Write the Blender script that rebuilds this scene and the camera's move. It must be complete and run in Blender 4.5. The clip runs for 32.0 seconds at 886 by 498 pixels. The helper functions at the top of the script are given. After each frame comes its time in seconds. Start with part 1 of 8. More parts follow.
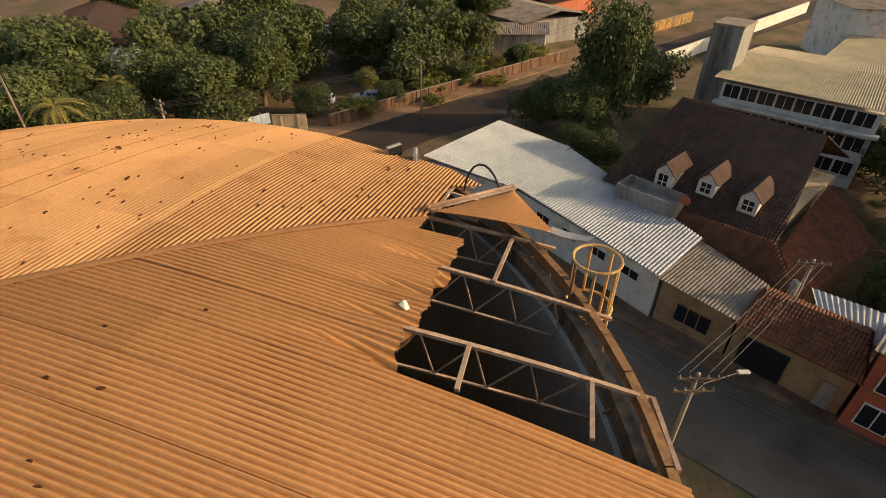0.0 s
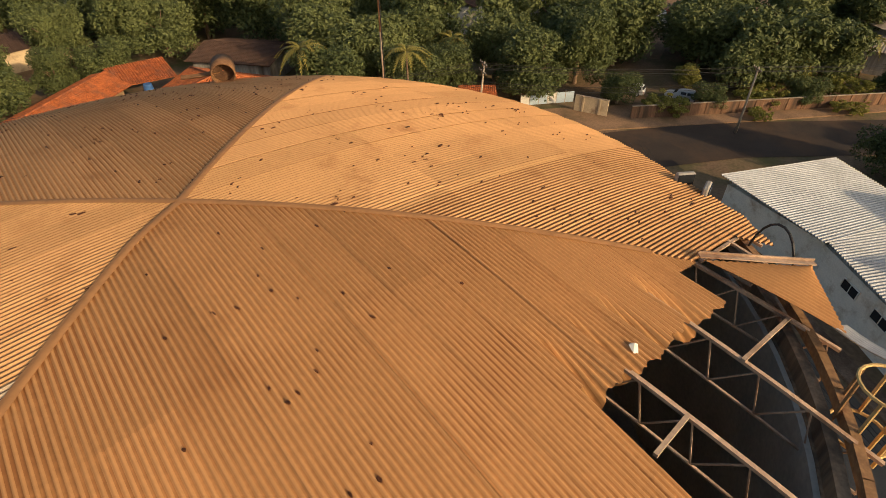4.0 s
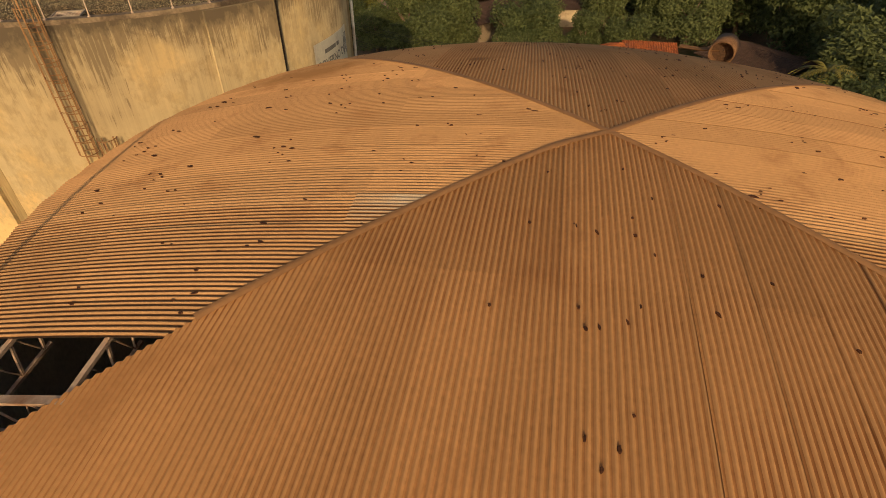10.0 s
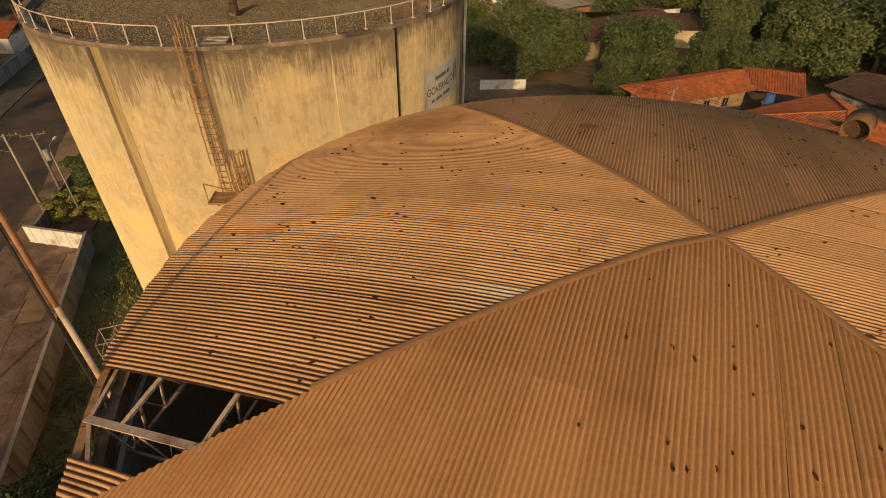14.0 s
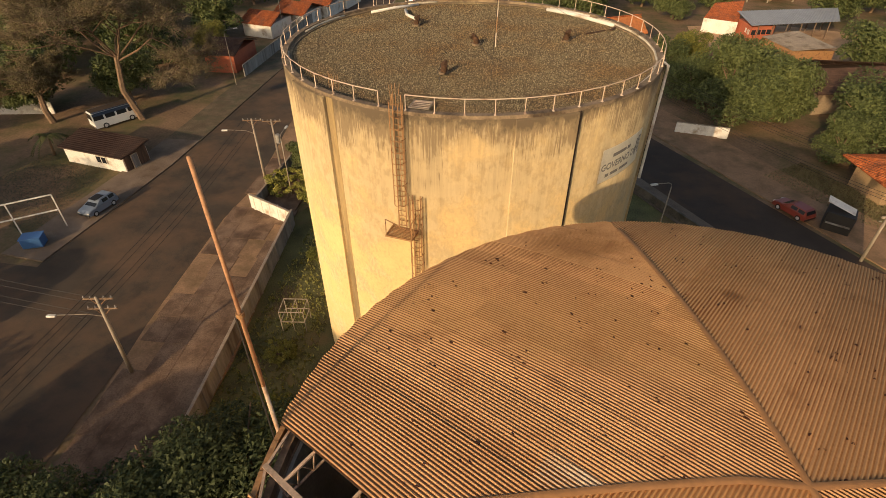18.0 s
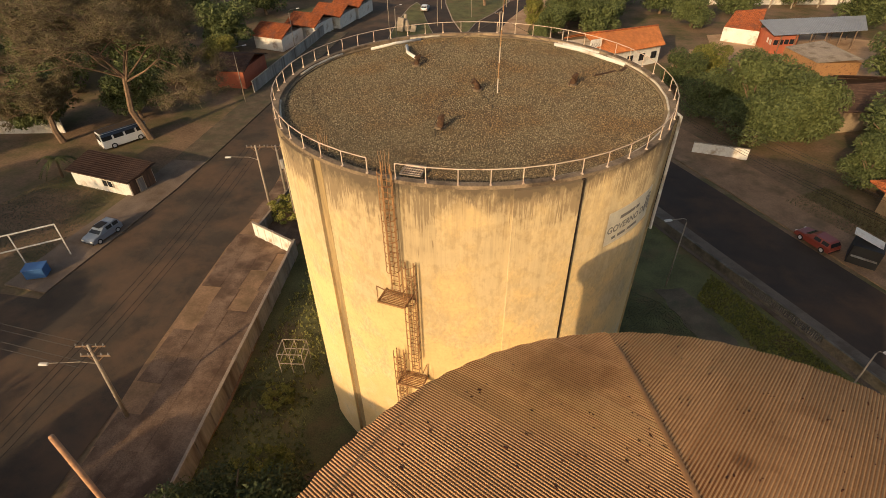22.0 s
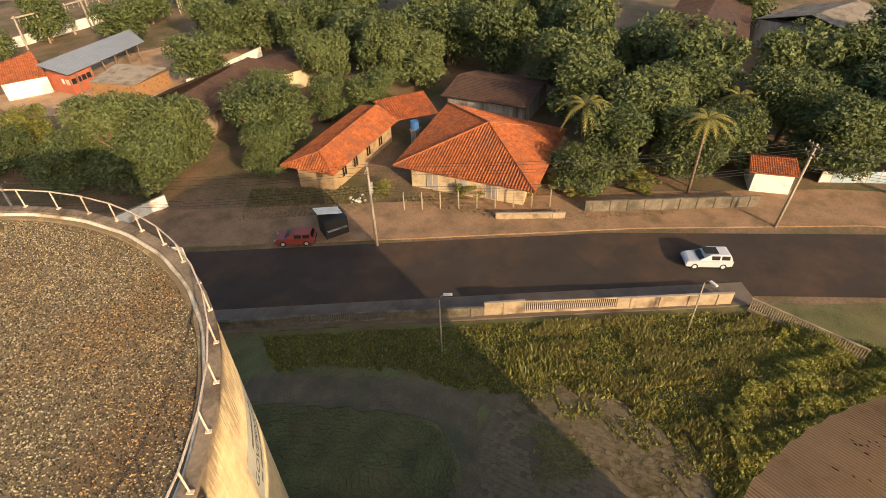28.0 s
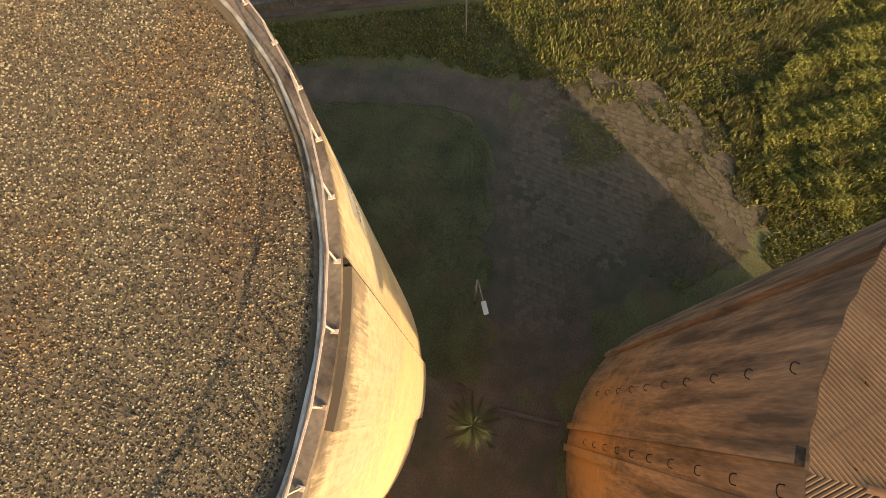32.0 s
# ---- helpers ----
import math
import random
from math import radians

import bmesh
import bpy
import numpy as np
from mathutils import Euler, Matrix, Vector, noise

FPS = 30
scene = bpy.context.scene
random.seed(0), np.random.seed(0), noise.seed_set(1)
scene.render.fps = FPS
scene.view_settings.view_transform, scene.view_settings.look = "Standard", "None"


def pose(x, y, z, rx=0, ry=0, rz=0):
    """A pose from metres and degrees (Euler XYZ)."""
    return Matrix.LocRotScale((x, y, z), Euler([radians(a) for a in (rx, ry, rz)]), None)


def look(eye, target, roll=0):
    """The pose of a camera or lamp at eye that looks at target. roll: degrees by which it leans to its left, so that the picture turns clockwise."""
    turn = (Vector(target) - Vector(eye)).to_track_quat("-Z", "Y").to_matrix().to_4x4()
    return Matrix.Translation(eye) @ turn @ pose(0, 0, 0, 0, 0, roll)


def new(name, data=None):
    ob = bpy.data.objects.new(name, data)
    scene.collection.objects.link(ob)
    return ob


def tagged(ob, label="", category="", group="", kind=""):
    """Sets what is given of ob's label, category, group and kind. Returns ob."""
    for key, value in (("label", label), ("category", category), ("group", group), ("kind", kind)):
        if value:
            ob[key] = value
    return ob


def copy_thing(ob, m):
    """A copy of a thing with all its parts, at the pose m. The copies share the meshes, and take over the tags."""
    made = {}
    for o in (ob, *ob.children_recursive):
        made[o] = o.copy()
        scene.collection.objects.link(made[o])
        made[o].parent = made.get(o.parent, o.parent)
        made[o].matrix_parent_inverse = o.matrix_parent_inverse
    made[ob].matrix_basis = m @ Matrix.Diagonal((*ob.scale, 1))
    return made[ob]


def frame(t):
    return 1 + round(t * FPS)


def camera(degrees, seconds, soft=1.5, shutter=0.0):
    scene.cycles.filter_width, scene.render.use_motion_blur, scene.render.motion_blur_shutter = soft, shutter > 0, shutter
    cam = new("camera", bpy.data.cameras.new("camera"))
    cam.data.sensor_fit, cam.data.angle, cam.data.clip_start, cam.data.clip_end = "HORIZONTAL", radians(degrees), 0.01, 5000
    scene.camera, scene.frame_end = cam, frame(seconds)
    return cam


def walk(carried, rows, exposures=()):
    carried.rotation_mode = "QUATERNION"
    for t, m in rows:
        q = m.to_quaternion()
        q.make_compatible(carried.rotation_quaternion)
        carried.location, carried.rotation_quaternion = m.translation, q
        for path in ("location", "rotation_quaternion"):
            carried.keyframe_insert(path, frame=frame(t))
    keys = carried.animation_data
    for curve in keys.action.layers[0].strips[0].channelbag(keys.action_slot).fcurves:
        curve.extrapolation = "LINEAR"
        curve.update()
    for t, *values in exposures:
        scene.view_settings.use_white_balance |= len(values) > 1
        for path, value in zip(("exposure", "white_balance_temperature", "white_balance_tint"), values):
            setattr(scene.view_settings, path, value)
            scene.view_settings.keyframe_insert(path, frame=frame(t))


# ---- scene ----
cam = camera(80.4, 32.0, soft=0.5)
PATH = [
    (0.0, (0.731, 0.229, 27.800), (8.367, -2.662, 22.026), 0.02),
    (0.5, (0.703, 0.222, 27.813), (8.244, -2.642, 21.903), 0.09),
    (1.0, (0.681, 0.249, 27.792), (8.116, -2.567, 21.726), 0.11),
    (1.5, (0.674, 0.267, 27.810), (8.050, -2.533, 21.664), 0.17),
    (2.0, (0.662, 0.286, 27.882), (8.042, -2.512, 21.742), 0.10),
    (2.5, (0.690, 0.314, 28.010), (8.236, -2.069, 21.896), 0.07),
    (3.0, (0.737, 0.321, 28.143), (8.555, -0.982, 22.046), 0.14),
    (3.5, (0.737, 0.316, 28.277), (8.682, 0.431, 22.206), -0.01),
    (4.0, (0.708, 0.266, 28.355), (8.468, 2.008, 22.293), -0.15),
    (4.5, (0.612, 0.185, 28.324), (7.844, 3.602, 22.323), -0.13),
    (6.5, (0.424, -0.327, 27.939), (4.999, 6.144, 21.840), 0.06),
    (7.0, (0.410, -0.377, 27.773), (4.813, 6.240, 21.704), 0.16),
    (7.5, (0.414, -0.378, 27.643), (4.723, 6.303, 21.577), 0.14),
    (8.0, (0.385, -0.325, 27.511), (4.605, 6.419, 21.451), 0.13),
    (8.5, (0.383, -0.255, 27.482), (4.527, 6.521, 21.406), 0.11),
    (9.0, (0.475, -0.245, 27.550), (4.615, 6.522, 21.461), 0.03),
    (9.5, (0.586, -0.176, 27.653), (4.622, 6.639, 21.547), 0.33),
    (10.0, (0.659, -0.146, 27.698), (4.162, 6.954, 21.589), 0.48),
    (10.5, (0.695, -0.083, 27.675), (3.695, 7.237, 21.558), 0.38),
    (11.0, (0.652, 0.025, 27.545), (3.557, 7.420, 21.473), 0.69),
    (11.5, (0.629, 0.095, 27.585), (3.460, 7.531, 21.528), 0.63),
    (12.0, (0.594, 0.164, 27.767), (3.360, 7.613, 21.696), 0.48),
    (12.5, (0.628, 0.243, 28.043), (3.331, 7.690, 21.940), 0.09),
    (13.0, (0.691, 0.310, 28.198), (3.364, 7.814, 22.153), 0.20),
    (13.5, (0.584, 0.313, 28.559), (3.166, 7.836, 22.498), 0.21),
    (14.0, (0.520, 0.331, 28.959), (2.592, 8.004, 22.890), 0.26),
    (14.5, (0.503, 0.350, 29.307), (1.965, 8.167, 23.244), 0.40),
    (15.0, (0.512, 0.375, 29.670), (1.194, 8.293, 23.600), 0.61),
    (15.5, (0.551, 0.359, 30.025), (0.703, 8.292, 23.939), 0.56),
    (17.5, (0.898, 0.445, 31.821), (0.101, 8.349, 25.747), 0.37),
    (18.0, (1.037, 0.623, 32.402), (0.135, 8.503, 26.311), 0.09),
    (18.5, (1.128, 0.616, 32.905), (0.168, 8.496, 26.823), -0.13),
    (19.0, (1.112, 0.517, 33.492), (0.149, 8.398, 27.412), -0.26),
    (19.5, (1.237, 0.711, 33.732), (0.228, 8.596, 27.664), -0.34),
    (20.0, (1.288, 0.996, 33.914), (0.255, 8.871, 27.838), -0.45),
    (20.5, (1.399, 1.538, 33.978), (0.320, 9.403, 27.897), -0.60),
    (21.0, (1.466, 2.208, 33.999), (0.360, 10.065, 27.912), -0.70),
    (21.5, (1.545, 3.043, 34.109), (0.403, 10.881, 28.005), -0.78),
    (22.0, (1.664, 4.012, 34.172), (0.468, 11.837, 28.061), -0.93),
    (22.5, (1.759, 5.060, 34.266), (0.526, 12.879, 28.156), -1.02),
    (23.0, (1.970, 6.354, 34.283), (0.693, 14.164, 28.169), -1.28),
    (23.5, (1.993, 7.563, 34.318), (0.714, 15.370, 28.201), -1.38),
    (24.0, (2.062, 8.820, 34.294), (0.774, 16.625, 28.176), -1.49),
    (24.5, (2.224, 10.042, 34.222), (1.227, 17.893, 28.109), -1.79),
    (25.0, (2.228, 11.125, 34.278), (2.087, 19.010, 28.130), -1.49),
    (25.5, (2.237, 12.156, 34.275), (3.561, 19.911, 28.102), -1.88),
    (26.0, (2.352, 13.253, 34.184), (5.674, 20.350, 27.972), -2.39),
    (26.5, (2.436, 14.459, 34.006), (7.796, 20.117, 27.741), -2.61),
    (28.5, (2.584, 18.111, 32.640), (9.467, 21.816, 26.402), -1.82),
    (29.0, (2.734, 18.753, 32.718), (8.859, 22.012, 25.516), -2.43),
    (29.5, (2.944, 19.255, 32.817), (8.100, 22.052, 24.718), -3.25),
    (30.0, (3.082, 19.558, 32.951), (7.169, 21.909, 24.132), -4.86),
    (30.5, (3.170, 20.196, 32.822), (6.147, 21.988, 23.445), -5.74),
    (31.0, (3.235, 20.634, 32.757), (5.741, 22.246, 23.211), -7.42),
    (31.5, (3.196, 21.013, 32.688), (5.741, 22.601, 23.149), -6.65),
    (32.0, (3.173, 21.221, 32.633), (5.704, 22.798, 23.088), -6.53),
]
walk(cam, [(t, look(eye, target, roll)) for t, eye, target, roll in PATH],
     [(0.0, 0.36, 6560, 8), (4.5, 0.36, 6560, 8), (6.5, -0.25, 6900, 8), (13.5, -0.23, 6900, 9), (15.5, -0.03, 6900, 9), (17.5, 0.26, 6600, 10), (24.0, 0.32, 6620, 10), (26.5, 0.28, 6620, 10), (28.5, 1.12, 6280, 9), (32.0, 1.04, 6280, 9)])

# ---- light ----
SUN_AZ, SUN_EL = 243.2, 19.2          # the sun stands over this bearing (degrees from +x, anticlockwise)
world = bpy.data.worlds.new("sky")
scene.world = world
world.use_nodes = True
wn = world.node_tree
sky = wn.nodes.new("ShaderNodeTexSky")
sky.sky_type, sky.sun_disc = "NISHITA", False
sky.dust_density, sky.ozone_density = 3.5, 0.7
sky.sun_elevation, sky.sun_rotation = radians(SUN_EL), radians(90 - SUN_AZ)
wn.nodes["Background"].inputs[1].default_value = 0.115
wn.links.new(sky.outputs[0], wn.nodes["Background"].inputs[0])
sun = new("sun", bpy.data.lights.new("sun", "SUN"))
sun.data.energy, sun.data.angle, sun.data.color = 3.1, radians(0.6), (1.0, 0.74, 0.45)
_d = Vector((math.cos(radians(SUN_AZ)) * math.cos(radians(SUN_EL)), math.sin(radians(SUN_AZ)) * math.cos(radians(SUN_EL)), math.sin(radians(SUN_EL))))
sun.matrix_world = look(_d * 200, (0, 0, 0))

# ---- materials ----


def mat(name, base, rough=0.8, metal=0.0, vary=0.25, scale=1.0, bump=0.2, fine=12.0, dirt=None, dirt_amount=0.5, dirt_scale=0.4, rand=0.0, streak=False, spec=0.3):
    """A worn surface: coarse and fine mottling of the base colour, patches of dirt, relief, a shift from object to object."""
    m = bpy.data.materials.new(name)
    m.use_nodes = True
    n, l = m.node_tree.nodes, m.node_tree.links
    b = n["Principled BSDF"]
    b.inputs["Roughness"].default_value, b.inputs["Metallic"].default_value = rough, metal
    b.inputs["Specular IOR Level"].default_value = spec
    co = n.new("ShaderNodeTexCoord")
    mp = n.new("ShaderNodeMapping")
    l.new(co.outputs["Object"], mp.inputs[0])
    if streak:
        mp.inputs["Scale"].default_value = (1, 1, 0.12)
    n1 = n.new("ShaderNodeTexNoise")
    n1.inputs["Scale"].default_value, n1.inputs["Detail"].default_value = scale, 6
    n2 = n.new("ShaderNodeTexNoise")
    n2.inputs["Scale"].default_value, n2.inputs["Detail"].default_value = fine, 8
    l.new(mp.outputs[0], n1.inputs[0])
    l.new(mp.outputs[0], n2.inputs[0])
    add = n.new("ShaderNodeMath")
    add.operation = "ADD"
    l.new(n1.outputs[0], add.inputs[0])
    l.new(n2.outputs[0], add.inputs[1])
    mr = n.new("ShaderNodeMapRange")
    mr.inputs[1].default_value, mr.inputs[2].default_value = 0.7, 1.3
    mr.inputs[3].default_value, mr.inputs[4].default_value = 1 - vary, 1 + vary
    l.new(add.outputs[0], mr.inputs[0])
    val = mr.outputs[0]
    if rand:
        oi = n.new("ShaderNodeObjectInfo")
        r2 = n.new("ShaderNodeMapRange")
        r2.inputs[3].default_value, r2.inputs[4].default_value = 1 - rand, 1 + rand
        l.new(oi.outputs["Random"], r2.inputs[0])
        mu = n.new("ShaderNodeMath")
        mu.operation = "MULTIPLY"
        l.new(val, mu.inputs[0])
        l.new(r2.outputs[0], mu.inputs[1])
        val = mu.outputs[0]
    sc = n.new("ShaderNodeVectorMath")
    sc.operation = "SCALE"
    sc.inputs[0].default_value = base
    l.new(val, sc.inputs["Scale"])
    col = sc.outputs[0]
    if dirt:
        n3 = n.new("ShaderNodeTexNoise")
        n3.inputs["Scale"].default_value, n3.inputs["Detail"].default_value = dirt_scale, 10
        n3.inputs["Roughness"].default_value = 0.65
        l.new(mp.outputs[0], n3.inputs[0])
        dr = n.new("ShaderNodeMapRange")
        dr.inputs[1].default_value, dr.inputs[2].default_value = 0.62 - 0.25 * dirt_amount, 0.78 - 0.2 * dirt_amount
        l.new(n3.outputs[0], dr.inputs[0])
        mx = n.new("ShaderNodeMix")
        mx.data_type = "RGBA"
        l.new(dr.outputs[0], mx.inputs["Factor"])
        l.new(col, mx.inputs["A"])
        mx.inputs["B"].default_value = (*dirt, 1)
        col = mx.outputs["Result"]
    l.new(col, b.inputs["Base Color"])
    if bump:
        bp = n.new("ShaderNodeBump")
        bp.inputs["Strength"].default_value, bp.inputs["Distance"].default_value = bump, 0.03
        l.new(n2.outputs[0], bp.inputs["Height"])
        l.new(bp.outputs[0], b.inputs["Normal"])
    return m
M = {}
M["soil"] = mat("soil", (0.21, 0.13, 0.072), 0.95, vary=0.35, scale=0.15, fine=3, bump=0.5, dirt=(0.09, 0.085, 0.03), dirt_amount=0.7, dirt_scale=0.12)
M["lawn"] = mat("lawn", (0.125, 0.115, 0.042), 0.95, vary=0.45, scale=0.4, fine=9, bump=0.8, dirt=(0.17, 0.11, 0.05), dirt_amount=0.45, dirt_scale=0.25)
M["asphalt"] = mat("asphalt", (0.048, 0.034, 0.024), 0.9, vary=0.25, scale=0.3, fine=20, bump=0.2, dirt=(0.086, 0.05, 0.028), dirt_amount=0.65, dirt_scale=0.13)
M["street"] = mat("worn_street_asphalt", (0.125, 0.103, 0.077), 0.9, vary=0.3, scale=0.3, fine=18, bump=0.2, dirt=(0.07, 0.055, 0.04), dirt_amount=0.5, dirt_scale=0.2)
M["dust_road"] = mat("dusty_asphalt", (0.066, 0.048, 0.032), 0.92, vary=0.35, scale=0.3, fine=12, bump=0.25, dirt=(0.13, 0.078, 0.044), dirt_amount=0.75, dirt_scale=0.16)
M["footway"] = mat("worn_footway", (0.15, 0.112, 0.08), 0.92, vary=0.3, scale=0.5, fine=10, bump=0.3, dirt=(0.09, 0.062, 0.04), dirt_amount=0.5, dirt_scale=0.3)
M["sand"] = mat("bare_sand", (0.44, 0.28, 0.155), 0.95, vary=0.3, scale=0.4, fine=8, bump=0.4, dirt=(0.3, 0.17, 0.09), dirt_amount=0.5, dirt_scale=0.3)
M["paving"] = mat("paving", (0.215, 0.135, 0.083), 0.92, vary=0.45, scale=0.45, fine=9, bump=0.4, dirt=(0.1, 0.058, 0.034), dirt_amount=0.75, dirt_scale=0.35, rand=0.08)
M["grey_paving"] = mat("grey_paving", (0.19, 0.135, 0.092), 0.92, vary=0.3, scale=0.5, fine=10, bump=0.3, dirt=(0.13, 0.085, 0.05), dirt_amount=0.5, dirt_scale=0.3)
M["kerb"] = mat("kerb", (0.32, 0.25, 0.18), 0.9, vary=0.3, scale=1, fine=15)


def tank_plaster():
    """Yellow plaster with black run-off streaks that start under the rim and thin out below, and faint washed patches."""
    m = mat("yellow_plaster", (0.68, 0.475, 0.215), 0.85, vary=0.09, scale=0.7, fine=7, bump=0.15, dirt=(0.71, 0.55, 0.31), dirt_amount=0.5, dirt_scale=0.5)
    n, l = m.node_tree.nodes, m.node_tree.links
    b = n["Principled BSDF"]
    b.inputs["Diffuse Roughness"].default_value = 1.0
    old = b.inputs["Base Color"].links[0].from_socket
    co = n.new("ShaderNodeTexCoord")
    sep = n.new("ShaderNodeSeparateXYZ")
    l.new(co.outputs["Object"], sep.inputs[0])
    for scale, depth, lo, hi, colr, most in (((0.5, 0.5, 0.3), 16.0, 0.66, 1.15, (0.48, 0.365, 0.19, 1), 0.8), ((5.5, 5.5, 3.5), 40.0, 0.9, 1.15, (0.36, 0.27, 0.145, 1), 0.6), ((1.6, 1.6, 1.3), 15.0, 0.68, 1.0, (0.47, 0.36, 0.2, 1), 0.55),
                                             ((5.0, 5.0, 0.1), 9.0, 0.78, 1.2, (0.3, 0.21, 0.105, 1), 0.8), ((13.0, 13.0, 0.22), 4.5, 0.8, 1.1, (0.16, 0.11, 0.062, 1), 0.8),
                                             ((2.4, 2.4, 1.5), 26.0, 0.95, 1.08, (0.72, 0.57, 0.33, 1), 0.3), ((10.0, 10.0, 0.55), 5.5, 0.95, 1.01, (0.2, 0.14, 0.075, 1), 0.7),
                                             ((3.0, 3.0, 1.8), 1.5, 0.84, 1.06, (0.12, 0.088, 0.055, 1), 0.85)):
        mp = n.new("ShaderNodeMapping")
        mp.inputs["Scale"].default_value = scale
        l.new(co.outputs["Object"], mp.inputs[0])
        no = n.new("ShaderNodeTexNoise")
        no.inputs["Scale"].default_value, no.inputs["Detail"].default_value, no.inputs["Roughness"].default_value = 1.0, 9, 0.68
        l.new(mp.outputs[0], no.inputs[0])
        h = n.new("ShaderNodeMapRange")
        h.inputs[1].default_value, h.inputs[2].default_value = 22.6 - depth, 22.6
        h.inputs[3].default_value, h.inputs[4].default_value = 0.0, 0.6
        l.new(sep.outputs[2], h.inputs[0])
        lf = n.new("ShaderNodeTexNoise")
        lf.inputs["Scale"].default_value, lf.inputs["Detail"].default_value = 0.5, 4
        l.new(co.outputs["Object"], lf.inputs[0])
        lm = n.new("ShaderNodeMath")
        lm.operation = "MULTIPLY_ADD"
        l.new(lf.outputs[0], lm.inputs[0])
        lm.inputs[1].default_value, lm.inputs[2].default_value = 0.8, -0.4
        ah = n.new("ShaderNodeMath")
        ah.operation = "ADD"
        l.new(no.outputs[0], ah.inputs[0])
        l.new(lm.outputs[0], ah.inputs[1])
        ad = n.new("ShaderNodeMath")
        ad.operation = "ADD"
        l.new(ah.outputs[0], ad.inputs[0])
        l.new(h.outputs[0], ad.inputs[1])
        f = n.new("ShaderNodeMapRange")
        f.inputs[1].default_value, f.inputs[2].default_value = lo, hi
        f.inputs[4].default_value = most
        l.new(ad.outputs[0], f.inputs[0])
        mx = n.new("ShaderNodeMix")
        mx.data_type = "RGBA"
        l.new(f.outputs[0], mx.inputs["Factor"])
        l.new(old, mx.inputs["A"])
        mx.inputs["B"].default_value = colr
        old = mx.outputs["Result"]
    l.new(old, b.inputs["Base Color"])
    return m


M["plaster_tank"] = tank_plaster()
M["rim_concrete"] = mat("blackened_concrete", (0.24, 0.17, 0.105), 0.9, vary=0.35, scale=1.2, fine=9, bump=0.3, dirt=(0.08, 0.055, 0.035), dirt_amount=0.6, dirt_scale=0.8)
M["concrete_old"] = mat("stained_concrete", (0.36, 0.225, 0.125), 0.9, vary=0.4, scale=2.4, fine=14, bump=0.35, dirt=(0.12, 0.085, 0.055), dirt_amount=0.75, dirt_scale=1.8, streak=True)
M["gravel"] = mat("roof_gravel", (0.19, 0.135, 0.068), 0.95, vary=0.5, scale=9, fine=34, bump=0.5, dirt=(0.16, 0.105, 0.055), dirt_amount=0.55, dirt_scale=0.22)
M["sheet"] = mat("rusty_sheet", (0.50, 0.253, 0.10), 0.85, vary=0.09, scale=0.5, fine=14, bump=0.04, dirt=(0.37, 0.17, 0.065), dirt_amount=0.4, dirt_scale=0.35, rand=0.09, spec=0.06)
M["sheet_faded"] = mat("faded_rusty_sheet", (0.515, 0.277, 0.121), 0.85, vary=0.10, scale=0.5, fine=14, bump=0.04, dirt=(0.39, 0.19, 0.08), dirt_amount=0.3, dirt_scale=1.1, rand=0.1, spec=0.06)
# Trough colours carry the shade between the waves as well as rust.
M["sheet_trough"] = mat("rust_and_shade_trough", (0.40, 0.19, 0.072), 0.88, vary=0.2, scale=0.6, fine=14, bump=0.04, dirt=(0.27, 0.11, 0.04), dirt_amount=0.5, dirt_scale=0.5, rand=0.08, spec=0.05)
M["sheet_trough_dark"] = mat("painted_shade_trough", (0.25, 0.115, 0.048), 0.9, vary=0.15, scale=0.6, fine=14, bump=0.04, dirt=(0.2, 0.085, 0.033), dirt_amount=0.3, dirt_scale=1.2, rand=0.08, spec=0.04)


def rust_or_bounce_patch(m, at, radius, colour):
    """A ragged-edged patch over the own colour: scorched brown, or painted bounce light."""
    n, l = m.node_tree.nodes, m.node_tree.links
    b = n["Principled BSDF"]
    old = b.inputs["Base Color"].links[0].from_socket
    co = n.new("ShaderNodeTexCoord")
    di = n.new("ShaderNodeVectorMath")
    di.operation = "DISTANCE"
    l.new(co.outputs["Object"], di.inputs[0])
    di.inputs[1].default_value = at
    no = n.new("ShaderNodeTexNoise")
    no.inputs["Scale"].default_value, no.inputs["Detail"].default_value, no.inputs["Roughness"].default_value = 1.3, 9, 0.7
    l.new(co.outputs["Object"], no.inputs[0])
    ad = n.new("ShaderNodeMath")
    ad.operation = "MULTIPLY_ADD"
    l.new(no.outputs[0], ad.inputs[0])
    ad.inputs[1].default_value = radius * 2.4
    l.new(di.outputs["Value"], ad.inputs[2])
    f = n.new("ShaderNodeMapRange")
    f.inputs[1].default_value, f.inputs[2].default_value = radius * 2.5, radius * 1.5
    f.inputs[3].default_value, f.inputs[4].default_value = 0.0, 0.85
    l.new(ad.outputs[0], f.inputs[0])
    mx = n.new("ShaderNodeMix")
    mx.data_type = "RGBA"
    l.new(f.outputs[0], mx.inputs["Factor"])
    l.new(old, mx.inputs["A"])
    mx.inputs["B"].default_value = (*colour, 1)
    l.new(mx.outputs["Result"], b.inputs["Base Color"])


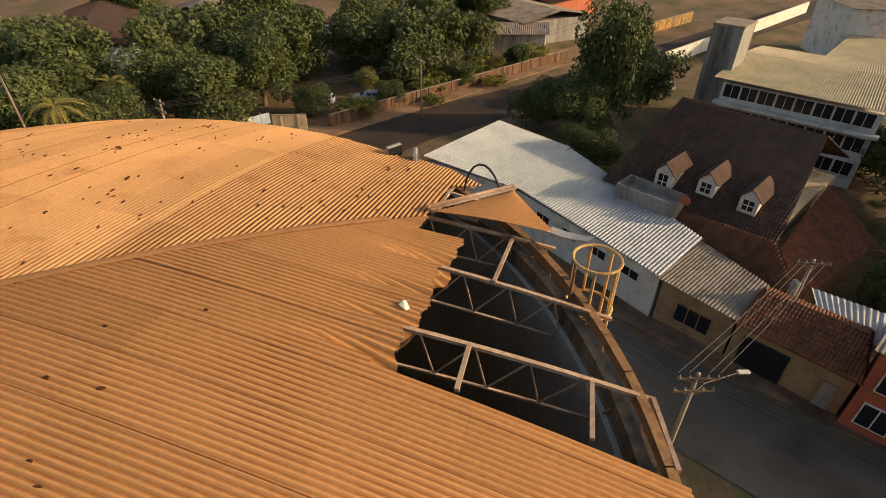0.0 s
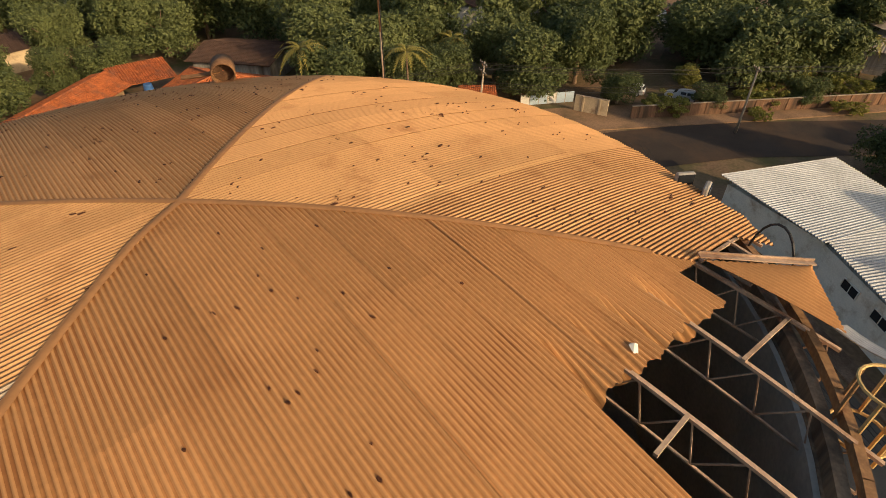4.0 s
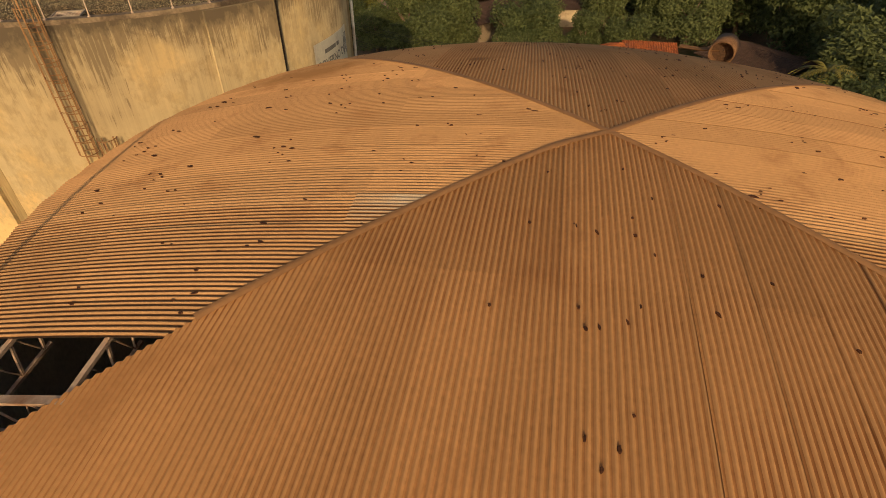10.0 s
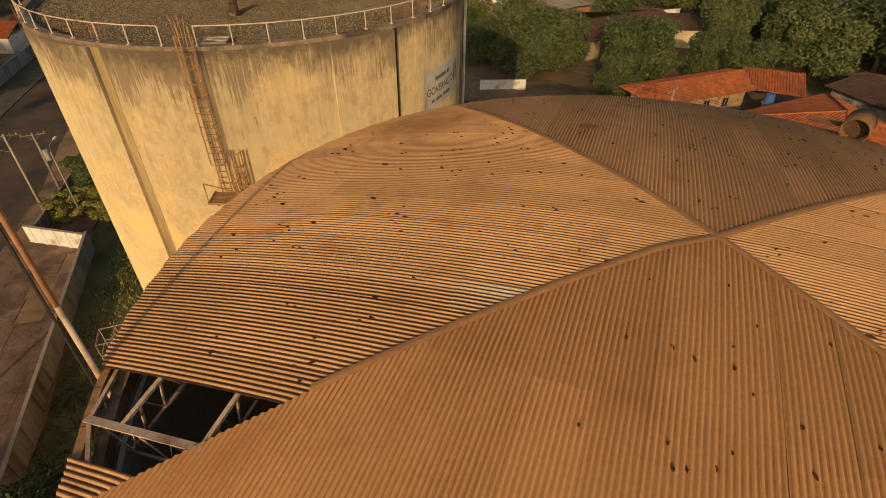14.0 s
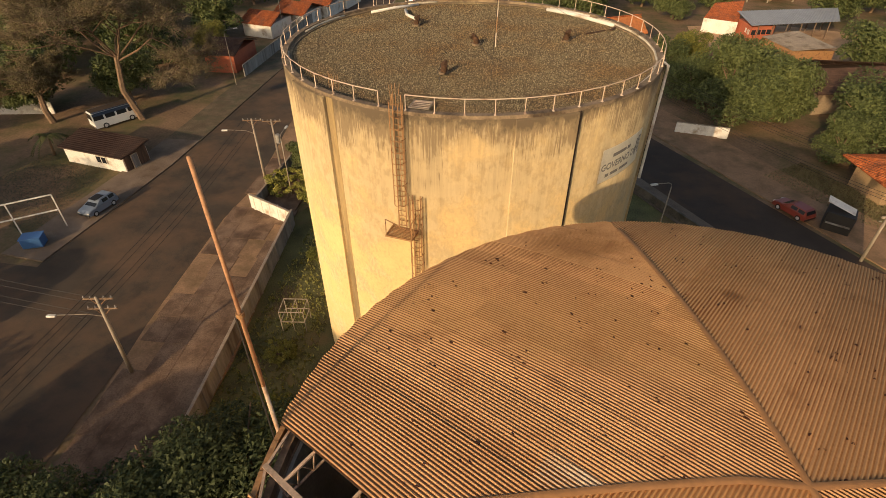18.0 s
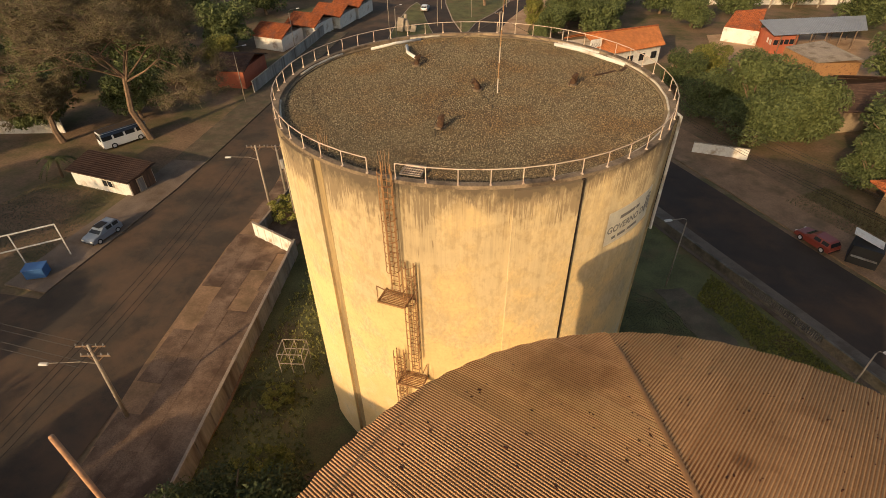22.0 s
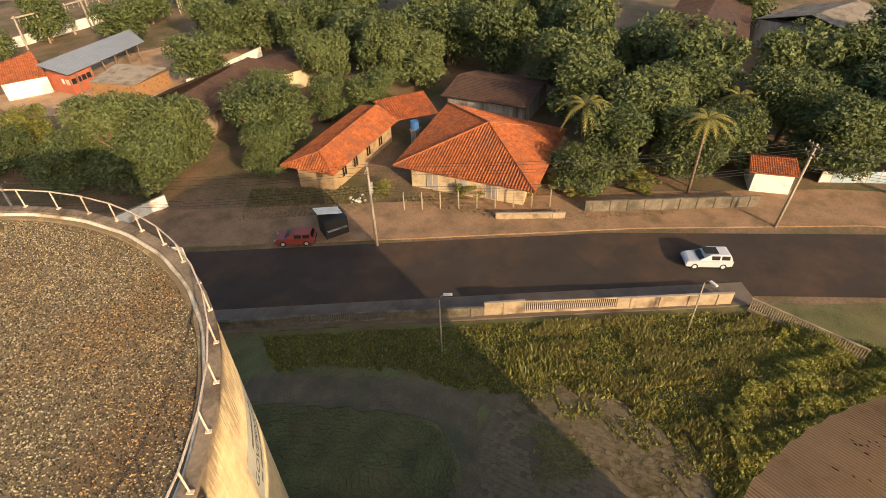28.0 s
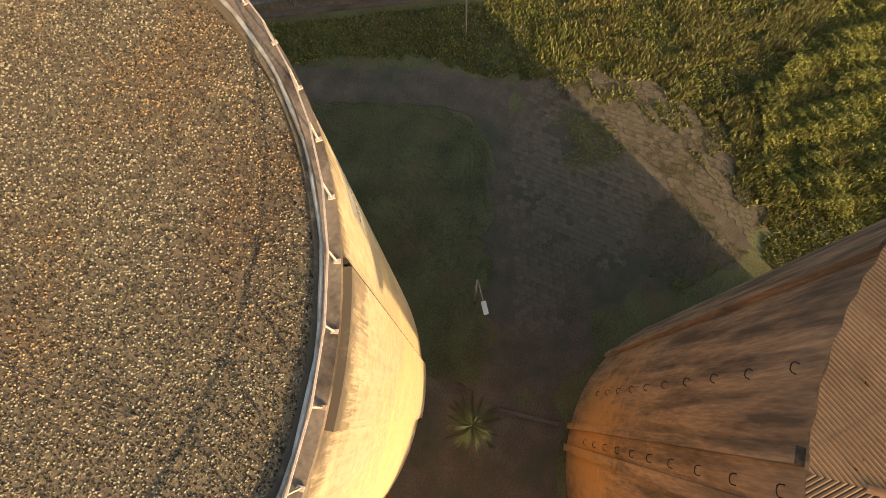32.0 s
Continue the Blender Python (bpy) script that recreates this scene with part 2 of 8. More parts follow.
# Warm light bounced off the yellow tank, painted onto the wall's foot.
rust_or_bounce_patch(M["concrete_old"], (-2.2, 9.2, 5.0), 5.2, (0.62, 0.31, 0.09))
rust_or_bounce_patch(M["sheet_faded"], (-3.0, 7.7, 23.0), 1.5, (0.27, 0.135, 0.055))
rust_or_bounce_patch(M["sheet_trough_dark"], (-3.0, 7.7, 23.0), 1.5, (0.13, 0.065, 0.03))
rust_or_bounce_patch(M["sheet_faded"], (0.5, 5.2, 23.6), 0.22, (0.16, 0.08, 0.04))
M["sheet_bare"] = mat("half_bare_sheet", (0.5, 0.29, 0.14), 0.75, vary=0.1, scale=0.5, fine=14, bump=0.04, dirt=(0.52, 0.40, 0.27), dirt_amount=0.55, dirt_scale=0.6, spec=0.15)
M["white_sheet"] = mat("galvanised_sheet", (0.47, 0.46, 0.44), 0.55, metal=0.0, vary=0.2, scale=0.5, fine=4, bump=0.03, rand=0.05)
M["steel"] = mat("painted_truss_steel", (0.44, 0.30, 0.2), 0.7, vary=0.25, scale=1.5, fine=12, dirt=(0.22, 0.1, 0.045), dirt_amount=0.5, dirt_scale=1)
M["vent"] = mat("crumbling_brown_iron", (0.085, 0.043, 0.021), 0.85, vary=0.4, scale=4, fine=16, bump=0.6)
M["rust"] = mat("rusty_iron", (0.34, 0.18, 0.075), 0.8, vary=0.3, scale=2, fine=14, dirt=(0.12, 0.055, 0.03), dirt_amount=0.5, dirt_scale=2)
M["dark_rust"] = mat("dark_rusty_iron", (0.19, 0.095, 0.042), 0.85, vary=0.35, scale=3, fine=14, dirt=(0.09, 0.045, 0.025), dirt_amount=0.5, dirt_scale=2)
M["rail"] = mat("railing_paint", (0.62, 0.47, 0.34), 0.7, vary=0.2, scale=2, fine=14, dirt=(0.25, 0.11, 0.05), dirt_amount=0.4, dirt_scale=2)
M["white"] = mat("white_paint", (0.72, 0.67, 0.58), 0.8, vary=0.12, scale=0.8, fine=8, dirt=(0.4, 0.3, 0.2), dirt_amount=0.4, dirt_scale=0.6)
M["wall_dull"] = mat("dull_render", (0.38, 0.28, 0.175), 0.88, vary=0.25, scale=0.8, fine=8, dirt=(0.16, 0.11, 0.07), dirt_amount=0.6, dirt_scale=0.5)
M["verge"] = mat("sandy_verge", (0.285, 0.168, 0.09), 0.95, vary=0.3, scale=0.35, fine=7, bump=0.5, dirt=(0.17, 0.11, 0.055), dirt_amount=0.55, dirt_scale=0.3)
M["blue_sheet"] = mat("blue_grey_sheet", (0.27, 0.275, 0.28), 0.5, vary=0.12, scale=0.5, fine=5, bump=0.04)
M["pale_sheet"] = mat("pale_roof_sheet", (0.44, 0.35, 0.21), 0.7, vary=0.2, scale=0.6, fine=6, bump=0.05, dirt=(0.34, 0.27, 0.17), dirt_amount=0.4, dirt_scale=0.5)
M["cream"] = mat("cream_render", (0.55, 0.42, 0.26), 0.85, vary=0.15, scale=0.8, fine=8, dirt=(0.3, 0.2, 0.12), dirt_amount=0.4, dirt_scale=0.6)
M["ochre"] = mat("ochre_render", (0.36, 0.24, 0.125), 0.85, vary=0.15, scale=0.8, fine=8, dirt=(0.2, 0.12, 0.07), dirt_amount=0.5, dirt_scale=0.6)
M["grey_wall"] = mat("grey_render", (0.33, 0.30, 0.26), 0.88, vary=0.25, scale=0.6, fine=7, dirt=(0.12, 0.09, 0.07), dirt_amount=0.6, dirt_scale=0.5, streak=True)
M["red_wall"] = mat("red_render", (0.42, 0.12, 0.06), 0.8, vary=0.15, scale=0.8, fine=8)
M["tile"] = mat("clay_tile", (0.35, 0.1, 0.031), 0.85, vary=0.5, scale=1.6, fine=8, dirt=(0.2, 0.08, 0.045), dirt_amount=0.5, dirt_scale=0.5, rand=0.1)
M["tile_new"] = mat("new_clay_tile", (0.5, 0.17, 0.05), 0.85, vary=0.3, scale=1.2, fine=8, dirt=(0.4, 0.13, 0.045), dirt_amount=0.4, dirt_scale=0.5)
M["tile_worn"] = mat("worn_clay_tile", (0.2, 0.078, 0.038), 0.88, vary=0.45, scale=1.4, fine=8, dirt=(0.1, 0.05, 0.03), dirt_amount=0.5, dirt_scale=0.5, rand=0.1)
M["tile_old"] = mat("old_clay_tile", (0.088, 0.05, 0.034), 0.9, vary=0.35, scale=1.2, fine=8, dirt=(0.06, 0.036, 0.025), dirt_amount=0.5, dirt_scale=0.4, rand=0.1)
M["grey_sheet"] = mat("fibre_cement_sheet", (0.27, 0.22, 0.17), 0.85, vary=0.2, scale=0.8, fine=6, dirt=(0.12, 0.09, 0.06), dirt_amount=0.5, dirt_scale=0.5)
M["bark"] = mat("bark", (0.20, 0.13, 0.08), 0.95, vary=0.35, scale=2, fine=10, bump=0.6)
M["pole"] = mat("concrete_pole", (0.36, 0.29, 0.21), 0.9, vary=0.2, scale=2, fine=12)
M["dark"] = mat("dusty_lining", (0.46, 0.42, 0.34), 0.7, vary=0.2)
M["glass"] = mat("window_glass", (0.02, 0.022, 0.025), 0.2, vary=0.1, bump=0, spec=0.35)
M["cable"] = mat("black_cable", (0.025, 0.022, 0.02), 0.6, vary=0.1, bump=0)
M["tyre"] = mat("tyre_rubber", (0.02, 0.02, 0.02), 0.85, vary=0.1)
for _n, _c in (("silver", (0.5, 0.5, 0.5)), ("blue_grey", (0.2, 0.23, 0.27)), ("navy", (0.03, 0.05, 0.09)), ("black", (0.02, 0.02, 0.022)), ("red", (0.24, 0.045, 0.028)), ("orange", (0.6, 0.11, 0.02)), ("carwhite", (0.75, 0.74, 0.7)), ("blue", (0.05, 0.13, 0.3))):
    M[_n] = mat(_n + "_enamel", _c, 0.3, vary=0.06, bump=0, spec=0.5)


def leafmat(name, a, b):
    m = bpy.data.materials.new(name)
    m.use_nodes = True
    n, l = m.node_tree.nodes, m.node_tree.links
    p = n["Principled BSDF"]
    g = n.new("ShaderNodeNewGeometry")
    oi = n.new("ShaderNodeObjectInfo")
    co = n.new("ShaderNodeTexCoord")
    no = n.new("ShaderNodeTexNoise")
    no.inputs["Scale"].default_value = 0.5
    l.new(co.outputs["Object"], no.inputs[0])
    ad = n.new("ShaderNodeMath")
    ad.operation = "ADD"
    l.new(g.outputs["Random Per Island"], ad.inputs[0])
    l.new(no.outputs[0], ad.inputs[1])
    ad2 = n.new("ShaderNodeMath")
    ad2.operation = "MULTIPLY_ADD"
    l.new(oi.outputs["Random"], ad2.inputs[0])
    ad2.inputs[1].default_value = 0.5
    l.new(ad.outputs[0], ad2.inputs[2])
    mr = n.new("ShaderNodeMapRange")
    mr.inputs[1].default_value, mr.inputs[2].default_value = 0.3, 1.7
    l.new(ad2.outputs[0], mr.inputs[0])
    mx = n.new("ShaderNodeMix")
    mx.data_type = "RGBA"
    mx.inputs["A"].default_value, mx.inputs["B"].default_value = (*a, 1), (*b, 1)
    l.new(mr.outputs[0], mx.inputs["Factor"])
    l.new(mx.outputs["Result"], p.inputs["Base Color"])
    p.inputs["Roughness"].default_value = 0.6
    p.inputs["Specular IOR Level"].default_value = 0.2
    tr = n.new("ShaderNodeBsdfTranslucent")
    l.new(mx.outputs["Result"], tr.inputs["Color"])
    ms = n.new("ShaderNodeMixShader")
    ms.inputs[0].default_value = 0.22
    l.new(p.outputs[0], ms.inputs[1])
    l.new(tr.outputs[0], ms.inputs[2])
    l.new(ms.outputs[0], n["Material Output"].inputs["Surface"])
    return m


M["leaf"] = leafmat("mango_leaves", (0.028, 0.046, 0.016), (0.155, 0.172, 0.058))
M["leaf_dark"] = leafmat("dark_mango_leaves", (0.022, 0.036, 0.013), (0.095, 0.108, 0.04))
M["leaf_light"] = leafmat("light_leaves", (0.07, 0.088, 0.018), (0.29, 0.26, 0.06))
M["leaf_dry"] = leafmat("dry_leaves", (0.07, 0.062, 0.028), (0.22, 0.18, 0.085))
M["weed"] = leafmat("lot_weeds", (0.08, 0.105, 0.028), (0.33, 0.3, 0.085))
M["bush"] = leafmat("bush_leaves", (0.065, 0.09, 0.018), (0.32, 0.285, 0.062))
M["yard"] = mat("yard_earth", (0.135, 0.097, 0.058), 0.95, vary=0.4, scale=0.6, fine=9, bump=0.6, dirt=(0.085, 0.08, 0.042), dirt_amount=0.6, dirt_scale=0.35)
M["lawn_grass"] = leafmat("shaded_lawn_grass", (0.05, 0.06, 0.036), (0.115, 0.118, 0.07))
M["frond_yellow"] = leafmat("yellowed_palm_fronds", (0.09, 0.085, 0.02), (0.3, 0.25, 0.06))
M["frond"] = leafmat("palm_fronds", (0.03, 0.04, 0.013), (0.11, 0.11, 0.038))

# ---- mesh helpers ----


def raw(verts, faces, uv=None):
    me = bpy.data.meshes.new("m")
    me.from_pydata([tuple(v) for v in verts], [], faces)
    me.update()
    return me


def obj(name, me, material, parent=None, label="", smooth=False, m=None):
    me.name = name
    if material and not me.materials:
        me.materials.append(material)
    if smooth:
        me.polygons.foreach_set("use_smooth", [True] * len(me.polygons))
    ob = new(name, me)
    if parent is not None:
        ob.parent = parent
    if m is not None:
        ob.matrix_local = m
    if label:
        ob["label"] = label
    return ob


def part(name, bm, material, parent, label="", smooth=False):
    me = bpy.data.meshes.new(name)
    bm.to_mesh(me)
    bm.free()
    return obj(name, me, material, parent, label, smooth)


def thing(name, at, label, category, group="", kind="", turn=0.0):
    e = new(name)
    e.matrix_world = Matrix.Translation(at) @ Matrix.Rotation(radians(turn), 4, "Z")
    e.empty_display_size = 0.2
    return tagged(e, label, category, group, kind)


def bm_box(bm, c, s, m=None, bevel=0.0):
    r = bmesh.ops.create_cube(bm, size=1.0, matrix=Matrix.Translation(c) @ Matrix.Diagonal((*s, 1)) if m is None else m @ Matrix.Translation(c) @ Matrix.Diagonal((*s, 1)))
    if bevel:
        es = {e for v in r["verts"] for e in v.link_edges}
        bmesh.ops.bevel(bm, geom=list(es), offset=bevel, segments=1, affect="EDGES")
    return bm


def box(c, s, bevel=0.0, m=None):
    bm = bmesh.new()
    return bm_box(bm, c, s, m, bevel)


def bm_bar(bm, a, b, w, h=None, sides=4):
    """A bar from a to b."""
    a, b = Vector(a), Vector(b)
    d = b - a
    q = d.to_track_quat("Z", "Y").to_matrix().to_4x4()
    m = Matrix.Translation((a + b) / 2) @ q
    if sides == 4:
        bmesh.ops.create_cube(bm, size=1.0, matrix=m @ Matrix.Diagonal((w, h or w, d.length, 1)))
    else:
        bmesh.ops.create_cone(bm, cap_ends=True, segments=sides, radius1=w / 2, radius2=(h or w) / 2, depth=d.length, matrix=m)
    return bm


def bar(a, b, w, h=None, sides=4):
    return bm_bar(bmesh.new(), a, b, w, h, sides)


def tube(points, r, sides=6, taper=None):
    """A pipe along points as vertices and faces."""
    P = [Vector(p) for p in points]
    vs, fs = [], []
    for i, p in enumerate(P):
        d = (P[min(i + 1, len(P) - 1)] - P[max(i - 1, 0)]).normalized()
        u = d.orthogonal().normalized() if abs(d.z) > 0.95 else d.cross(Vector((0, 0, 1))).normalized()
        w = d.cross(u)
        rr = r if taper is None else r + (taper - r) * i / (len(P) - 1)
        for k in range(sides):
            a = 2 * math.pi * k / sides
            vs.append(p + u * math.cos(a) * rr + w * math.sin(a) * rr)
    for i in range(len(P) - 1):
        for k in range(sides):
            a, b = i * sides + k, i * sides + (k + 1) % sides
            fs.append((a, b, b + sides, a + sides))
    fs.append(tuple(range(sides - 1, -1, -1)))
    fs.append(tuple(range(len(vs) - sides, len(vs))))
    return vs, fs


def merge(lots):
    vs, fs = [], []
    for v, f in lots:
        o = len(vs)
        vs += v
        fs += [tuple(i + o for i in q) for q in f]
    return raw(vs, fs)


def prism(poly, z0, z1):
    """An upright prism over a polygon (anticlockwise)."""
    n = len(poly)
    vs = [(x, y, z0) for x, y in poly] + [(x, y, z1) for x, y in poly]
    fs = [tuple(range(n - 1, -1, -1)), tuple(range(n, 2 * n))] + [(i, (i + 1) % n, n + (i + 1) % n, n + i) for i in range(n)]
    return raw(vs, fs)


def ribbon(line, width, z, lift=0.0):
    """A strip of ground along a line."""
    L = [Vector((x, y, 0)) for x, y in line]
    vs, fs = [], []
    for i, p in enumerate(L):
        d = (L[min(i + 1, len(L) - 1)] - L[max(i - 1, 0)]).normalized()
        s = Vector((-d.y, d.x, 0)) * width / 2
        vs += [p + s + Vector((0, 0, z)), p - s + Vector((0, 0, z))]
        if i:
            k = 2 * i
            fs.append((k - 2, k - 1, k + 1, k))
    return raw(vs, fs)


def sheet_patch(p0, along, across, L, W, pitch, amp, thick=0.006, sag=0.0, n=None):
    """One corrugated sheet: ridges run along 'along' from p0; pitch and height of the waves."""
    p0, a, c = Vector(p0), Vector(along).normalized(), Vector(across).normalized()
    up = a.cross(c)
    if up.z < 0:
        up = -up
    k = max(4, int(W / pitch * 6))
    rows = n or 1
    vs, fs = [], []
    for i in range(rows + 1):
        for j in range(k + 1):
            w = W * j / k
            h = amp * math.cos(2 * math.pi * w / pitch) - sag * math.sin(math.pi * i / rows)
            vs.append(p0 + a * (L * i / rows) + c * w + up * h)
    for i in range(rows):
        for j in range(k):
            q = i * (k + 1) + j
            fs.append((q, q + 1, q + k + 2, q + k + 1))
    return vs, fs
# ---- ground and roads ----
def ground_mesh():
    vs, fs = [], []
    xs = sorted(set([-900, -500, -300] + list(range(-200, 241, 8)) + [320, 500, 900]))
    ys = sorted(set([-900, -500, -300] + list(range(-200, 301, 8)) + [400, 600, 1100]))
    for y in ys:
        for x in xs:
            vs.append((x, y, -0.06))
    w = len(xs)
    for j in range(len(ys) - 1):
        for i in range(w - 1):
            q = j * w + i
            fs.append((q, q + 1, q + w + 1, q + w))
    return raw(vs, fs)


tagged(obj("ground", ground_mesh(), M["soil"]), "dry reddish-brown earth with sparse grass", "ground", kind="structure")
LOT = [(-20.5, 2), (-21, 46), (-14, 62), (2, 78), (12.5, 65), (22, 48.5), (32, 31.5), (44, 12), (50.5, 0), (48, -7), (20, -16), (-8, -22)]
tagged(obj("lawn", prism(LOT, -0.3, -0.02), M["lawn"]), "rough weedy grass around the two tanks", "grass", kind="structure")
EAST = [(140, -260), (95, -110), (76, -58), (66, -20), (57.0, -0.8), (46.0, 22.2), (34.9, 40.8), (24.6, 58), (8, 86), (-8, 114.5), (-15, 127.5), (-19.5, 140), (-23.5, 155), (-26.5, 175), (-28, 215), (-34, 300)]
WEST = [(-31, -120), (-34.0, -30), (-34.9, 20), (-34.9, 37), (-34.4, 55), (-35.2, 95), (-34.5, 130), (-32, 150)]
SOUTH = [(-40, -52), (-10, -37.5), (8, -26.5), (20, -20), (36, -13.5), (52, -9), (62, -8)]
tagged(obj("road", ribbon(EAST, 9.7, 0.0), M["asphalt"]), "dusty dark asphalt road past the walled lot", "road", kind="structure")
tagged(obj("road", ribbon(WEST, 15.3, -0.004), M["dust_road"]), "wide worn asphalt road stained with red dust", "road", kind="structure")
tagged(obj("road", ribbon([(-40, 26.5), (-60, 27.5), (-120, 32)], 17, -0.024), M["dust_road"]), "dusty side street joining the wide road", "road", kind="structure")
tagged(obj("road", ribbon(SOUTH, 7.6, -0.008), M["street"]), "narrow shaded asphalt street", "road", kind="structure")
tagged(obj("road", ribbon([(-41, 130), (-34, 165), (-30, 210), (-30, 300)], 16, -0.012), M["dust_road"]), "distant asphalt avenue", "road", kind="structure")
tagged(obj("road", ribbon([(-8, 115), (-7.4, 130), (-5.5, 141), (-2, 153), (4, 164), (14, 178), (40, 200), (90, 220)], 6.8, -0.016), M["asphalt"]), "distant curving asphalt lane", "road", kind="structure")
tagged(obj("road", ribbon([(-26, 190), (-19, 180), (-12, 173), (-4, 172), (8, 176)], 5, -0.02), M["dust_road"]), "narrow dusty lane between two grass islands", "road", kind="structure")
tagged(obj("ground", prism([(-3.6, 120), (-3.4, 136), (-0.4, 150), (7, 163), (11, 158), (4, 146), (2.6, 131), (5, 121), (2, 116)], -.2, -.025), M["sand"]), "bare sandy bank beside the curving lane", "ground", kind="structure")
tagged(obj("ground", prism([(26, 101), (30, 110), (36, 121), (42, 121), (38, 108), (31, 99)], -.2, -.034), M["sand"]), "sandy track beside the white house", "ground", kind="structure")


def strip(name, line, width, z0, z1, material, label, cat):
    me = ribbon(line, width, z1)
    bm = bmesh.new()
    bm.from_mesh(me)
    bmesh.ops.solidify(bm, geom=bm.faces[:], thickness=z1 - z0)
    me2 = bpy.data.meshes.new(name)
    bm.to_mesh(me2)
    bm.free()
    return tagged(obj(name, me2, material), label, cat, kind="structure")


WALK_W = [(-26.0, -20), (-19.0, -20), (-18.6, 26), (-19.6, 36), (-20.9, 46), (-22.5, 60), (-24.5, 100), (-30.8, 100), (-29.5, 69), (-27.5, 53), (-28.2, 45), (-27.6, 29), (-26.5, 18)]
tagged(obj("pavement", prism(WALK_W, -.1, .07), M["verge"]), "dusty bed of the broad pavement", "pavement", kind="structure")
slabs = thing("pavement", (-25, 20, 0), "broad cracked concrete pavement slabs with red dust", "pavement", kind="structure")
rs = random.Random(31)
for j in range(-8, 16):
    for i in range(4):
        y0, y1 = 20 + 2.9 * (j - .5) + .012, 20 + 2.9 * (j + .5) - .012
        west, east = -26.3 - max(0.0, min(y0 - 12, 33)) * .055, -19.0 - max(0, y0 - 28) * .1
        w = (east - west) / 4
        x0, x1 = west + w * i + .012, west + w * (i + 1) - .012
        if y1 < 62 and rs.random() < .8:
            z = .1 + rs.uniform(-.012, .012)
            k = [rs.uniform(-.012, .012) for _ in range(4)]
            obj("slab", raw([(x0 + 25, y0 - 20, .02), (x1 + 25, y0 - 20, .02), (x1 + 25, y1 - 20, .02), (x0 + 25, y1 - 20, .02), (x0 + 25, y0 - 20, z + k[0]), (x1 + 25, y0 - 20, z + k[1]), (x1 + 25, y1 - 20, z + k[2]), (x0 + 25, y1 - 20, z + k[3])],
                            [(4, 5, 6, 7), (0, 1, 5, 4), (1, 2, 6, 5), (2, 3, 7, 6), (3, 0, 4, 7)]), M["paving"], slabs)
strip("pavement", [(-45.0, 36.2), (-43.8, 46), (-42.7, 56), (-42.5, 63)], 5, -0.1, 0.12, M["grey_paving"], "light concrete pavement along the road", "pavement")
strip("pavement", [(-42.4, 62.8), (-42.0, 86), (-40.8, 126)], 5, -0.1, 0.1, M["yard"], "worn earth footway along the road", "pavement")
strip("pavement", [(46.4, 10.8), (34.6, 30.4), (20.9, 52.8), (9, 73)], 3.0, -0.1, 0.1, M["footway"], "narrow concrete pavement beside the lot wall", "pavement")
strip("pavement", [(93, -70), (84, -44), (76, -24), (66.6, 2.5), (55.4, 24.2), (43.0, 45.0), (31.5, 65), (14, 95)], 7.4, -0.1, 0.08, M["verge"], "bare earth verge along the road", "pavement")
strip("pavement", [(8.5, -31.8), (17.5, -27.1), (26, -22.9), (38, -18.4)], 1.7, -0.1, 0.14, M["paving"], "narrow shaded pavement under the shop fronts", "pavement")

tagged(obj("ground", prism([(40, 118), (49, 106), (58, 104), (80, 106), (84, 128), (60, 136), (42, 132)], -.2, -.03), M["sand"]), "bare sandy yard round the sheds", "ground", kind="structure")

# ---- tank with the corrugated dome ----
AC, AR, AZ = Vector((6.55, 5.75, 0)), 9.8, 24.0
tank_a = thing("domed_tank", AC, "brown stained concrete tank under a rusty corrugated dome roof", "tank")


def ring(r0, r1, z0, z1, a0=0.0, a1=360.0, n=96, m=None):
    """A ring or part of one, of rectangular section."""
    full = a1 - a0 >= 359.9
    k = n if full else n + 1
    vs, fs = [], []
    for i in range(k):
        a = radians(a0 + (a1 - a0) * i / n)
        c, s = math.cos(a), math.sin(a)
        vs += [(r0 * c, r0 * s, z0), (r1 * c, r1 * s, z0), (r1 * c, r1 * s, z1), (r0 * c, r0 * s, z1)]
    for i in range(n):
        p, q = 4 * i, 4 * ((i + 1) % k)
        for e in range(4):
            f = (e + 1) % 4
            fs.append((p + e, p + f, q + f, q + e))
    if not full:
        fs += [(3, 2, 1, 0), (4 * n, 4 * n + 1, 4 * n + 2, 4 * n + 3)]
    return raw(vs, fs)


obj("wall", ring(9.38, 9.5, -0.3, 22.15), M["concrete_old"], tank_a, "rain-streaked brown concrete wall")
obj("floor_slab", ring(0.02, 9.3, 15.8, 16.0), M["dark"], tank_a, "dark floor far below")
obj("inner_lining", ring(9.3, 9.38, 0.2, 22.13), M["dark"], tank_a, "dark inner lining")
obj("ring_beam", ring(9.42, 9.58, 22.15, 22.42), M["concrete_old"], tank_a, "weathered ring beam")
for a0, wide in ((67, 3.0), (97.2, 2.0), (104.2, 2.4)):
    obj("pilaster", ring(9.5, 9.68, -0.3, 22.0, a0, a0 + wide, 4), M["concrete_old"], tank_a)

SECT = [("S", 233.0, 188.7, 280.6), ("W", 145.0, 100.0, 188.7), ("N", 55.0, 10.0, 100.0), ("E", 325.0, 280.6, 370.0)]
PITCH, WAVE = 0.0762, 0.0158
rnd = random.Random(4)


def roof_z(r):
    return AZ - 1.4 * (r / AR) ** 2


TONGUES = (2.42, 3.03, 3.71, 4.54, 5.42)      # where the torn sheets part from one another


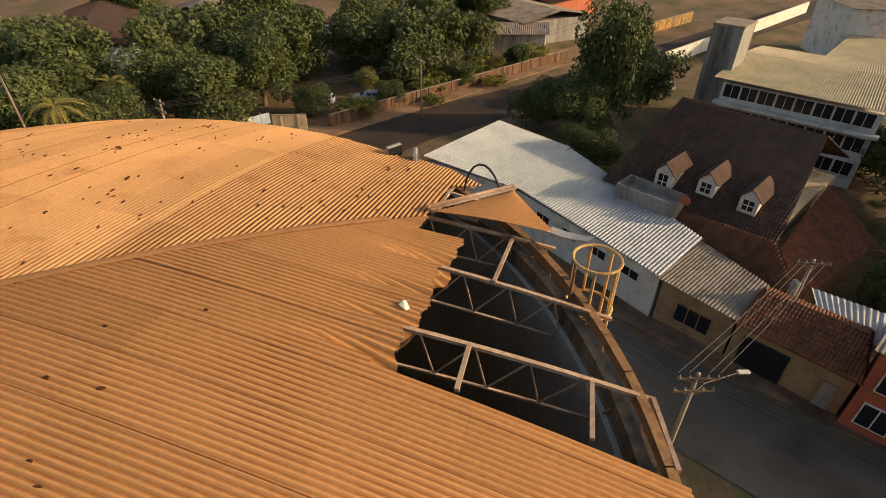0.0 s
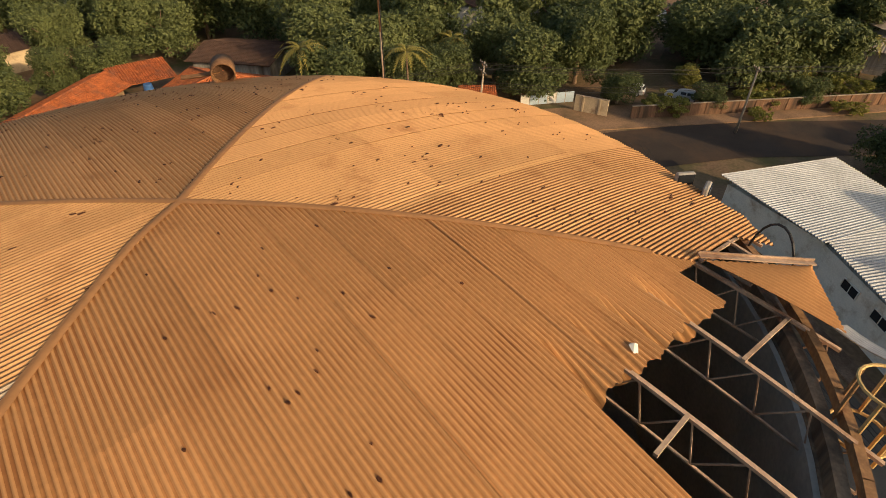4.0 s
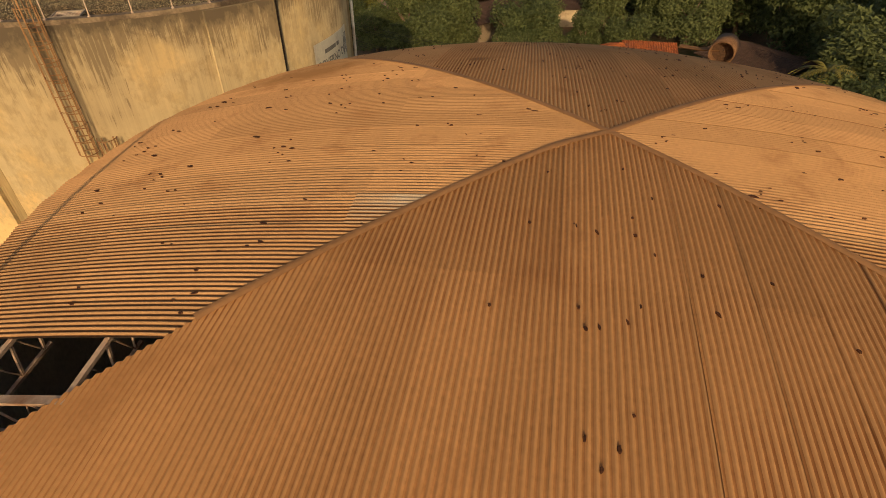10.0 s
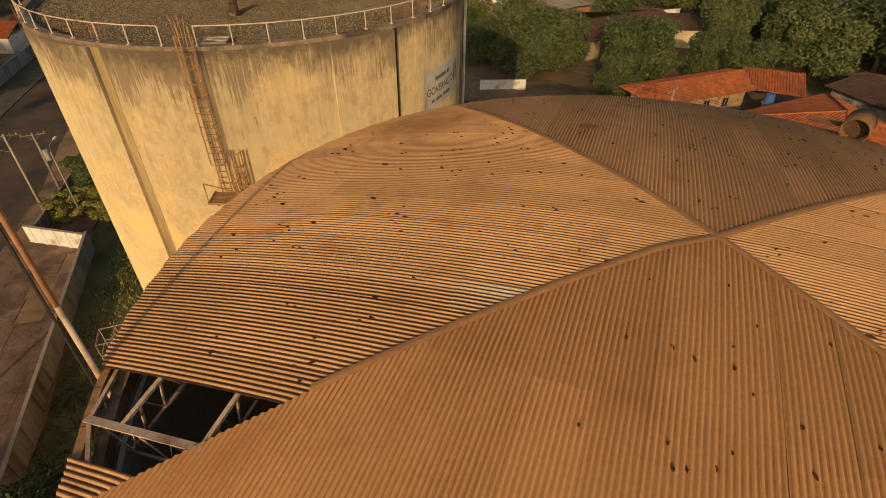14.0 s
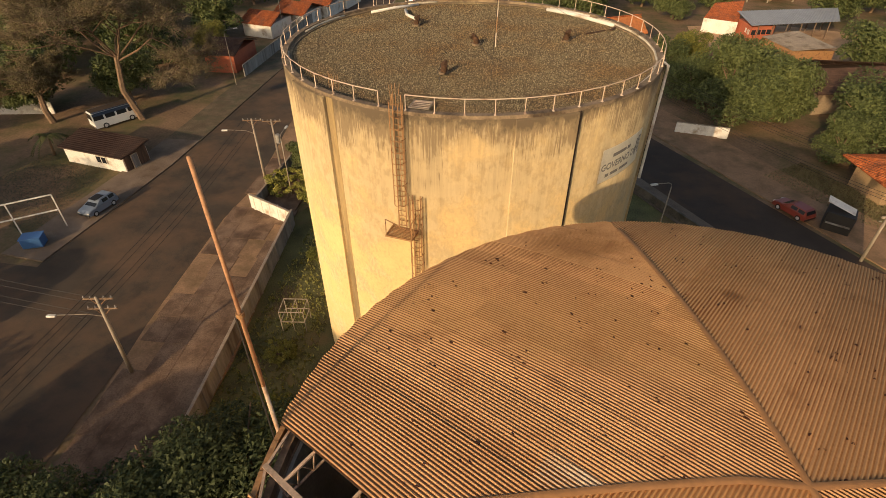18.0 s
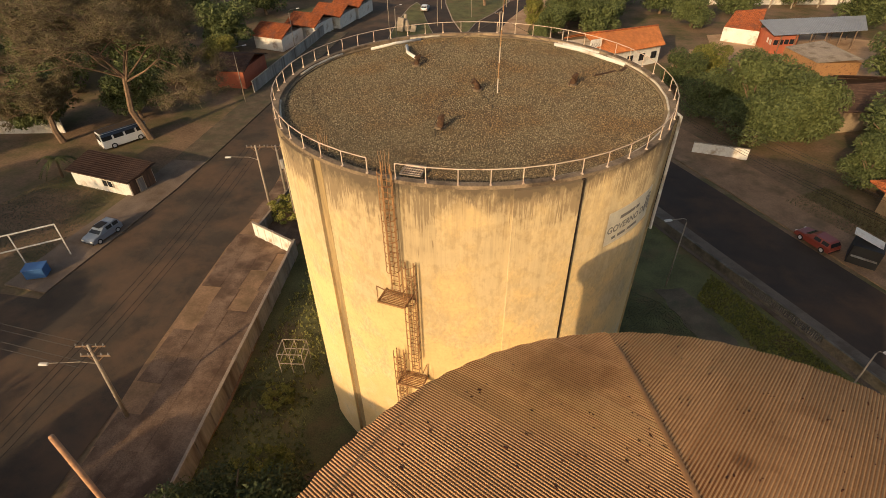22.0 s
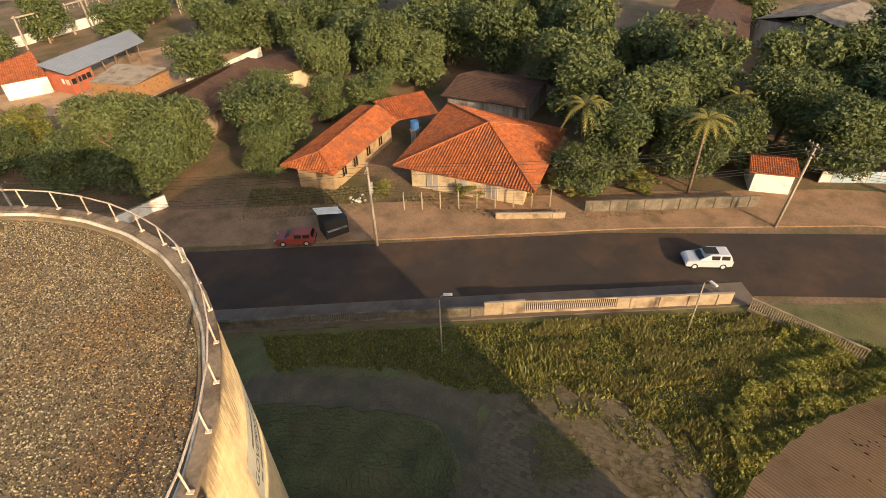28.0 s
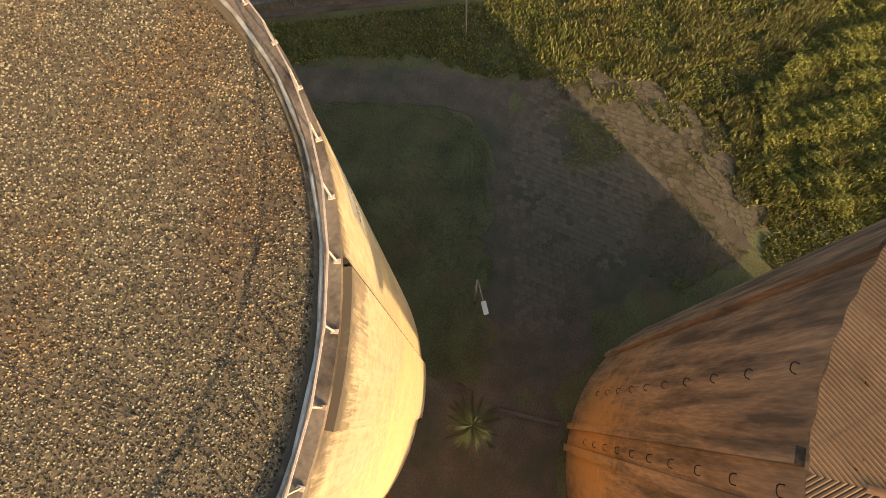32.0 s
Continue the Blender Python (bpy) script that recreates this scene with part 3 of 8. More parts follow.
def tongue(v):
    """Which torn tongue a place lies in, and how far across it."""
    k = sum(v > q for q in TONGUES) - 1
    return (k, (v - TONGUES[k]) / (TONGUES[k + 1] - TONGUES[k])) if 0 <= k < 4 else (-1, 1.0)


def sector_cut(key, v, col):
    """How far out the sheets of a sector still lie at offset v."""
    if key == "S" and v > 2.3:
        k, f = tongue(v)
        return 5.52 if v > TONGUES[-1] else 6.0 if k < 0 else 6.2 + 0.12 * (k % 2) * f + 0.03 * math.sin(v * 23 + 2 * k) + 0.014 * math.sin(v * 61) - (0.2 * (0.16 - f) / 0.16 if f < 0.16 else 0.0)
    if key == "W" and 4.73 < v < 5.97:
        return 0.0
    if key == "E" and v < -6.25:
        return 0.0
    return 99.0


def dome_sheet(key, b, lo, hi, v0, v1, u0, u1, col, lift):
    b = radians(b)
    ca, sa = math.cos(b), math.sin(b)
    th, tl = math.tan(radians(hi) - b), math.tan(b - radians(lo))
    n = int(round((v1 - v0) / PITCH * 6))
    segs = max(2, int((u1 - u0) / 0.55))
    vs, fs, low, prev, last_k = [], [], [], None, -1
    for i in range(n + 1):
        v = v0 + (v1 - v0) * i / n
        h = abs(v) / (th if v > 0 else tl)
        part_k, part_f = tongue(v)
        rip = key == "S" and part_k != last_k
        last_k = part_k
        over = 0.5 * min(1.0, max(0.0, (-v - 3.8) / 1.6)) if key == "E" else 0.0
        R2 = (AR + over + 0.02 * math.sin(v * 9)) ** 2 - v * v
        if key == "S" and v < 0:            # this hip runs a little beside the hub
            h = max(0.0, -1.0248 * v - 0.236)
        if key == "W" and v > 0:
            h = 1.0465 * v + 0.239 * min(1.0, v)
        a = max(u0, h)
        if key == "E" and v < -5.68:
            a = max(a, 7.55 + 1.1 * (-v - 5.68))
        z = min(u1, math.sqrt(R2) if R2 > 0 else 0, sector_cut(key, v, col))
        if z - a < 0.03:
            prev = None
            continue
        start = len(vs)
        for k in range(segs + 1):
            u = a + (z - a) * k / segs
            zz = roof_z(math.hypot(u, v)) + WAVE * math.cos(2 * math.pi * v / PITCH) + lift - 0.004 * (u - u0) / (u1 - u0) + LAP[col + 14] * (1 - (v - v0) / (v1 - v0))
            if key == "S" and part_k >= 0 and u > 5.45:
                droop = max(0.0, 1 - part_f / (0.62 if part_k in (0, 3) else 0.4))
                zz += (u - 5.45) * (0.1 * part_f - 0.95 * droop * droop) - 0.1 * (u - 5.45) ** 2 * (1 - part_f)
            vs.append((u * ca - v * sa, u * sa + v * ca, zz))
        if prev is not None:
            for k in range(segs):
                if rip and a + (z - a) * (k + 1) / segs > 5.6:
                    break
                fs.append((prev + k, prev + k + 1, start + k + 1, start + k))
                # 1 marks a trough face, which takes the shade-darkened colour.
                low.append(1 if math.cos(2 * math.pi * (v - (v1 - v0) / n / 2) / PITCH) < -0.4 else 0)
        prev = start
    return (vs, fs, low) if fs else None


LAP = [0.012 * rnd.random() ** 2 + 0.003 for _ in range(29)]       # how far each sheet stands up at its lap
ROWS = [(0.0, 3.62), (3.52, 7.2), (7.1, 10.0)]
for key, b, lo, hi in SECT:
    deck = new("roof_sector")
    deck.parent = tank_a
    deck["label"] = "quarter of the dome roof in rusty orange corrugated sheets"
    for col in range(-14, 14):
        v0 = col * 0.7
        for row, (u0, u1) in enumerate(ROWS):
            if key != "S" and row < 2:
                u0, u1 = u0 + 0.0, u1 + 0.0
            lift = 0.016 - 0.007 * row + rnd.uniform(-0.003, 0.004)
            g = dome_sheet(key, b, lo, hi, v0, v0 + 0.7 + PITCH, u0, u1, col, lift)
            if g:
                me = raw(g[0], g[1])
                bare = key == "W" and col == 3 and row == 0
                me.materials.append(M["sheet_bare" if bare else "sheet_faded" if key in "WNE" else "sheet"])
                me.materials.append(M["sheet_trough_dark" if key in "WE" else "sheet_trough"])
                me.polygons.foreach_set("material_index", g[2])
                obj("sheet", me, None, deck, smooth=True)


def hip_cap(a, r0, r1, beside=0.0):
    vs, fs = [], []
    a = radians(a)
    d, s = Vector((math.cos(a), math.sin(a), 0)), Vector((-math.sin(a), math.cos(a), 0))
    n = 24
    for i in range(n + 1):
        r = r0 + (r1 - r0) * i / n
        for w, h in ((-0.07, 0.044), (-0.035, 0.05), (0, 0.055), (0.035, 0.05), (0.07, 0.044)):
            p = d * r + s * (w - beside * min(1.0, r))
            vs.append((p.x, p.y, roof_z(math.hypot(p.x, p.y)) + h))
    for i in range(n):
        for k in range(4):
            q = 5 * i + k
            fs.append((q, q + 1, q + 6, q + 5))
    return raw(vs, fs)


M["cap"] = mat("hip_cap_sheet", (0.37, 0.175, 0.065), 0.8, vary=0.15, scale=1.0, fine=8, bump=0.06)
for a, r1, beside in ((100, 9.0, 0), (188.7, 6.6, .165), (280.6, 7.4, 0), (10, 9.6, 0)):
    obj("hip_cap", hip_cap(a, 0.0, r1, beside), M["cap"], tank_a, "dull brown hip capping", smooth=True)

# ---- yellow tank with the gravel roof ----
BC, BR, BZ, BP = Vector((-1.12, 34.45, 0)), 11.45, 22.6, 11.4
tank_b = thing("round_tank", BC, "tall yellow plastered round tank with a gravel roof", "tank")
obj("wall", ring(10.9, BR, -0.5, BZ, n=144), M["plaster_tank"], tank_b, "stained yellow plaster wall", smooth=False)
obj("rim", ring(11.14, BR + 0.03, BZ, BZ + 0.17, n=144), M["rim_concrete"], tank_b, "blackened concrete rim")
obj("gravel_bed", ring(0.01, 11.1, BZ - 0.4, BZ - 0.08, n=120), M["gravel"], tank_b, "brown and grey loose gravel")
PIL = [(-75.3, -59.8), (-140.1, -124.6), (-10.5, 5.0), (54.5, 70.0), (119.5, 135.0)]
for a0, a1 in PIL:
    obj("pilaster", ring(BR, BR + 0.2, -0.5, BZ - 0.02, a0, a1, 10), M["plaster_tank"], tank_b, "broad raised plaster strip")


def polar(c, a, r, z):
    return Vector((c.x + r * math.cos(radians(a)), c.y + r * math.sin(radians(a)), z))


O = Vector((0, 0, 0))
STEP = 360 / 52
for i in range(52):
    a = -59.5 + i * STEP
    part("rail_post", bm_bar(bar(polar(O, a, BP, BZ + 0.2), polar(O, a, BP, BZ + 0.92), 0.036), polar(O, a, BP - 0.06, BZ + 0.2), polar(O, a, BP + 0.08, BZ + 0.2), 0.09, 0.04), M["rail"], tank_b)
for i in range(52):
    a = -59.5 + i * STEP
    if i == 45:
        continue
    part("handrail", bar(polar(O, a, BP, BZ + 0.92), polar(O, a + STEP, BP, BZ + 0.92), 0.036), M["rail"], tank_b)

# ---- vegetation ----


def crown_mesh(rng, rx, ry, rz, z0, n, size, blobs=9, small=1.0):
    """A crown of many small leaf sprays in uneven clumps."""
    cs = []
    for k in range(blobs):
        a, q = rng.uniform(0, 6.283), rng.uniform(0.2, 0.74) if small == 1.0 else math.sqrt(rng.random())
        cs.append((rx * q * math.cos(a), ry * q * math.sin(a), z0 + rz * rng.uniform(-0.75, 0.6), rng.uniform(0.26, 0.46) * small))
    cs.append((0, 0, z0 + rz * 0.3, 0.6 * small))
    vs, fs = [], []
    for i in range(n):
        cx, cy, cz, s = rng.choice(cs)
        d = Vector((rng.gauss(0, 1), rng.gauss(0, 1), rng.gauss(0.25, 1))).normalized()
        k = rng.uniform(0.78, 1.05) if rng.random() < 0.8 else rng.uniform(0.4, 1.2)
        p = Vector((cx + d.x * s * rx * k, cy + d.y * s * ry * k, cz + d.z * s * rz * k))
        L = size * rng.uniform(0.6, 1.4)
        t = (Vector((rng.gauss(0, 1), rng.gauss(0, 1), rng.gauss(-0.3, 0.7))) + d * 0.6).normalized()
        nrm = (d + Vector((rng.gauss(0, .5), rng.gauss(0, .5), rng.gauss(.3, .5)))).normalized()
        w = t.cross(nrm)
        if w.length < 0.01:
            continue
        w = w.normalized() * L * 0.4
        o = len(vs)
        vs += [p - t * L * 0.5 + w * .7, p - t * L * 0.4 - w * .7, p + t * L * 0.6 - nrm * L * 0.15]
        fs.append((o, o + 1, o + 2))
    return raw(vs, fs)


def limb_lots(rng, h, r, spread, n=6, crook=0.15):
    lots = []
    top = Vector((rng.uniform(-.3, .3), rng.uniform(-.3, .3), h * 0.45))
    lots.append(tube([(0, 0, -0.3), top * 0.5 + Vector((crook, 0, 0)), top], r, 8, r * 0.7))
    for k in range(n):
        a = 6.283 * k / n + rng.uniform(-.4, .4)
        e = Vector((math.cos(a) * spread * rng.uniform(.5, .9), math.sin(a) * spread * rng.uniform(.5, .9), h * rng.uniform(0.65, 0.95)))
        mid = top.lerp(e, 0.5) + Vector((rng.uniform(-.5, .5), rng.uniform(-.5, .5), -h * 0.05))
        lots.append(tube([top - Vector((0, 0, .3)), mid, e], r * 0.5, 6, r * 0.12))
    return lots


rt = random.Random(11)
TREES = []
for kind, (rx, rz, h, nl, sz, leaf, lab) in {
    "mango": (4.7, 3.9, 7.6, 13500, 0.37, "leaf", "dense dark green mango tree with a round crown"),
    "broad": (5.2, 3.3, 7.0, 13000, 0.37, "leaf", "broad dark green shade tree"),
    "near": (4.7, 3.9, 7.6, 40000, 0.21, "leaf_dark", "tall dark green mango tree beside the domed tank"),
    "mango_far": (4.7, 3.9, 7.6, 7800, 0.48, "leaf", "dense dark green mango tree with a round crown"),
    "broad_far": (5.2, 3.3, 7.0, 7800, 0.48, "leaf", "broad dark green shade tree"),
    "light": (3.6, 3.0, 6.4, 14000, 0.27, "leaf_light", "light yellowish green tree"),
    "shrub": (1.7, 0.75, 1.3, 7000, 0.135, "bush", "low yellowish green shrub"),
}.items():
    for var in range(2):
        t = thing("tree" if kind != "shrub" else "shrub", (0, 0, -50), lab, "tree" if kind != "shrub" else "shrub", group="trees round the lot")
        obj("trunk", merge(limb_lots(rt, h, 0.3 if kind != "shrub" else 0.06, rx * 0.8)), M["bark"], t)
        obj("crown", crown_mesh(rt, rx, rx * 0.95, rz, h * 0.62, nl, sz, blobs=26 if kind != "shrub" else 60, small=1.0 if kind != "shrub" else 0.45), M[leaf], t)
        TREES.append((kind, t))
PROTO = {}
for kind, t in TREES:
    PROTO.setdefault(kind, []).append(t)
USED = set()


def plant(kind, x, y, s=1.0, z=0.0):
    if kind in ("mango", "broad"):
        if -34 < x < -5 and -6 < y < 18:
            kind = "near"
        elif y > 98 or x > 82 or x < -60 or y < -48:
            kind += "_far"
    p = PROTO[kind][rt.randrange(2)]
    m = Matrix.Translation((x, y, z)) @ Matrix.Rotation(rt.uniform(0, 6.28), 4, "Z") @ Matrix.Diagonal((s * rt.uniform(.92, 1.08), s * rt.uniform(.92, 1.08), s * rt.uniform(.9, 1.1), 1))
    if p not in USED:
        USED.add(p)
        p.matrix_world = m
        return p
    c = copy_thing(p, m)
    c.matrix_world = m
    return c


for x, y, k, s in ((-24, 7, "mango", 1.0), (-28, 9, "broad", .8), (-20.5, 9.5, "mango", 1.0), (-30, 3, "broad", 1), (-17, 4, "mango", 1.1), (-14.3, 12.4, "mango", 1.15), (-11.2, 14.6, "mango", 1.2), (-8.7, 3.5, "mango", 1.15), (-11.5, -3, "mango", 1.1),
                   (48, 70, "mango", 1.25), (41, 79, "mango", 1.1), (36, 85, "mango", 1.2), (30.5, 86, "broad", .9), (80, 72, "mango", 1.3), (86, 80, "mango", 1.3), (61, 70, "mango", .8), (34, 100.5, "light", 1.05), (29, 98, "broad", .8),
                   (62, 28, "mango", 1.1), (70, 25, "mango", 1.2), (75, 34, "mango", 1.4), (84, 40, "mango", 1.4), (86, 22, "mango", 1.4), (80, 10, "mango", 1.2), (95, 30, "mango", 1.5), (95, 10, "mango", 1.4), (90, 55, "mango", 1.4), (100, 75, "mango", 1.5), (82, -2, "mango", 1.3), (92, -8, "mango", 1.4), (106, -4, "mango", 1.4), (108, 50, "mango", 1.5), (98, 92, "mango", 1.3), (86, 96, "mango", 1.2),
                   (88, -30, "mango", 1.4), (100, -22, "mango", 1.5), (108, -38, "mango", 1.4), (124, -29, "mango", 1.5), (120, -50, "mango", 1.4),
                   (17.4, -42.4, "mango", .62), (14.6, -40.6, "mango", .5), (66, -44, "broad", .6), (47, -36.5, "broad", .55), (51, -36, "broad", .5), (41.5, -34, "shrub", 1.6), (10, -38, "broad", .8), (3, -36, "mango", .8),
                   (-58, 76, "broad", 1.1), (-70, 70, "broad", 1.2), (-64, 92, "broad", 1.3), (-80, 85, "broad", 1.3), (-90, 110, "mango", 1.4), (-76, 118, "mango", 1.3), (-64, 140, "broad", 1.2), (-84, 140, "mango", 1.4), (-100, 90, "mango", 1.4), (-100, 130, "mango", 1.4), (-56, 100, "light", 1),
                   (12, 136, "mango", 1.1), (20, 140, "mango", 1.2), (4, 134, "light", .9), (80, 112, "mango", 1.1), (84, 120, "mango", 1.2), (96, 118, "mango", 1.3), (110, 110, "mango", 1.4), (35, 150, "mango", 1.2), (52, 150, "mango", 1.2), (90, 150, "mango", 1.4), (70, 160, "mango", 1.3),
                   (31, 11, "shrub", .7)):
    plant(k, x, y, s)

_t = plant("mango", 55.5, -43.5, 1.5)
_t.matrix_world = _t.matrix_world @ Matrix.Diagonal((.7, .7, 1.18, 1))

# ---- houses ----


def wall_block(t, poly, h, material):
    c = t.matrix_world.translation
    return obj("wall", prism([(x - c.x, y - c.y) for x, y in poly], -0.1, h), material, t)


def lean_roof(t, quad, material, pitch=0.25, amp=0.03, name="roof"):
    """A single slope over four corners (x, y, z): the first two are the low edge; ridges run down the slope."""
    c = t.matrix_world.translation
    a, b, d, e = [Vector(q) - c for q in quad]
    n = max(2, int((b - a).length / pitch * 6))
    vs, fs = [], []
    nrm = (b - a).cross(e - a).normalized()
    if nrm.z < 0:
        nrm = -nrm
    for i in range(n + 1):
        f = i / n
        h = nrm * amp * math.cos(2 * math.pi * f * (b - a).length / pitch)
        vs += [a.lerp(b, f) + h, e.lerp(d, f) + h, a.lerp(b, f) + h - nrm * 0.04, e.lerp(d, f) + h - nrm * 0.04]
        if i:
            k = 4 * i
            fs += [(k - 4, k, k + 1, k - 3), (k - 2, k - 1, k + 3, k + 2), (k - 4, k - 2, k + 2, k), (k - 3, k + 1, k + 3, k - 1)]
    return obj(name, raw(vs, fs), material, t)


def tile_roof(t, quad, material, pitch=0.25, amp=0.045, course=0.38):
    """A clay tile slope over four corners, the first two the low edge: parallel rolls cut off at hips and gables, laid in stepped courses."""
    c = t.matrix_world.translation
    P = [Vector(q) - c for q in quad]
    e = (P[1] - P[0]).normalized()
    nrm = e.cross(P[3] - P[0]).normalized()
    if nrm.z < 0:
        nrm = -nrm
    up = nrm.cross(e)
    if up.z < 0:
        up = -up
    q2 = [((p - P[0]).dot(e), (p - P[0]).dot(up)) for p in P]
    x0, x1 = min(q[0] for q in q2), max(q[0] for q in q2)
    n = max(4, int((x1 - x0) / pitch * (6 if pitch > 0.34 else 3)))
    vs, fs, last, tied = [], [], {}, set()
    for j in range(n + 1):
        x = x0 + (x1 - x0) * min(max(j / n, 1e-4), 1 - 1e-4)
        cut = []
        for k in range(4):
            (xa, ya), (xb, yb) = q2[k], q2[(k + 1) % 4]
            if (xa <= x) != (xb <= x):
                cut.append(ya + (yb - ya) * (x - xa) / (xb - xa))
        now = {}
        if len(cut) >= 2:
            lo, hi = min(cut), max(cut)
            h = amp * math.cos(2 * math.pi * x / pitch)
            for k in range(int(math.floor(lo / course)), int(hi / course) + 1):
                a, b = max(lo, k * course), min(hi, (k + 1) * course)
                if b - a > 0.01:
                    now[k] = len(vs)
                    vs += [P[0] + e * x + up * a + nrm * (h + 0.055), P[0] + e * x + up * b + nrm * h, P[0] + e * x + up * a + nrm * (h - 0.02)]
                    if k - 1 in now and k not in tied:
                        tied.add(k)
                        fs.append((now[k - 1] + 1, now[k], now[k] + 2))
                    if k in last:
                        p, q = last[k], now[k]
                        fs += [(p, q, q + 1, p + 1), (p + 2, q + 2, q, p)]
        last = now
    o = len(vs)
    vs += [p - nrm * 0.06 for p in P] + [p - nrm * 0.12 for p in P]
    fs += [(0, 1, o), (o, o + 1, o + 2, o + 3), (o + 7, o + 6, o + 5, o + 4)] + [(o + k, o + 4 + k, o + 4 + (k + 1) % 4, o + (k + 1) % 4) for k in range(4)]
    return obj("roof", raw(vs, fs), material, t)


def house(name, poly, h, wallm, roofs, roofm, label, cat="house", pitch=0.25, amp=0.03):
    cx, cy = sum(p[0] for p in poly) / len(poly), sum(p[1] for p in poly) / len(poly)
    t = thing(name, (cx, cy, 0), label, cat)
    wall_block(t, poly, h, wallm)
    for q in roofs:
        if roofm in (M["tile"], M["tile_old"], M["tile_worn"], M["tile_new"]):
            tile_roof(t, q, roofm, pitch, amp)
        else:
            lean_roof(t, q, roofm, pitch, amp)
    return t


house("workshop", [(47, -16), (39, -21.5), (43.6, -29.5), (52, -26)], 4.0, M["white"], [((47.6, -15.4, 4.6), (38.4, -21.2, 4.4), (43.6, -30.2, 4.9), (52.6, -26.4, 5.0))], M["white_sheet"], "low building under a bright corrugated metal roof", "building", 0.3, 0.062)
house("shop_row", [(39, -21.5), (23.4, -25.4), (25.6, -30.6), (43, -29.5)], 3.9, M["white"], [((39.6, -21.2, 4.4), (23.0, -25.0, 4.3), (25.4, -31.0, 4.7), (43.4, -30.2, 4.8))], M["white_sheet"], "long white shop row under a corrugated metal roof", "building", 0.3, 0.062)
house("shop", [(23.2, -25.6), (18.2, -27.6), (19.8, -31.2), (25.4, -30.6)], 3.6, M["ochre"], [((23.5, -25.0, 4.0), (17.8, -27.0, 3.9), (19.5, -31.6, 4.3), (25.6, -31.0, 4.4))], M["grey_sheet"], "ochre shop with a grey corrugated sheet roof", "building")
house("shop", [(18.0, -27.6), (11.6, -30.4), (13.4, -34.2), (19.4, -31.4)], 3.4, M["ochre"], [((17.9, -26.9, 3.7), (11.1, -29.9, 3.6), (13.2, -32.6, 4.9), (18.6, -30.0, 5.0)), ((14.0, -34.8, 3.8), (20.0, -31.9, 3.8), (18.6, -30.0, 5.0), (13.2, -32.6, 4.9)), ((11.1, -29.9, 3.6), (14.0, -34.8, 3.8), (13.2, -32.6, 4.9), (13.15, -32.5, 4.9)), ((20.0, -31.9, 3.8), (17.9, -26.9, 3.7), (18.55, -29.9, 5.0), (18.6, -30.0, 5.0))], M["tile_worn"], "ochre corner shop with an old clay tile roof", "building", 0.22, 0.04)
house("lean_to", [(17.8, -34.6), (14.6, -36.2), (13.6, -34.8), (17.0, -33.2)], 3.3, M["wall_dull"], [((16.0, -32.7, 3.5), (12.8, -34.1, 3.5), (14.5, -36.7, 4.1), (18.4, -34.4, 4.1))], M["white_sheet"], "low store under a pale corrugated metal roof", "shed", 0.3, 0.05)
red_shop = house("red_shop", [(11.2, -30.0), (4.6, -33.2), (7.4, -39), (13.6, -36.0)], 6.2, M["red_wall"], [((11.5, -29.6, 6.3), (4.2, -33.0, 6.3), (7.2, -39.4, 6.6), (13.9, -36.2, 6.6))], M["grey_sheet"], "two-storey red shop with dark windows beside the street", "building", 0.3, 0.03)
house("big_house", [(36, -30.5), (23.5, -36), (29, -50), (42, -44)], 5.0, M["cream"], [((36.4, -29.2, 4.9), (22.4, -35.2, 4.9), (27.6, -44.0, 10.5), (39.4, -39.4, 10.5)), ((30, -52.5, 6), (42.5, -44, 6), (39.4, -39.4, 10.5), (27.6, -44.0, 10.5))], M["tile_old"], "large house with a steep dark tile roof and dormers", "house", 0.25, 0.05)
house("office_block", [(46.5, -52.2), (32.5, -59.2), (41.5, -74), (55, -67)], 8.4, M["white"], [((46.9, -51.0, 9.0), (31.6, -58.4, 9.0), (37.0, -67.2, 9.9), (51.4, -59.8, 9.9)), ((41.9, -75, 8.9), (55.8, -68, 8.9), (51.4, -59.8, 9.9), (37.0, -67.2, 9.9))], M["pale_sheet"], "long pale office block with strip windows", "building")
clay_a = house("clay_house", [(44.5, 56.4), (59, 57.6), (59.5, 63), (43.4, 61)], 2.9, M["ochre"], [((43.3, 55.2, 3.0), (59.8, 56.8, 3.0), (60, 60.4, 4.5), (45.1, 58.5, 4.5)), ((61.6, 64.6, 3.2), (42.2, 62.4, 3.2), (45.1, 58.5, 4.5), (60, 60.4, 4.5)), ((42.2, 62.4, 3.1), (43.3, 55.2, 3.0), (45.2, 58.3, 4.5), (45.1, 58.6, 4.5)),
                                                                                      ((59.6, 56.9, 3.1), (64.6, 53.0, 3.0), (68.0, 57.5, 4.0), (61.3, 62.0, 4.4))], M["tile"], "long low house with a bright orange clay tile roof", "house", 0.36, 0.08)
clay_b = house("clay_house", [(49.6, 48.5), (51.2, 34.6), (65, 36.4), (66.4, 51.2)], 2.8, M["cream"], [((48.3, 50.2, 3.0), (49.8, 32.8, 3.0), (57.9, 42.0, 6.0), (58.0, 42.3, 6.0)), ((49.8, 32.8, 3.0), (66.6, 34.8, 3.0), (58.3, 42.2, 6.0), (57.9, 42.0, 6.0)), ((68.2, 53.4, 3.0), (48.3, 50.2, 3.0), (58.0, 42.3, 6.0), (58.3, 42.2, 6.0)), ((66.6, 34.8, 3.0), (68.2, 53.4, 3.0), (58.3, 42.3, 6.0), (58.3, 42.1, 6.0))], M["tile"], "hip-roofed house with weathered orange clay tiles", "house", 0.36, 0.08)
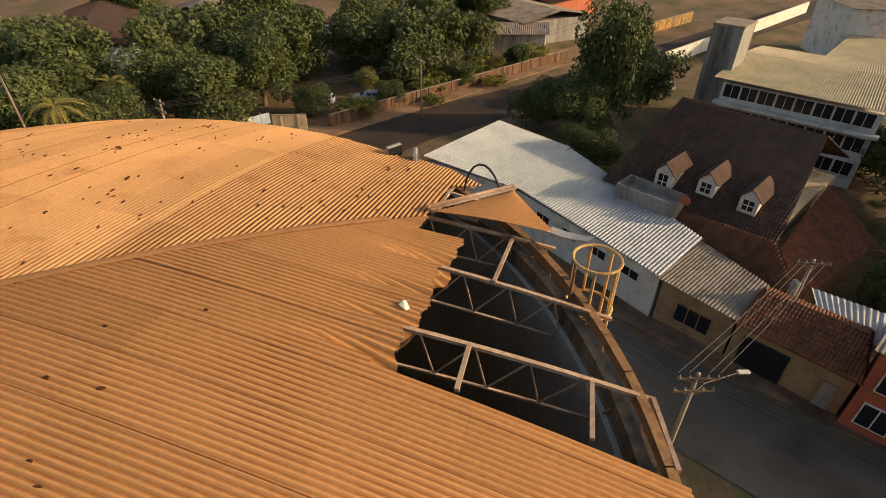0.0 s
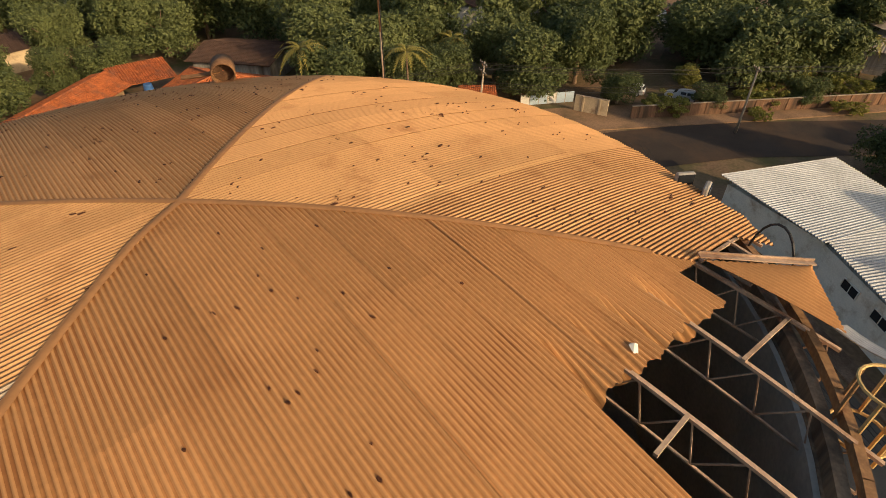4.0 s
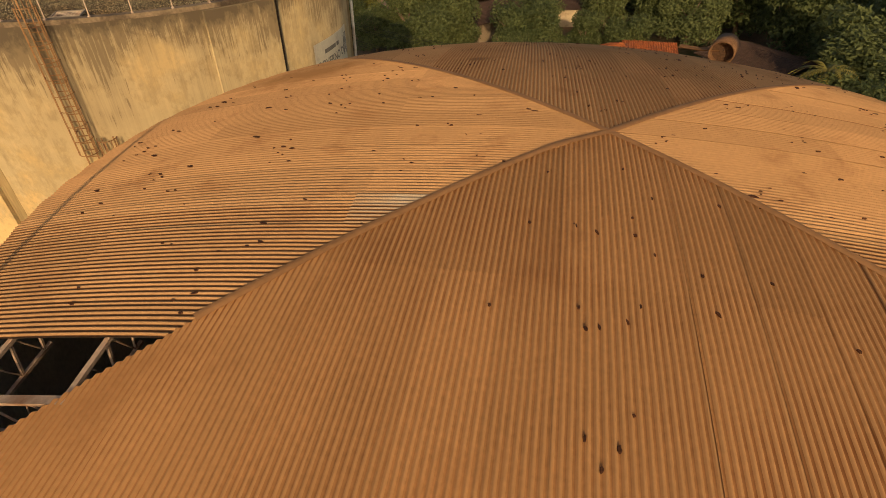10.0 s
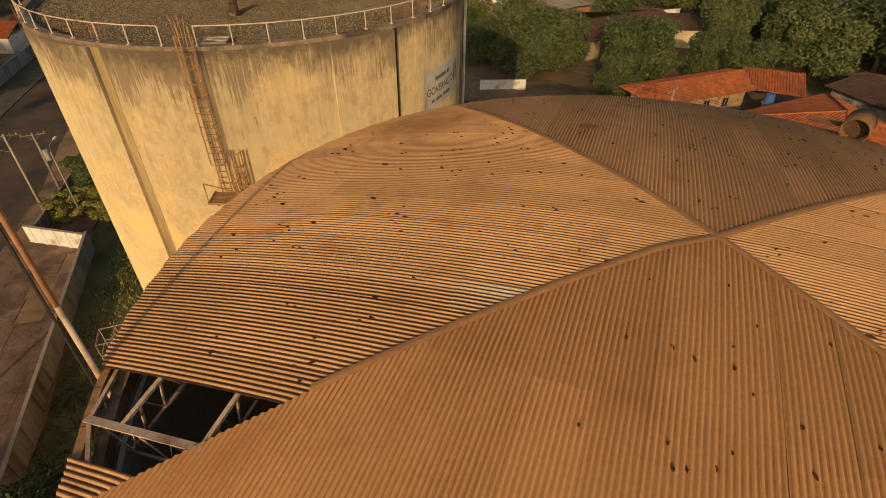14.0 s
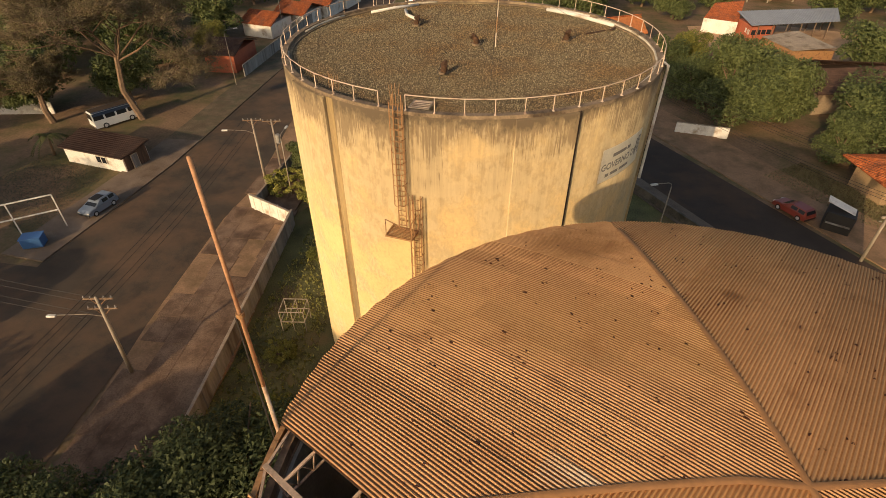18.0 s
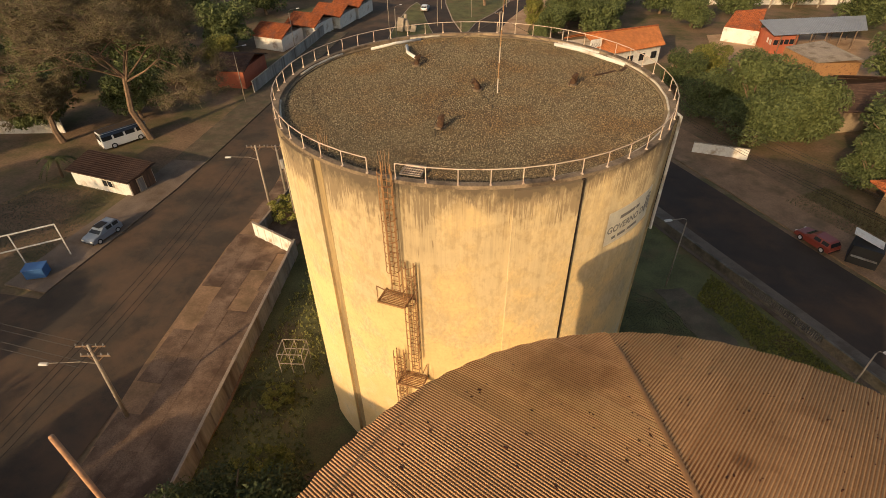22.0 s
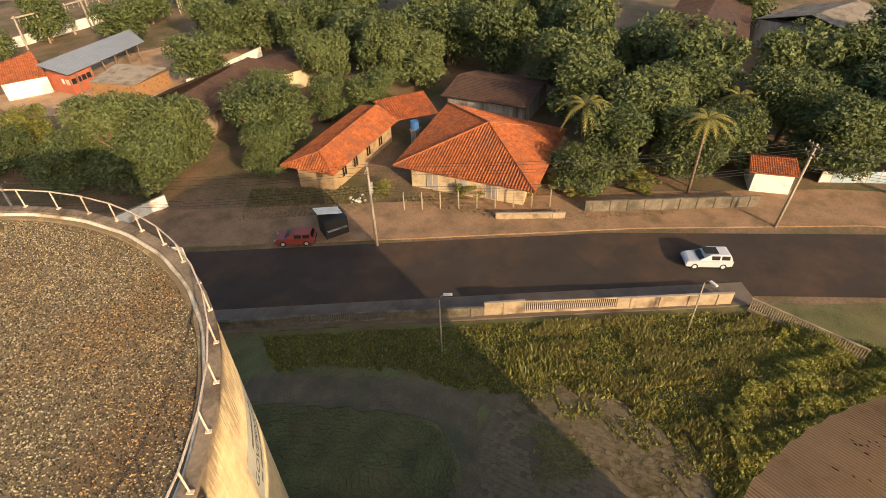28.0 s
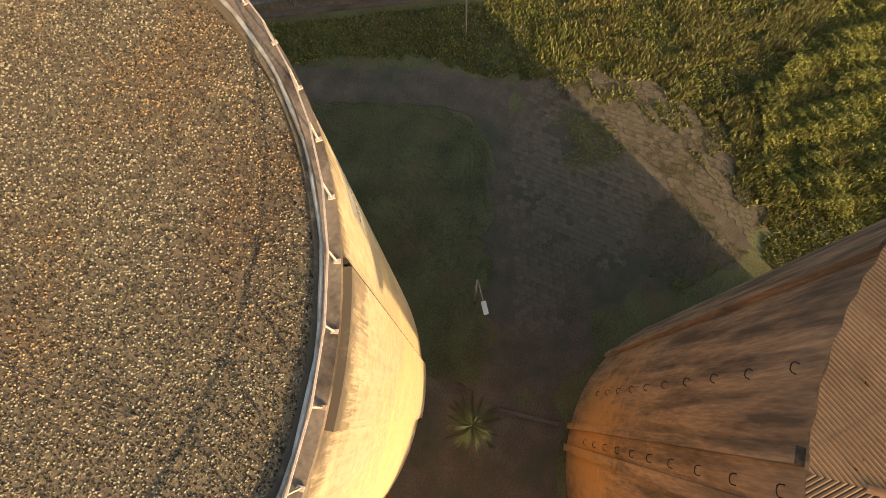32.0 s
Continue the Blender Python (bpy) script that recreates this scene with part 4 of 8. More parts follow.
white_h = house("white_house", [(10.5, 112), (17, 104.5), (28, 112), (26, 120)], 3.6, M["white"], [((16.6, 103.6, 3.6), (28.6, 111.2, 3.6), (27.6, 116, 5.8), (13, 108.5, 5.8)), ((27, 121, 3.8), (9.6, 113, 3.8), (13, 108.5, 5.8), (27.6, 116, 5.8))], M["tile_new"], "white house with an orange tile roof and a signboard", "house", 0.3, 0.05)
for t, lines in ((clay_a, (((45.1, 58.5, 4.5), (60, 60.4, 4.5)), ((43.3, 55.2, 3.0), (45.1, 58.5, 4.5)), ((42.2, 62.4, 3.1), (45.1, 58.5, 4.5)))), (white_h, (((13, 108.5, 5.8), (27.6, 116, 5.8)),)),
                 (clay_b, tuple((q, (58.1, 42.2, 6.0)) for q in ((48.3, 50.2, 3.0), (49.8, 32.8, 3.0), (66.6, 34.8, 3.0), (68.2, 53.4, 3.0))))):
    _c = t.matrix_world.translation
    for a, b in lines:
        a, b = Vector(a) - _c, Vector(b) - _c
        k = int((b - a).length / .42)
        for i in range(k):
            obj("ridge_tile", raw(*tube([a.lerp(b, i / k) + Vector((0, 0, .06)), a.lerp(b, (i + 1.1) / k) + Vector((0, 0, .1))], 0.15, 6, 0.12)), M["tile"], t)
house("guard_hut", [(-54.0, 55.5), (-44.7, 53.5), (-43.7, 57.0), (-53.7, 59.2)], 2.1, M["white"], [((-54.5, 55.2, 2.15), (-44.4, 53.0, 2.15), (-43.2, 57.5, 2.75), (-54.2, 59.8, 2.75))], M["tile_old"], "small white hut with a brown tile roof", "hut", 0.25, 0.05)
house("brown_house", [(49.6, 94.9), (48, 82.5), (69.8, 89.3), (64.5, 95.4)], 3.0, M["wall_dull"], [((47.4, 81.7, 3.4), (70.6, 86, 3.4), (67.4, 92.6, 5), (48.6, 88.4, 5)), ((64.9, 95.9, 3.6), (49.2, 95.4, 3.6), (48.6, 88.4, 5), (67.4, 92.6, 5))], M["tile_old"], "house with a long brown tile roof", "house", 0.3, 0.05)
shed = house("open_shed", [(50.4, 126), (50.8, 119.4), (55.8, 120.8), (55.6, 127.2)], 3.3, M["red_wall"], [((50, 118, 3.9), (69.4, 123.6, 3.9), (72.4, 132, 4.7), (49.6, 126.4, 4.7))], M["blue_sheet"], "open red shed under a blue-grey metal roof", "shed", 0.34, 0.03)
_c = shed.matrix_world.translation
for k in range(6):
    f = (k + .5) / 6
    for a, b, z in (((50.4, 118.6), (69.2, 124.2), 3.9), ((50.2, 125.8), (71.8, 131.4), 4.6)):
        p = Vector((a[0] + (b[0] - a[0]) * f, a[1] + (b[1] - a[1]) * f, 0)) - _c
        part("post", bar(p, p + Vector((0, 0, z)), 0.16), M["bark"], shed)
for k in range(4):
    p = Vector((50.72, 119.8 + 1.5 * k, 2.1)) - _c
    part("window", box(p + Vector((-.03, .5, 0)), (.1, .9, .9), .01), M["white"], shed)
    q = Vector((51.4 + 1.1 * k, 119.5 + .31 * k, 2.2)) - _c
    part("window", box(q, (.8, .12, .9), .01, None), M["glass"], shed)
house("tile_house", [(43.7, 127.8), (49.9, 124.8), (54.5, 136.5), (47.9, 135.9)], 2.8, M["white"], [((43.7, 127.8, 2.9), (49.9, 124.8, 2.9), (54.5, 136.5, 4.2), (47.9, 135.9, 4.2))], M["tile"], "house with an orange tile roof behind the sheds", "house", .35, .05)

# ---- flagpoles at the dome's eave ----
M["rust_paint"] = mat("rust_orange_paint", (0.44, 0.23, 0.115), 0.8, vary=0.25, scale=2, fine=12, dirt=(0.22, 0.09, 0.045), dirt_amount=0.5, dirt_scale=1)
M["old_paint"] = mat("chalky_pole_paint", (0.55, 0.4, 0.27), 0.8, vary=0.2, scale=1.5, fine=10, dirt=(0.3, 0.15, 0.07), dirt_amount=0.6, dirt_scale=0.8)
for x, y in ((-3.2, 6.7), (16.42, 5.7)):
    mast = thing("flagpole", (x, y, 0), "tall steel flagpole beside the domed tank, white below and rust-orange above", "pole", group="flagpoles at the dome")
    obj("shaft", raw(*tube([(0, 0, 0), (0, 0, 12), (0, 0, 24)], 0.062, 8, 0.042)), M["old_paint"], mast, "chalky pale lower shaft", smooth=True)
    obj("shaft", raw(*tube([(0, 0, 24), (0, 0, 27), (0, 0, 29)], 0.042, 8, 0.034)), M["rust_paint"], mast, "rust-orange upper shaft", smooth=True)
    obj("collar", ring(0.05, 0.075, 25.9, 26.0, n=10), M["rust"], mast)
    obj("halyard", raw(*tube([(-.1, -.1, 0), (-.16, -.12, 14), (-.07, -.04, 25.9)], 0.02, 4)), M["cable"], mast)
# ---- the dome: holes, trusses, cages, loose sheets ----
def in_sector(b, u, v):
    b = radians(b)
    return Vector((u * math.cos(b) - v * math.sin(b), u * math.sin(b) + v * math.cos(b), 0))


def hole_mesh(rng):
    n = 9
    pts = [(math.cos(6.283 * i / n) * rng.uniform(.35, 1), math.sin(6.283 * i / n) * rng.uniform(.4, 1.0)) for i in range(n)]
    vs = [(x * .045, y * .024, 0) for x, y in pts] + [(x * .06, y * .034, -.012) for x, y in pts]
    return raw(vs, [tuple(range(n))] + [(i, i + n, (i + 1) % n + n, (i + 1) % n) for i in range(n)])


M["hole"] = mat("punched_rusty_hole", (0.075, 0.024, 0.008), 0.9, vary=0.4, scale=20, fine=40, rand=0.3)
HM = [hole_mesh(rnd) for _ in range(6)]
for h in HM:
    h.materials.append(M["hole"])


def hole(b, u, v, s=1.0):
    p = in_sector(b, u, v)
    p.z = roof_z(p.length) + 0.031
    o = obj("punched_hole", HM[rnd.randrange(6)], None, tank_a)
    o.matrix_local = Matrix.Translation(p) @ Matrix.Rotation(radians(b) + rnd.uniform(-.4, .4), 4, "Z") @ Matrix.Diagonal((s * rnd.uniform(.8, 1.5), s * rnd.uniform(.7, 1.2), 1, 1))


S_HOLES = [(1.44, -.92), (2.62, -.53), (2.72, -.27), (2.35, .18), (2.7, .19), (3.02, .39), (1.87, .47), (1.84, 1.33), (4.09, -1.43), (3.99, -.48), (4.25, -.41), (4.22, -.27), (4.1, .02), (3.86, .17), (3.27, .89), (3.22, 1.64), (3.81, .96), (3.99, 2.28), (5.15, .02), (5.44, -.41), (5.48, -.12), (5.68, -.27), (2.65, -1.1), (1.17, .14)]
for u, v in S_HOLES:
    hole(233.0, u, v, 0.8)
for b, n, tl, th in ((145.0, 120, 44, 40), (55.0, 190, 44, 44), (325.0, 165, 43, 44)):
    k = 0
    while k < n:
        r, a = AR * 0.94 * math.sqrt(rnd.random()), rnd.uniform(-tl, th)
        u, v = r * math.cos(radians(a)), r * math.sin(radians(a))
        if (b == 145.0 and v > 4.4) or (b == 325.0 and v < -4.9):
            continue
        hole(b, u, v, rnd.choice((.5, .65, .8, .8, .95, 1.3)))
        k += 1
        while rnd.random() < .4 and k < n:
            hole(b, u + rnd.uniform(-.25, .25), v + rnd.uniform(-.35, .35), rnd.choice((.45, .6, .8)))
            k += 1


def at_roof(b, u, v, drop):
    p = in_sector(b, u, v)
    p.z = roof_z(p.length) - drop
    return p


def truss(b, u0, v0, u1, v1, depth=0.7, step=0.62):
    t = new("roof_truss")
    t.parent = tank_a
    t["label"] = "pale steel lattice truss under the missing sheets"
    n = int((u1 - u0) / step)
    D = Vector((0, 0, depth))
    for i in range(n):
        A, C_ = [at_roof(b, u0 + (u1 - u0) * k / n, v0 + (v1 - v0) * k / n, 0.07) for k in (i, i + 1)]
        part("top_chord", bar(A, C_, 0.062, 0.05), M["steel"], t)
        part("bottom_chord", bar(A - D, C_ - D, 0.036, 0.03), M["steel"], t)
        part("web", bar(A - D, A.lerp(C_, .75), 0.02), M["steel"], t)
        part("web", bar(A.lerp(C_, .75), C_ - D, 0.02), M["steel"], t)


truss(233.0, 4.6, 4.5, 8.7, 4.87)
truss(233.0, 4.4, 2.9, 9.25, 3.47)
truss(233.0, 5.0, 6.02, 7.7, 6.5)
truss(145.0, 5.9, 5.48, 7.95, 5.48, 0.55)


def purlin(b, u0, v0, u1, v1, drop=0.04):
    part("purlin", bar(at_roof(b, u0, v0, drop), at_roof(b, u1, v1, drop), 0.056, 0.05), M["steel"], tank_a)


def purlin_truss(b, u, v0, v1, depth=0.5, panels=3):
    t = new("roof_truss")
    t.parent = tank_a
    t["label"] = "pale steel lattice purlin under the missing sheets"
    D = Vector((0, 0, depth))
    for i in range(panels):
        A, B = [at_roof(b, u, v0 + (v1 - v0) * k / panels, 0.05) for k in (i, i + 1)]
        part("top_chord", bar(A, B, 0.062, 0.05), M["steel"], t)
        part("bottom_chord", bar(A - D, B - D, 0.05, 0.04), M["steel"], t)
        part("web", bar(A.lerp(B, .08), A.lerp(B, .3) - D, 0.034, 0.03), M["steel"], t)
        part("web", bar(A.lerp(B, .95), A.lerp(B, .3) - D, 0.016), M["steel"], t)


for u in (5.91, 7.33):
    purlin_truss(145, u, 4.3, 5.48)
part("hip_plate", bar(at_roof(145, 5.85, 5.48, .02), at_roof(145, 8.0, 5.48, .02), 0.11, 0.03), M["steel"], tank_a)
for q in ((233, 6.96, 6.35, 6.94, 4.67), (233, 6.94, 3.17, 6.98, 2.4), (233, 8.46, 3.31, 8.5, 2.45), (233, 9.22, 3.47, 9.45, 2.5), (145, 8.25, 4.65, 7.93, 5.49), (145, 7.93, 5.49, 7.37, 6.0),
          (325, 7.3, -6.9, 7.3, -5.6), (325, 6.3, -6.5, 6.3, -5.6), (325, 7.95, -6.1, 7.95, -5.4), (325, 6.0, -5.72, 7.9, -5.72)):
    purlin(*q)
for lo, hi in ((244, 296), (168, 200)):
    for a in range(lo, hi, 4):
        part("eave_beam", bar(polar(O, a, 9.7, 22.5), polar(O, a + 4.1, 9.7, 22.5), 0.12, 0.17), M["rust"], tank_a)

def loose_sheet(a, along, across, L, W, label):
    vs, fs = sheet_patch(a, along, across, L, W, PITCH, WAVE, n=4, sag=0.03)
    t = obj("loose_sheet", raw(vs, fs), M["sheet"], None, smooth=True)
    t.location = AC
    return tagged(t, label, "roof sheet")


def three_cornered(p, q, tip, label, amp=WAVE):
    """A sheet torn to three corners; its waves run from p towards q."""
    p, q, tip = Vector(p), Vector(q), Vector(tip)
    nrm = (q - p).cross(tip - p).normalized()
    if nrm.z < 0:
        nrm = -nrm
    W = (tip - p - (q - p) * ((tip - p).dot(q - p) / (q - p).length_squared)).length
    k, rows, vs, fs = int(W / PITCH * 6), 6, [], []
    for j in range(k + 1):
        f = min(j / k, .985)
        for i in range(rows + 1):
            g = i / rows
            vs.append(p.lerp(tip, f).lerp(q.lerp(tip, f), g) + nrm * (amp * math.cos(2 * math.pi * W * f / PITCH) + .05 * math.sin(math.pi * g)))
    for j in range(k):
        for i in range(rows):
            o = j * (rows + 1) + i
            fs.append((o, o + 1, o + rows + 2, o + rows + 1))
    t = obj("loose_sheet", raw(vs, fs), M["sheet"], None, smooth=True)
    t.location = AC
    return tagged(t, label, "roof sheet")


three_cornered((1.5, -8.1, 23.1), (0.42, -9.95, 22.86), (1.85, -9.85, 22.98), "loose three-cornered corrugated sheet lying across the torn dome edge")
t = part("folded_strip", bm_bar(bar((1.55, -8.05, 23.15), (1.9, -9.9, 23.03), .12, .02), (1.6, -8.05, 23.16), (1.95, -9.9, 23.04), .02, .07), M["steel"], None)
t.location = AC
tagged(t, "pale folded metal strip along the loose sheet", "metal strip")
loose_sheet((0.55, -9.75, 22.9), (-.85, -.75, 0.02), (0.22, -0.35, -0.12), 0.75, 0.38, "bent grey scrap of corrugated sheet hanging on the eave").data.materials[0] = M["white_sheet"]
crumple = raw([(0, 0, 0), (.2, .02, .1), (.28, .16, .02), (.1, .24, .13), (-.06, .12, .04), (.12, .12, .2)], [(0, 1, 5), (1, 2, 5), (2, 3, 5), (3, 4, 5), (4, 0, 5)])
t = obj("crumpled_scrap", crumple, M["white"], None)
t.location = AC + at_roof(233, 6.1, 3.38, -.02)
t.scale = (.55, .55, .55)
tagged(t, "small crumpled white scrap on the torn sheets", "scrap")


rolled = thing("rolled_sheet", AC + Vector((8.1, 4.4, 22.72)), "rusty rolled-up sheet lying open at the dome edge", "sheet roll", turn=32)
obj("roll", ring(0.31, 0.35, -0.35, 0.5, n=24), M["dark_rust"], rolled, smooth=True).matrix_local = Matrix.Translation((0, 0, .36)) @ Matrix.Rotation(radians(88), 4, "Y")
# A dark disc added across the roll in place of the shade inside.
obj("lining", ring(0.02, 0.305, 0.0, 0.04, n=24), M["vent"], rolled, "dark inside").matrix_local = Matrix.Translation((0, 0, .36)) @ Matrix.Rotation(radians(88), 4, "Y")
loose_sheet(polar(O, 36, 9.1, 23.0), (.5, -.75, .05), (.5, .35, -.05), 1.1, .5, "bent weathered sheet scrap beside the rolled sheet").data.materials[0] = M["dark_rust"]


def floodlight(a, r, z, turn, label):
    t = thing("floodlight", AC + polar(O, a, r, z), label, "lamp", turn=turn)
    part("bracket", bm_bar(bar((0, 0, -0.2), (0, 0, 0.12), 0.04), (-0.2, 0, 0.12), (0.2, 0, 0.12), 0.04), M["steel"], t)
    part("housing", box((0, 0.05, 0.3), (0.42, 0.12, 0.32), 0.03), M["grey_wall"], t)
    part("lens", box((0, 0.12, 0.3), (0.36, 0.02, 0.26)), M["glass"], t)


floodlight(300.8, 9.75, 22.4, 110, "small grey floodlight on the dome eave")
floodlight(298.2, 9.95, 22.3, 160, "square grey floodlight tilted on its bracket")


def cage_hoops(t, base, out, side, zs, rad, material, r=0.018, bars=5):
    """Half-round safety hoops round a ladder and the straps that join them."""
    n = 10
    for z in zs:
        pts = [base + side * (rad * math.cos(math.pi * i / n)) + out * (rad * 1.35 * math.sin(math.pi * i / n)) + Vector((0, 0, z)) for i in range(n + 1)]
        obj("hoop", raw(*tube(pts, r, 5)), material, t)
    for i in range(bars):
        a = math.pi * (i + .5) / bars
        p = base + side * (rad * math.cos(a)) + out * (rad * 1.35 * math.sin(a))
        part("strap", bar(p + Vector((0, 0, zs[0])), p + Vector((0, 0, zs[-1])), r * 1.8), material, t)


def caged_ladder(c, a, R, z0, z1, label, cage_from=1.6, material=None, wide=0.42, above=0.9):
    material = material or M["rust"]
    out, side = Vector((math.cos(radians(a)), math.sin(radians(a)), 0)), Vector((-math.sin(radians(a)), math.cos(radians(a)), 0))
    t = thing("caged_ladder", c + out * R + Vector((0, 0, z0)), label, "ladder", group="ladders up the tank")
    H_ = z1 - z0
    b = out * 0.2
    for s in (-1, 1):
        part("rail", bar(b + side * s * wide / 2, b + side * s * wide / 2 + Vector((0, 0, H_ + above)), 0.05), material, t)
    for i in range(int(H_ / 0.3) + 1):
        z = 0.15 + 0.3 * i
        part("rung", bar(b - side * wide / 2 + Vector((0, 0, z)), b + side * wide / 2 + Vector((0, 0, z)), 0.03), material, t)
    for i in range(int(H_ / 2) + 1):
        for s in (-1, 1):
            part("wall_bracket", bar(side * s * wide / 2 + Vector((0, 0, .4 + 2 * i)), b + side * s * wide / 2 + Vector((0, 0, .4 + 2 * i)), 0.04), material, t)
    zs = [cage_from + 0.6 * i for i in range(int((H_ + above - cage_from) / 0.6) + 1)]
    cage_hoops(t, b, out, side, zs, 0.36, material)
    return t


caged_ladder(BC, -102.6, BR, 16.3, 22.7, "rusty caged ladder up to the tank's roof")
caged_ladder(BC, -98.7, BR, 10.2, 17.4, "rusty caged ladder between two wall platforms", above=1.0)
caged_ladder(BC, -103.2, BR, 4.2, 11.2, "rusty caged ladder at the tank's shaded foot", above=.8)
caged_ladder(BC, -98.8, BR, 0.1, 5.2, "lowest rusty caged ladder at the tank's foot", above=.8)


def platform(a, z):
    out, side = Vector((math.cos(radians(a)), math.sin(radians(a)), 0)), Vector((-math.sin(radians(a)), math.cos(radians(a)), 0))
    t = thing("wall_platform", BC + out * BR + Vector((0, 0, z)), "small rusty steel platform bracketed to the tank wall", "platform", group="platforms on the tank")
    for i in range(9):
        q = out * (0.1 + 0.11 * i)
        part("grating_bar", bar(q - side * 0.72, q + side * 0.72, 0.06, 0.03), M["rust"], t)
    for s in (-.72, .72):
        part("edge_beam", bar(side * s, side * s + out * 1.05, 0.07, 0.09), M["rust"], t)
        part("brace", bar(side * s - Vector((0, 0, .75)), side * s + out * 0.95, 0.05), M["rust"], t)
    part("edge_beam", bar(out * 1.05 - side * .75, out * 1.05 + side * .75, 0.07, 0.09), M["rust"], t)
    for p in (side * .72 + out * 1.0, -side * .72 + out * 1.0, side * .72 + out * .1):
        part("guard_post", bar(p, p + Vector((0, 0, 1.0)), 0.04), M["rust"], t)
    part("guard_rail", bar(side * .72 + out * .1 + Vector((0, 0, 1)), side * .72 + out + Vector((0, 0, 1)), 0.035), M["rust"], t)
    part("guard_rail", bar(side * .72 + out + Vector((0, 0, .5)), -side * .72 + out + Vector((0, 0, 1)), 0.035), M["rust"], t)


platform(-102.2, 16.2)
platform(-99.2, 10.1)
platform(-103.2, 4.1)

# ladder and cage at the dome's eave, rungs in its wall
t = thing("ladder_cage", AC + polar(O, 265.8, 9.85, 22.25), "rust-yellow safety cage of a ladder rising past the eave", "ladder")
M["cage"] = mat("yellowed_cage_paint", (0.62, 0.4, 0.15), 0.7, vary=0.2, scale=3, fine=14, dirt=(0.3, 0.13, 0.05), dirt_amount=0.4, dirt_scale=2)
_o, _s = Vector((math.cos(radians(266.3)), math.sin(radians(266.3)), 0)), Vector((-math.sin(radians(266.3)), math.cos(radians(266.3)), 0))
for z, m_ in ((0.0, "cage"), (0.9, "cage")):
    pts = [_o * (.1 + .36 * math.sin(6.283 * i / 20)) + _s * (.37 * math.cos(6.283 * i / 20)) + Vector((0, 0, z)) for i in range(21)]
    obj("hoop", raw(*tube(pts, .024, 6)), M[m_], t)
for i in (1, 4, 6, 9, 12, 15, 18):
    p = _o * (.1 + .36 * math.sin(6.283 * i / 20)) + _s * (.37 * math.cos(6.283 * i / 20))
    part("strap", bar(p - Vector((0, 0, 0.5 if i in (4, 6) else 0)), p + Vector((0, 0, .9)), .05, .02), M["cage" if i < 15 else "rust"], t)
t = thing("ladder_hoop", AC + polar(O, 284, 9.75, 22.4), "thin dark hoop over the torn eave", "ladder")
obj("hoop", raw(*tube([Vector((0.5 * math.cos(math.pi * i / 12), 0.2 * math.cos(math.pi * i / 12), 0.95 * math.sin(math.pi * i / 12))) for i in range(13)], 0.022, 6)), M["cable"], t)
for a, z0, n in ((87.3, 4.5, 10), (102.3, 4.8, 10)):
    t = thing("wall_rungs", AC + polar(O, a, 9.5, z0), "row of dark iron climbing rungs set in the concrete wall", "rung")
    s, o = Vector((-math.sin(radians(a)), math.cos(radians(a)), 0)), Vector((math.cos(radians(a)), math.sin(radians(a)), 0))
    for i in range(n):
        z = Vector((0, 0, i * 1.85))
        obj("rung", raw(*tube([-s * .12 + z, -s * .12 + o * .09 + z, -s * .08 + o * .14 + z, o * .15 + z, s * .08 + o * .14 + z, s * .12 + o * .09 + z, s * .12 + z], 0.014, 5)), M["cable"], t)

# ---- things on the gravel roof ----
def pebbles(n, r, z, seed):
    g = np.random.default_rng(seed)
    rr, aa = r * np.sqrt(g.random(n)), g.random(n) * 2 * np.pi
    c = np.stack([rr * np.cos(aa), rr * np.sin(aa), np.full(n, z)], 1)
    s = g.uniform(0.012, 0.036, n)
    base = np.array([[1, 0, -.3], [0, 1, -.3], [-1, 0, -.3], [0, -1, -.3], [.2, .1, .75]])
    th = g.random(n) * 6.28
    rot = np.stack([np.stack([np.cos(th), -np.sin(th)], 1), np.stack([np.sin(th), np.cos(th)], 1)], 1)
    v = np.repeat(base[None], n, 0) * g.uniform(.6, 1.3, (n, 5, 1))
    v[:, :, :2] = np.einsum("nij,nkj->nki", rot, v[:, :, :2])
    v = v * s[:, None, None] + c[:, None]
    f = np.array([[0, 1, 4], [1, 2, 4], [2, 3, 4], [3, 0, 4]])
    f = (f[None] + 5 * np.arange(n)[:, None, None]).reshape(-1, 3)
    return raw(v.reshape(-1, 3).tolist(), f.tolist())


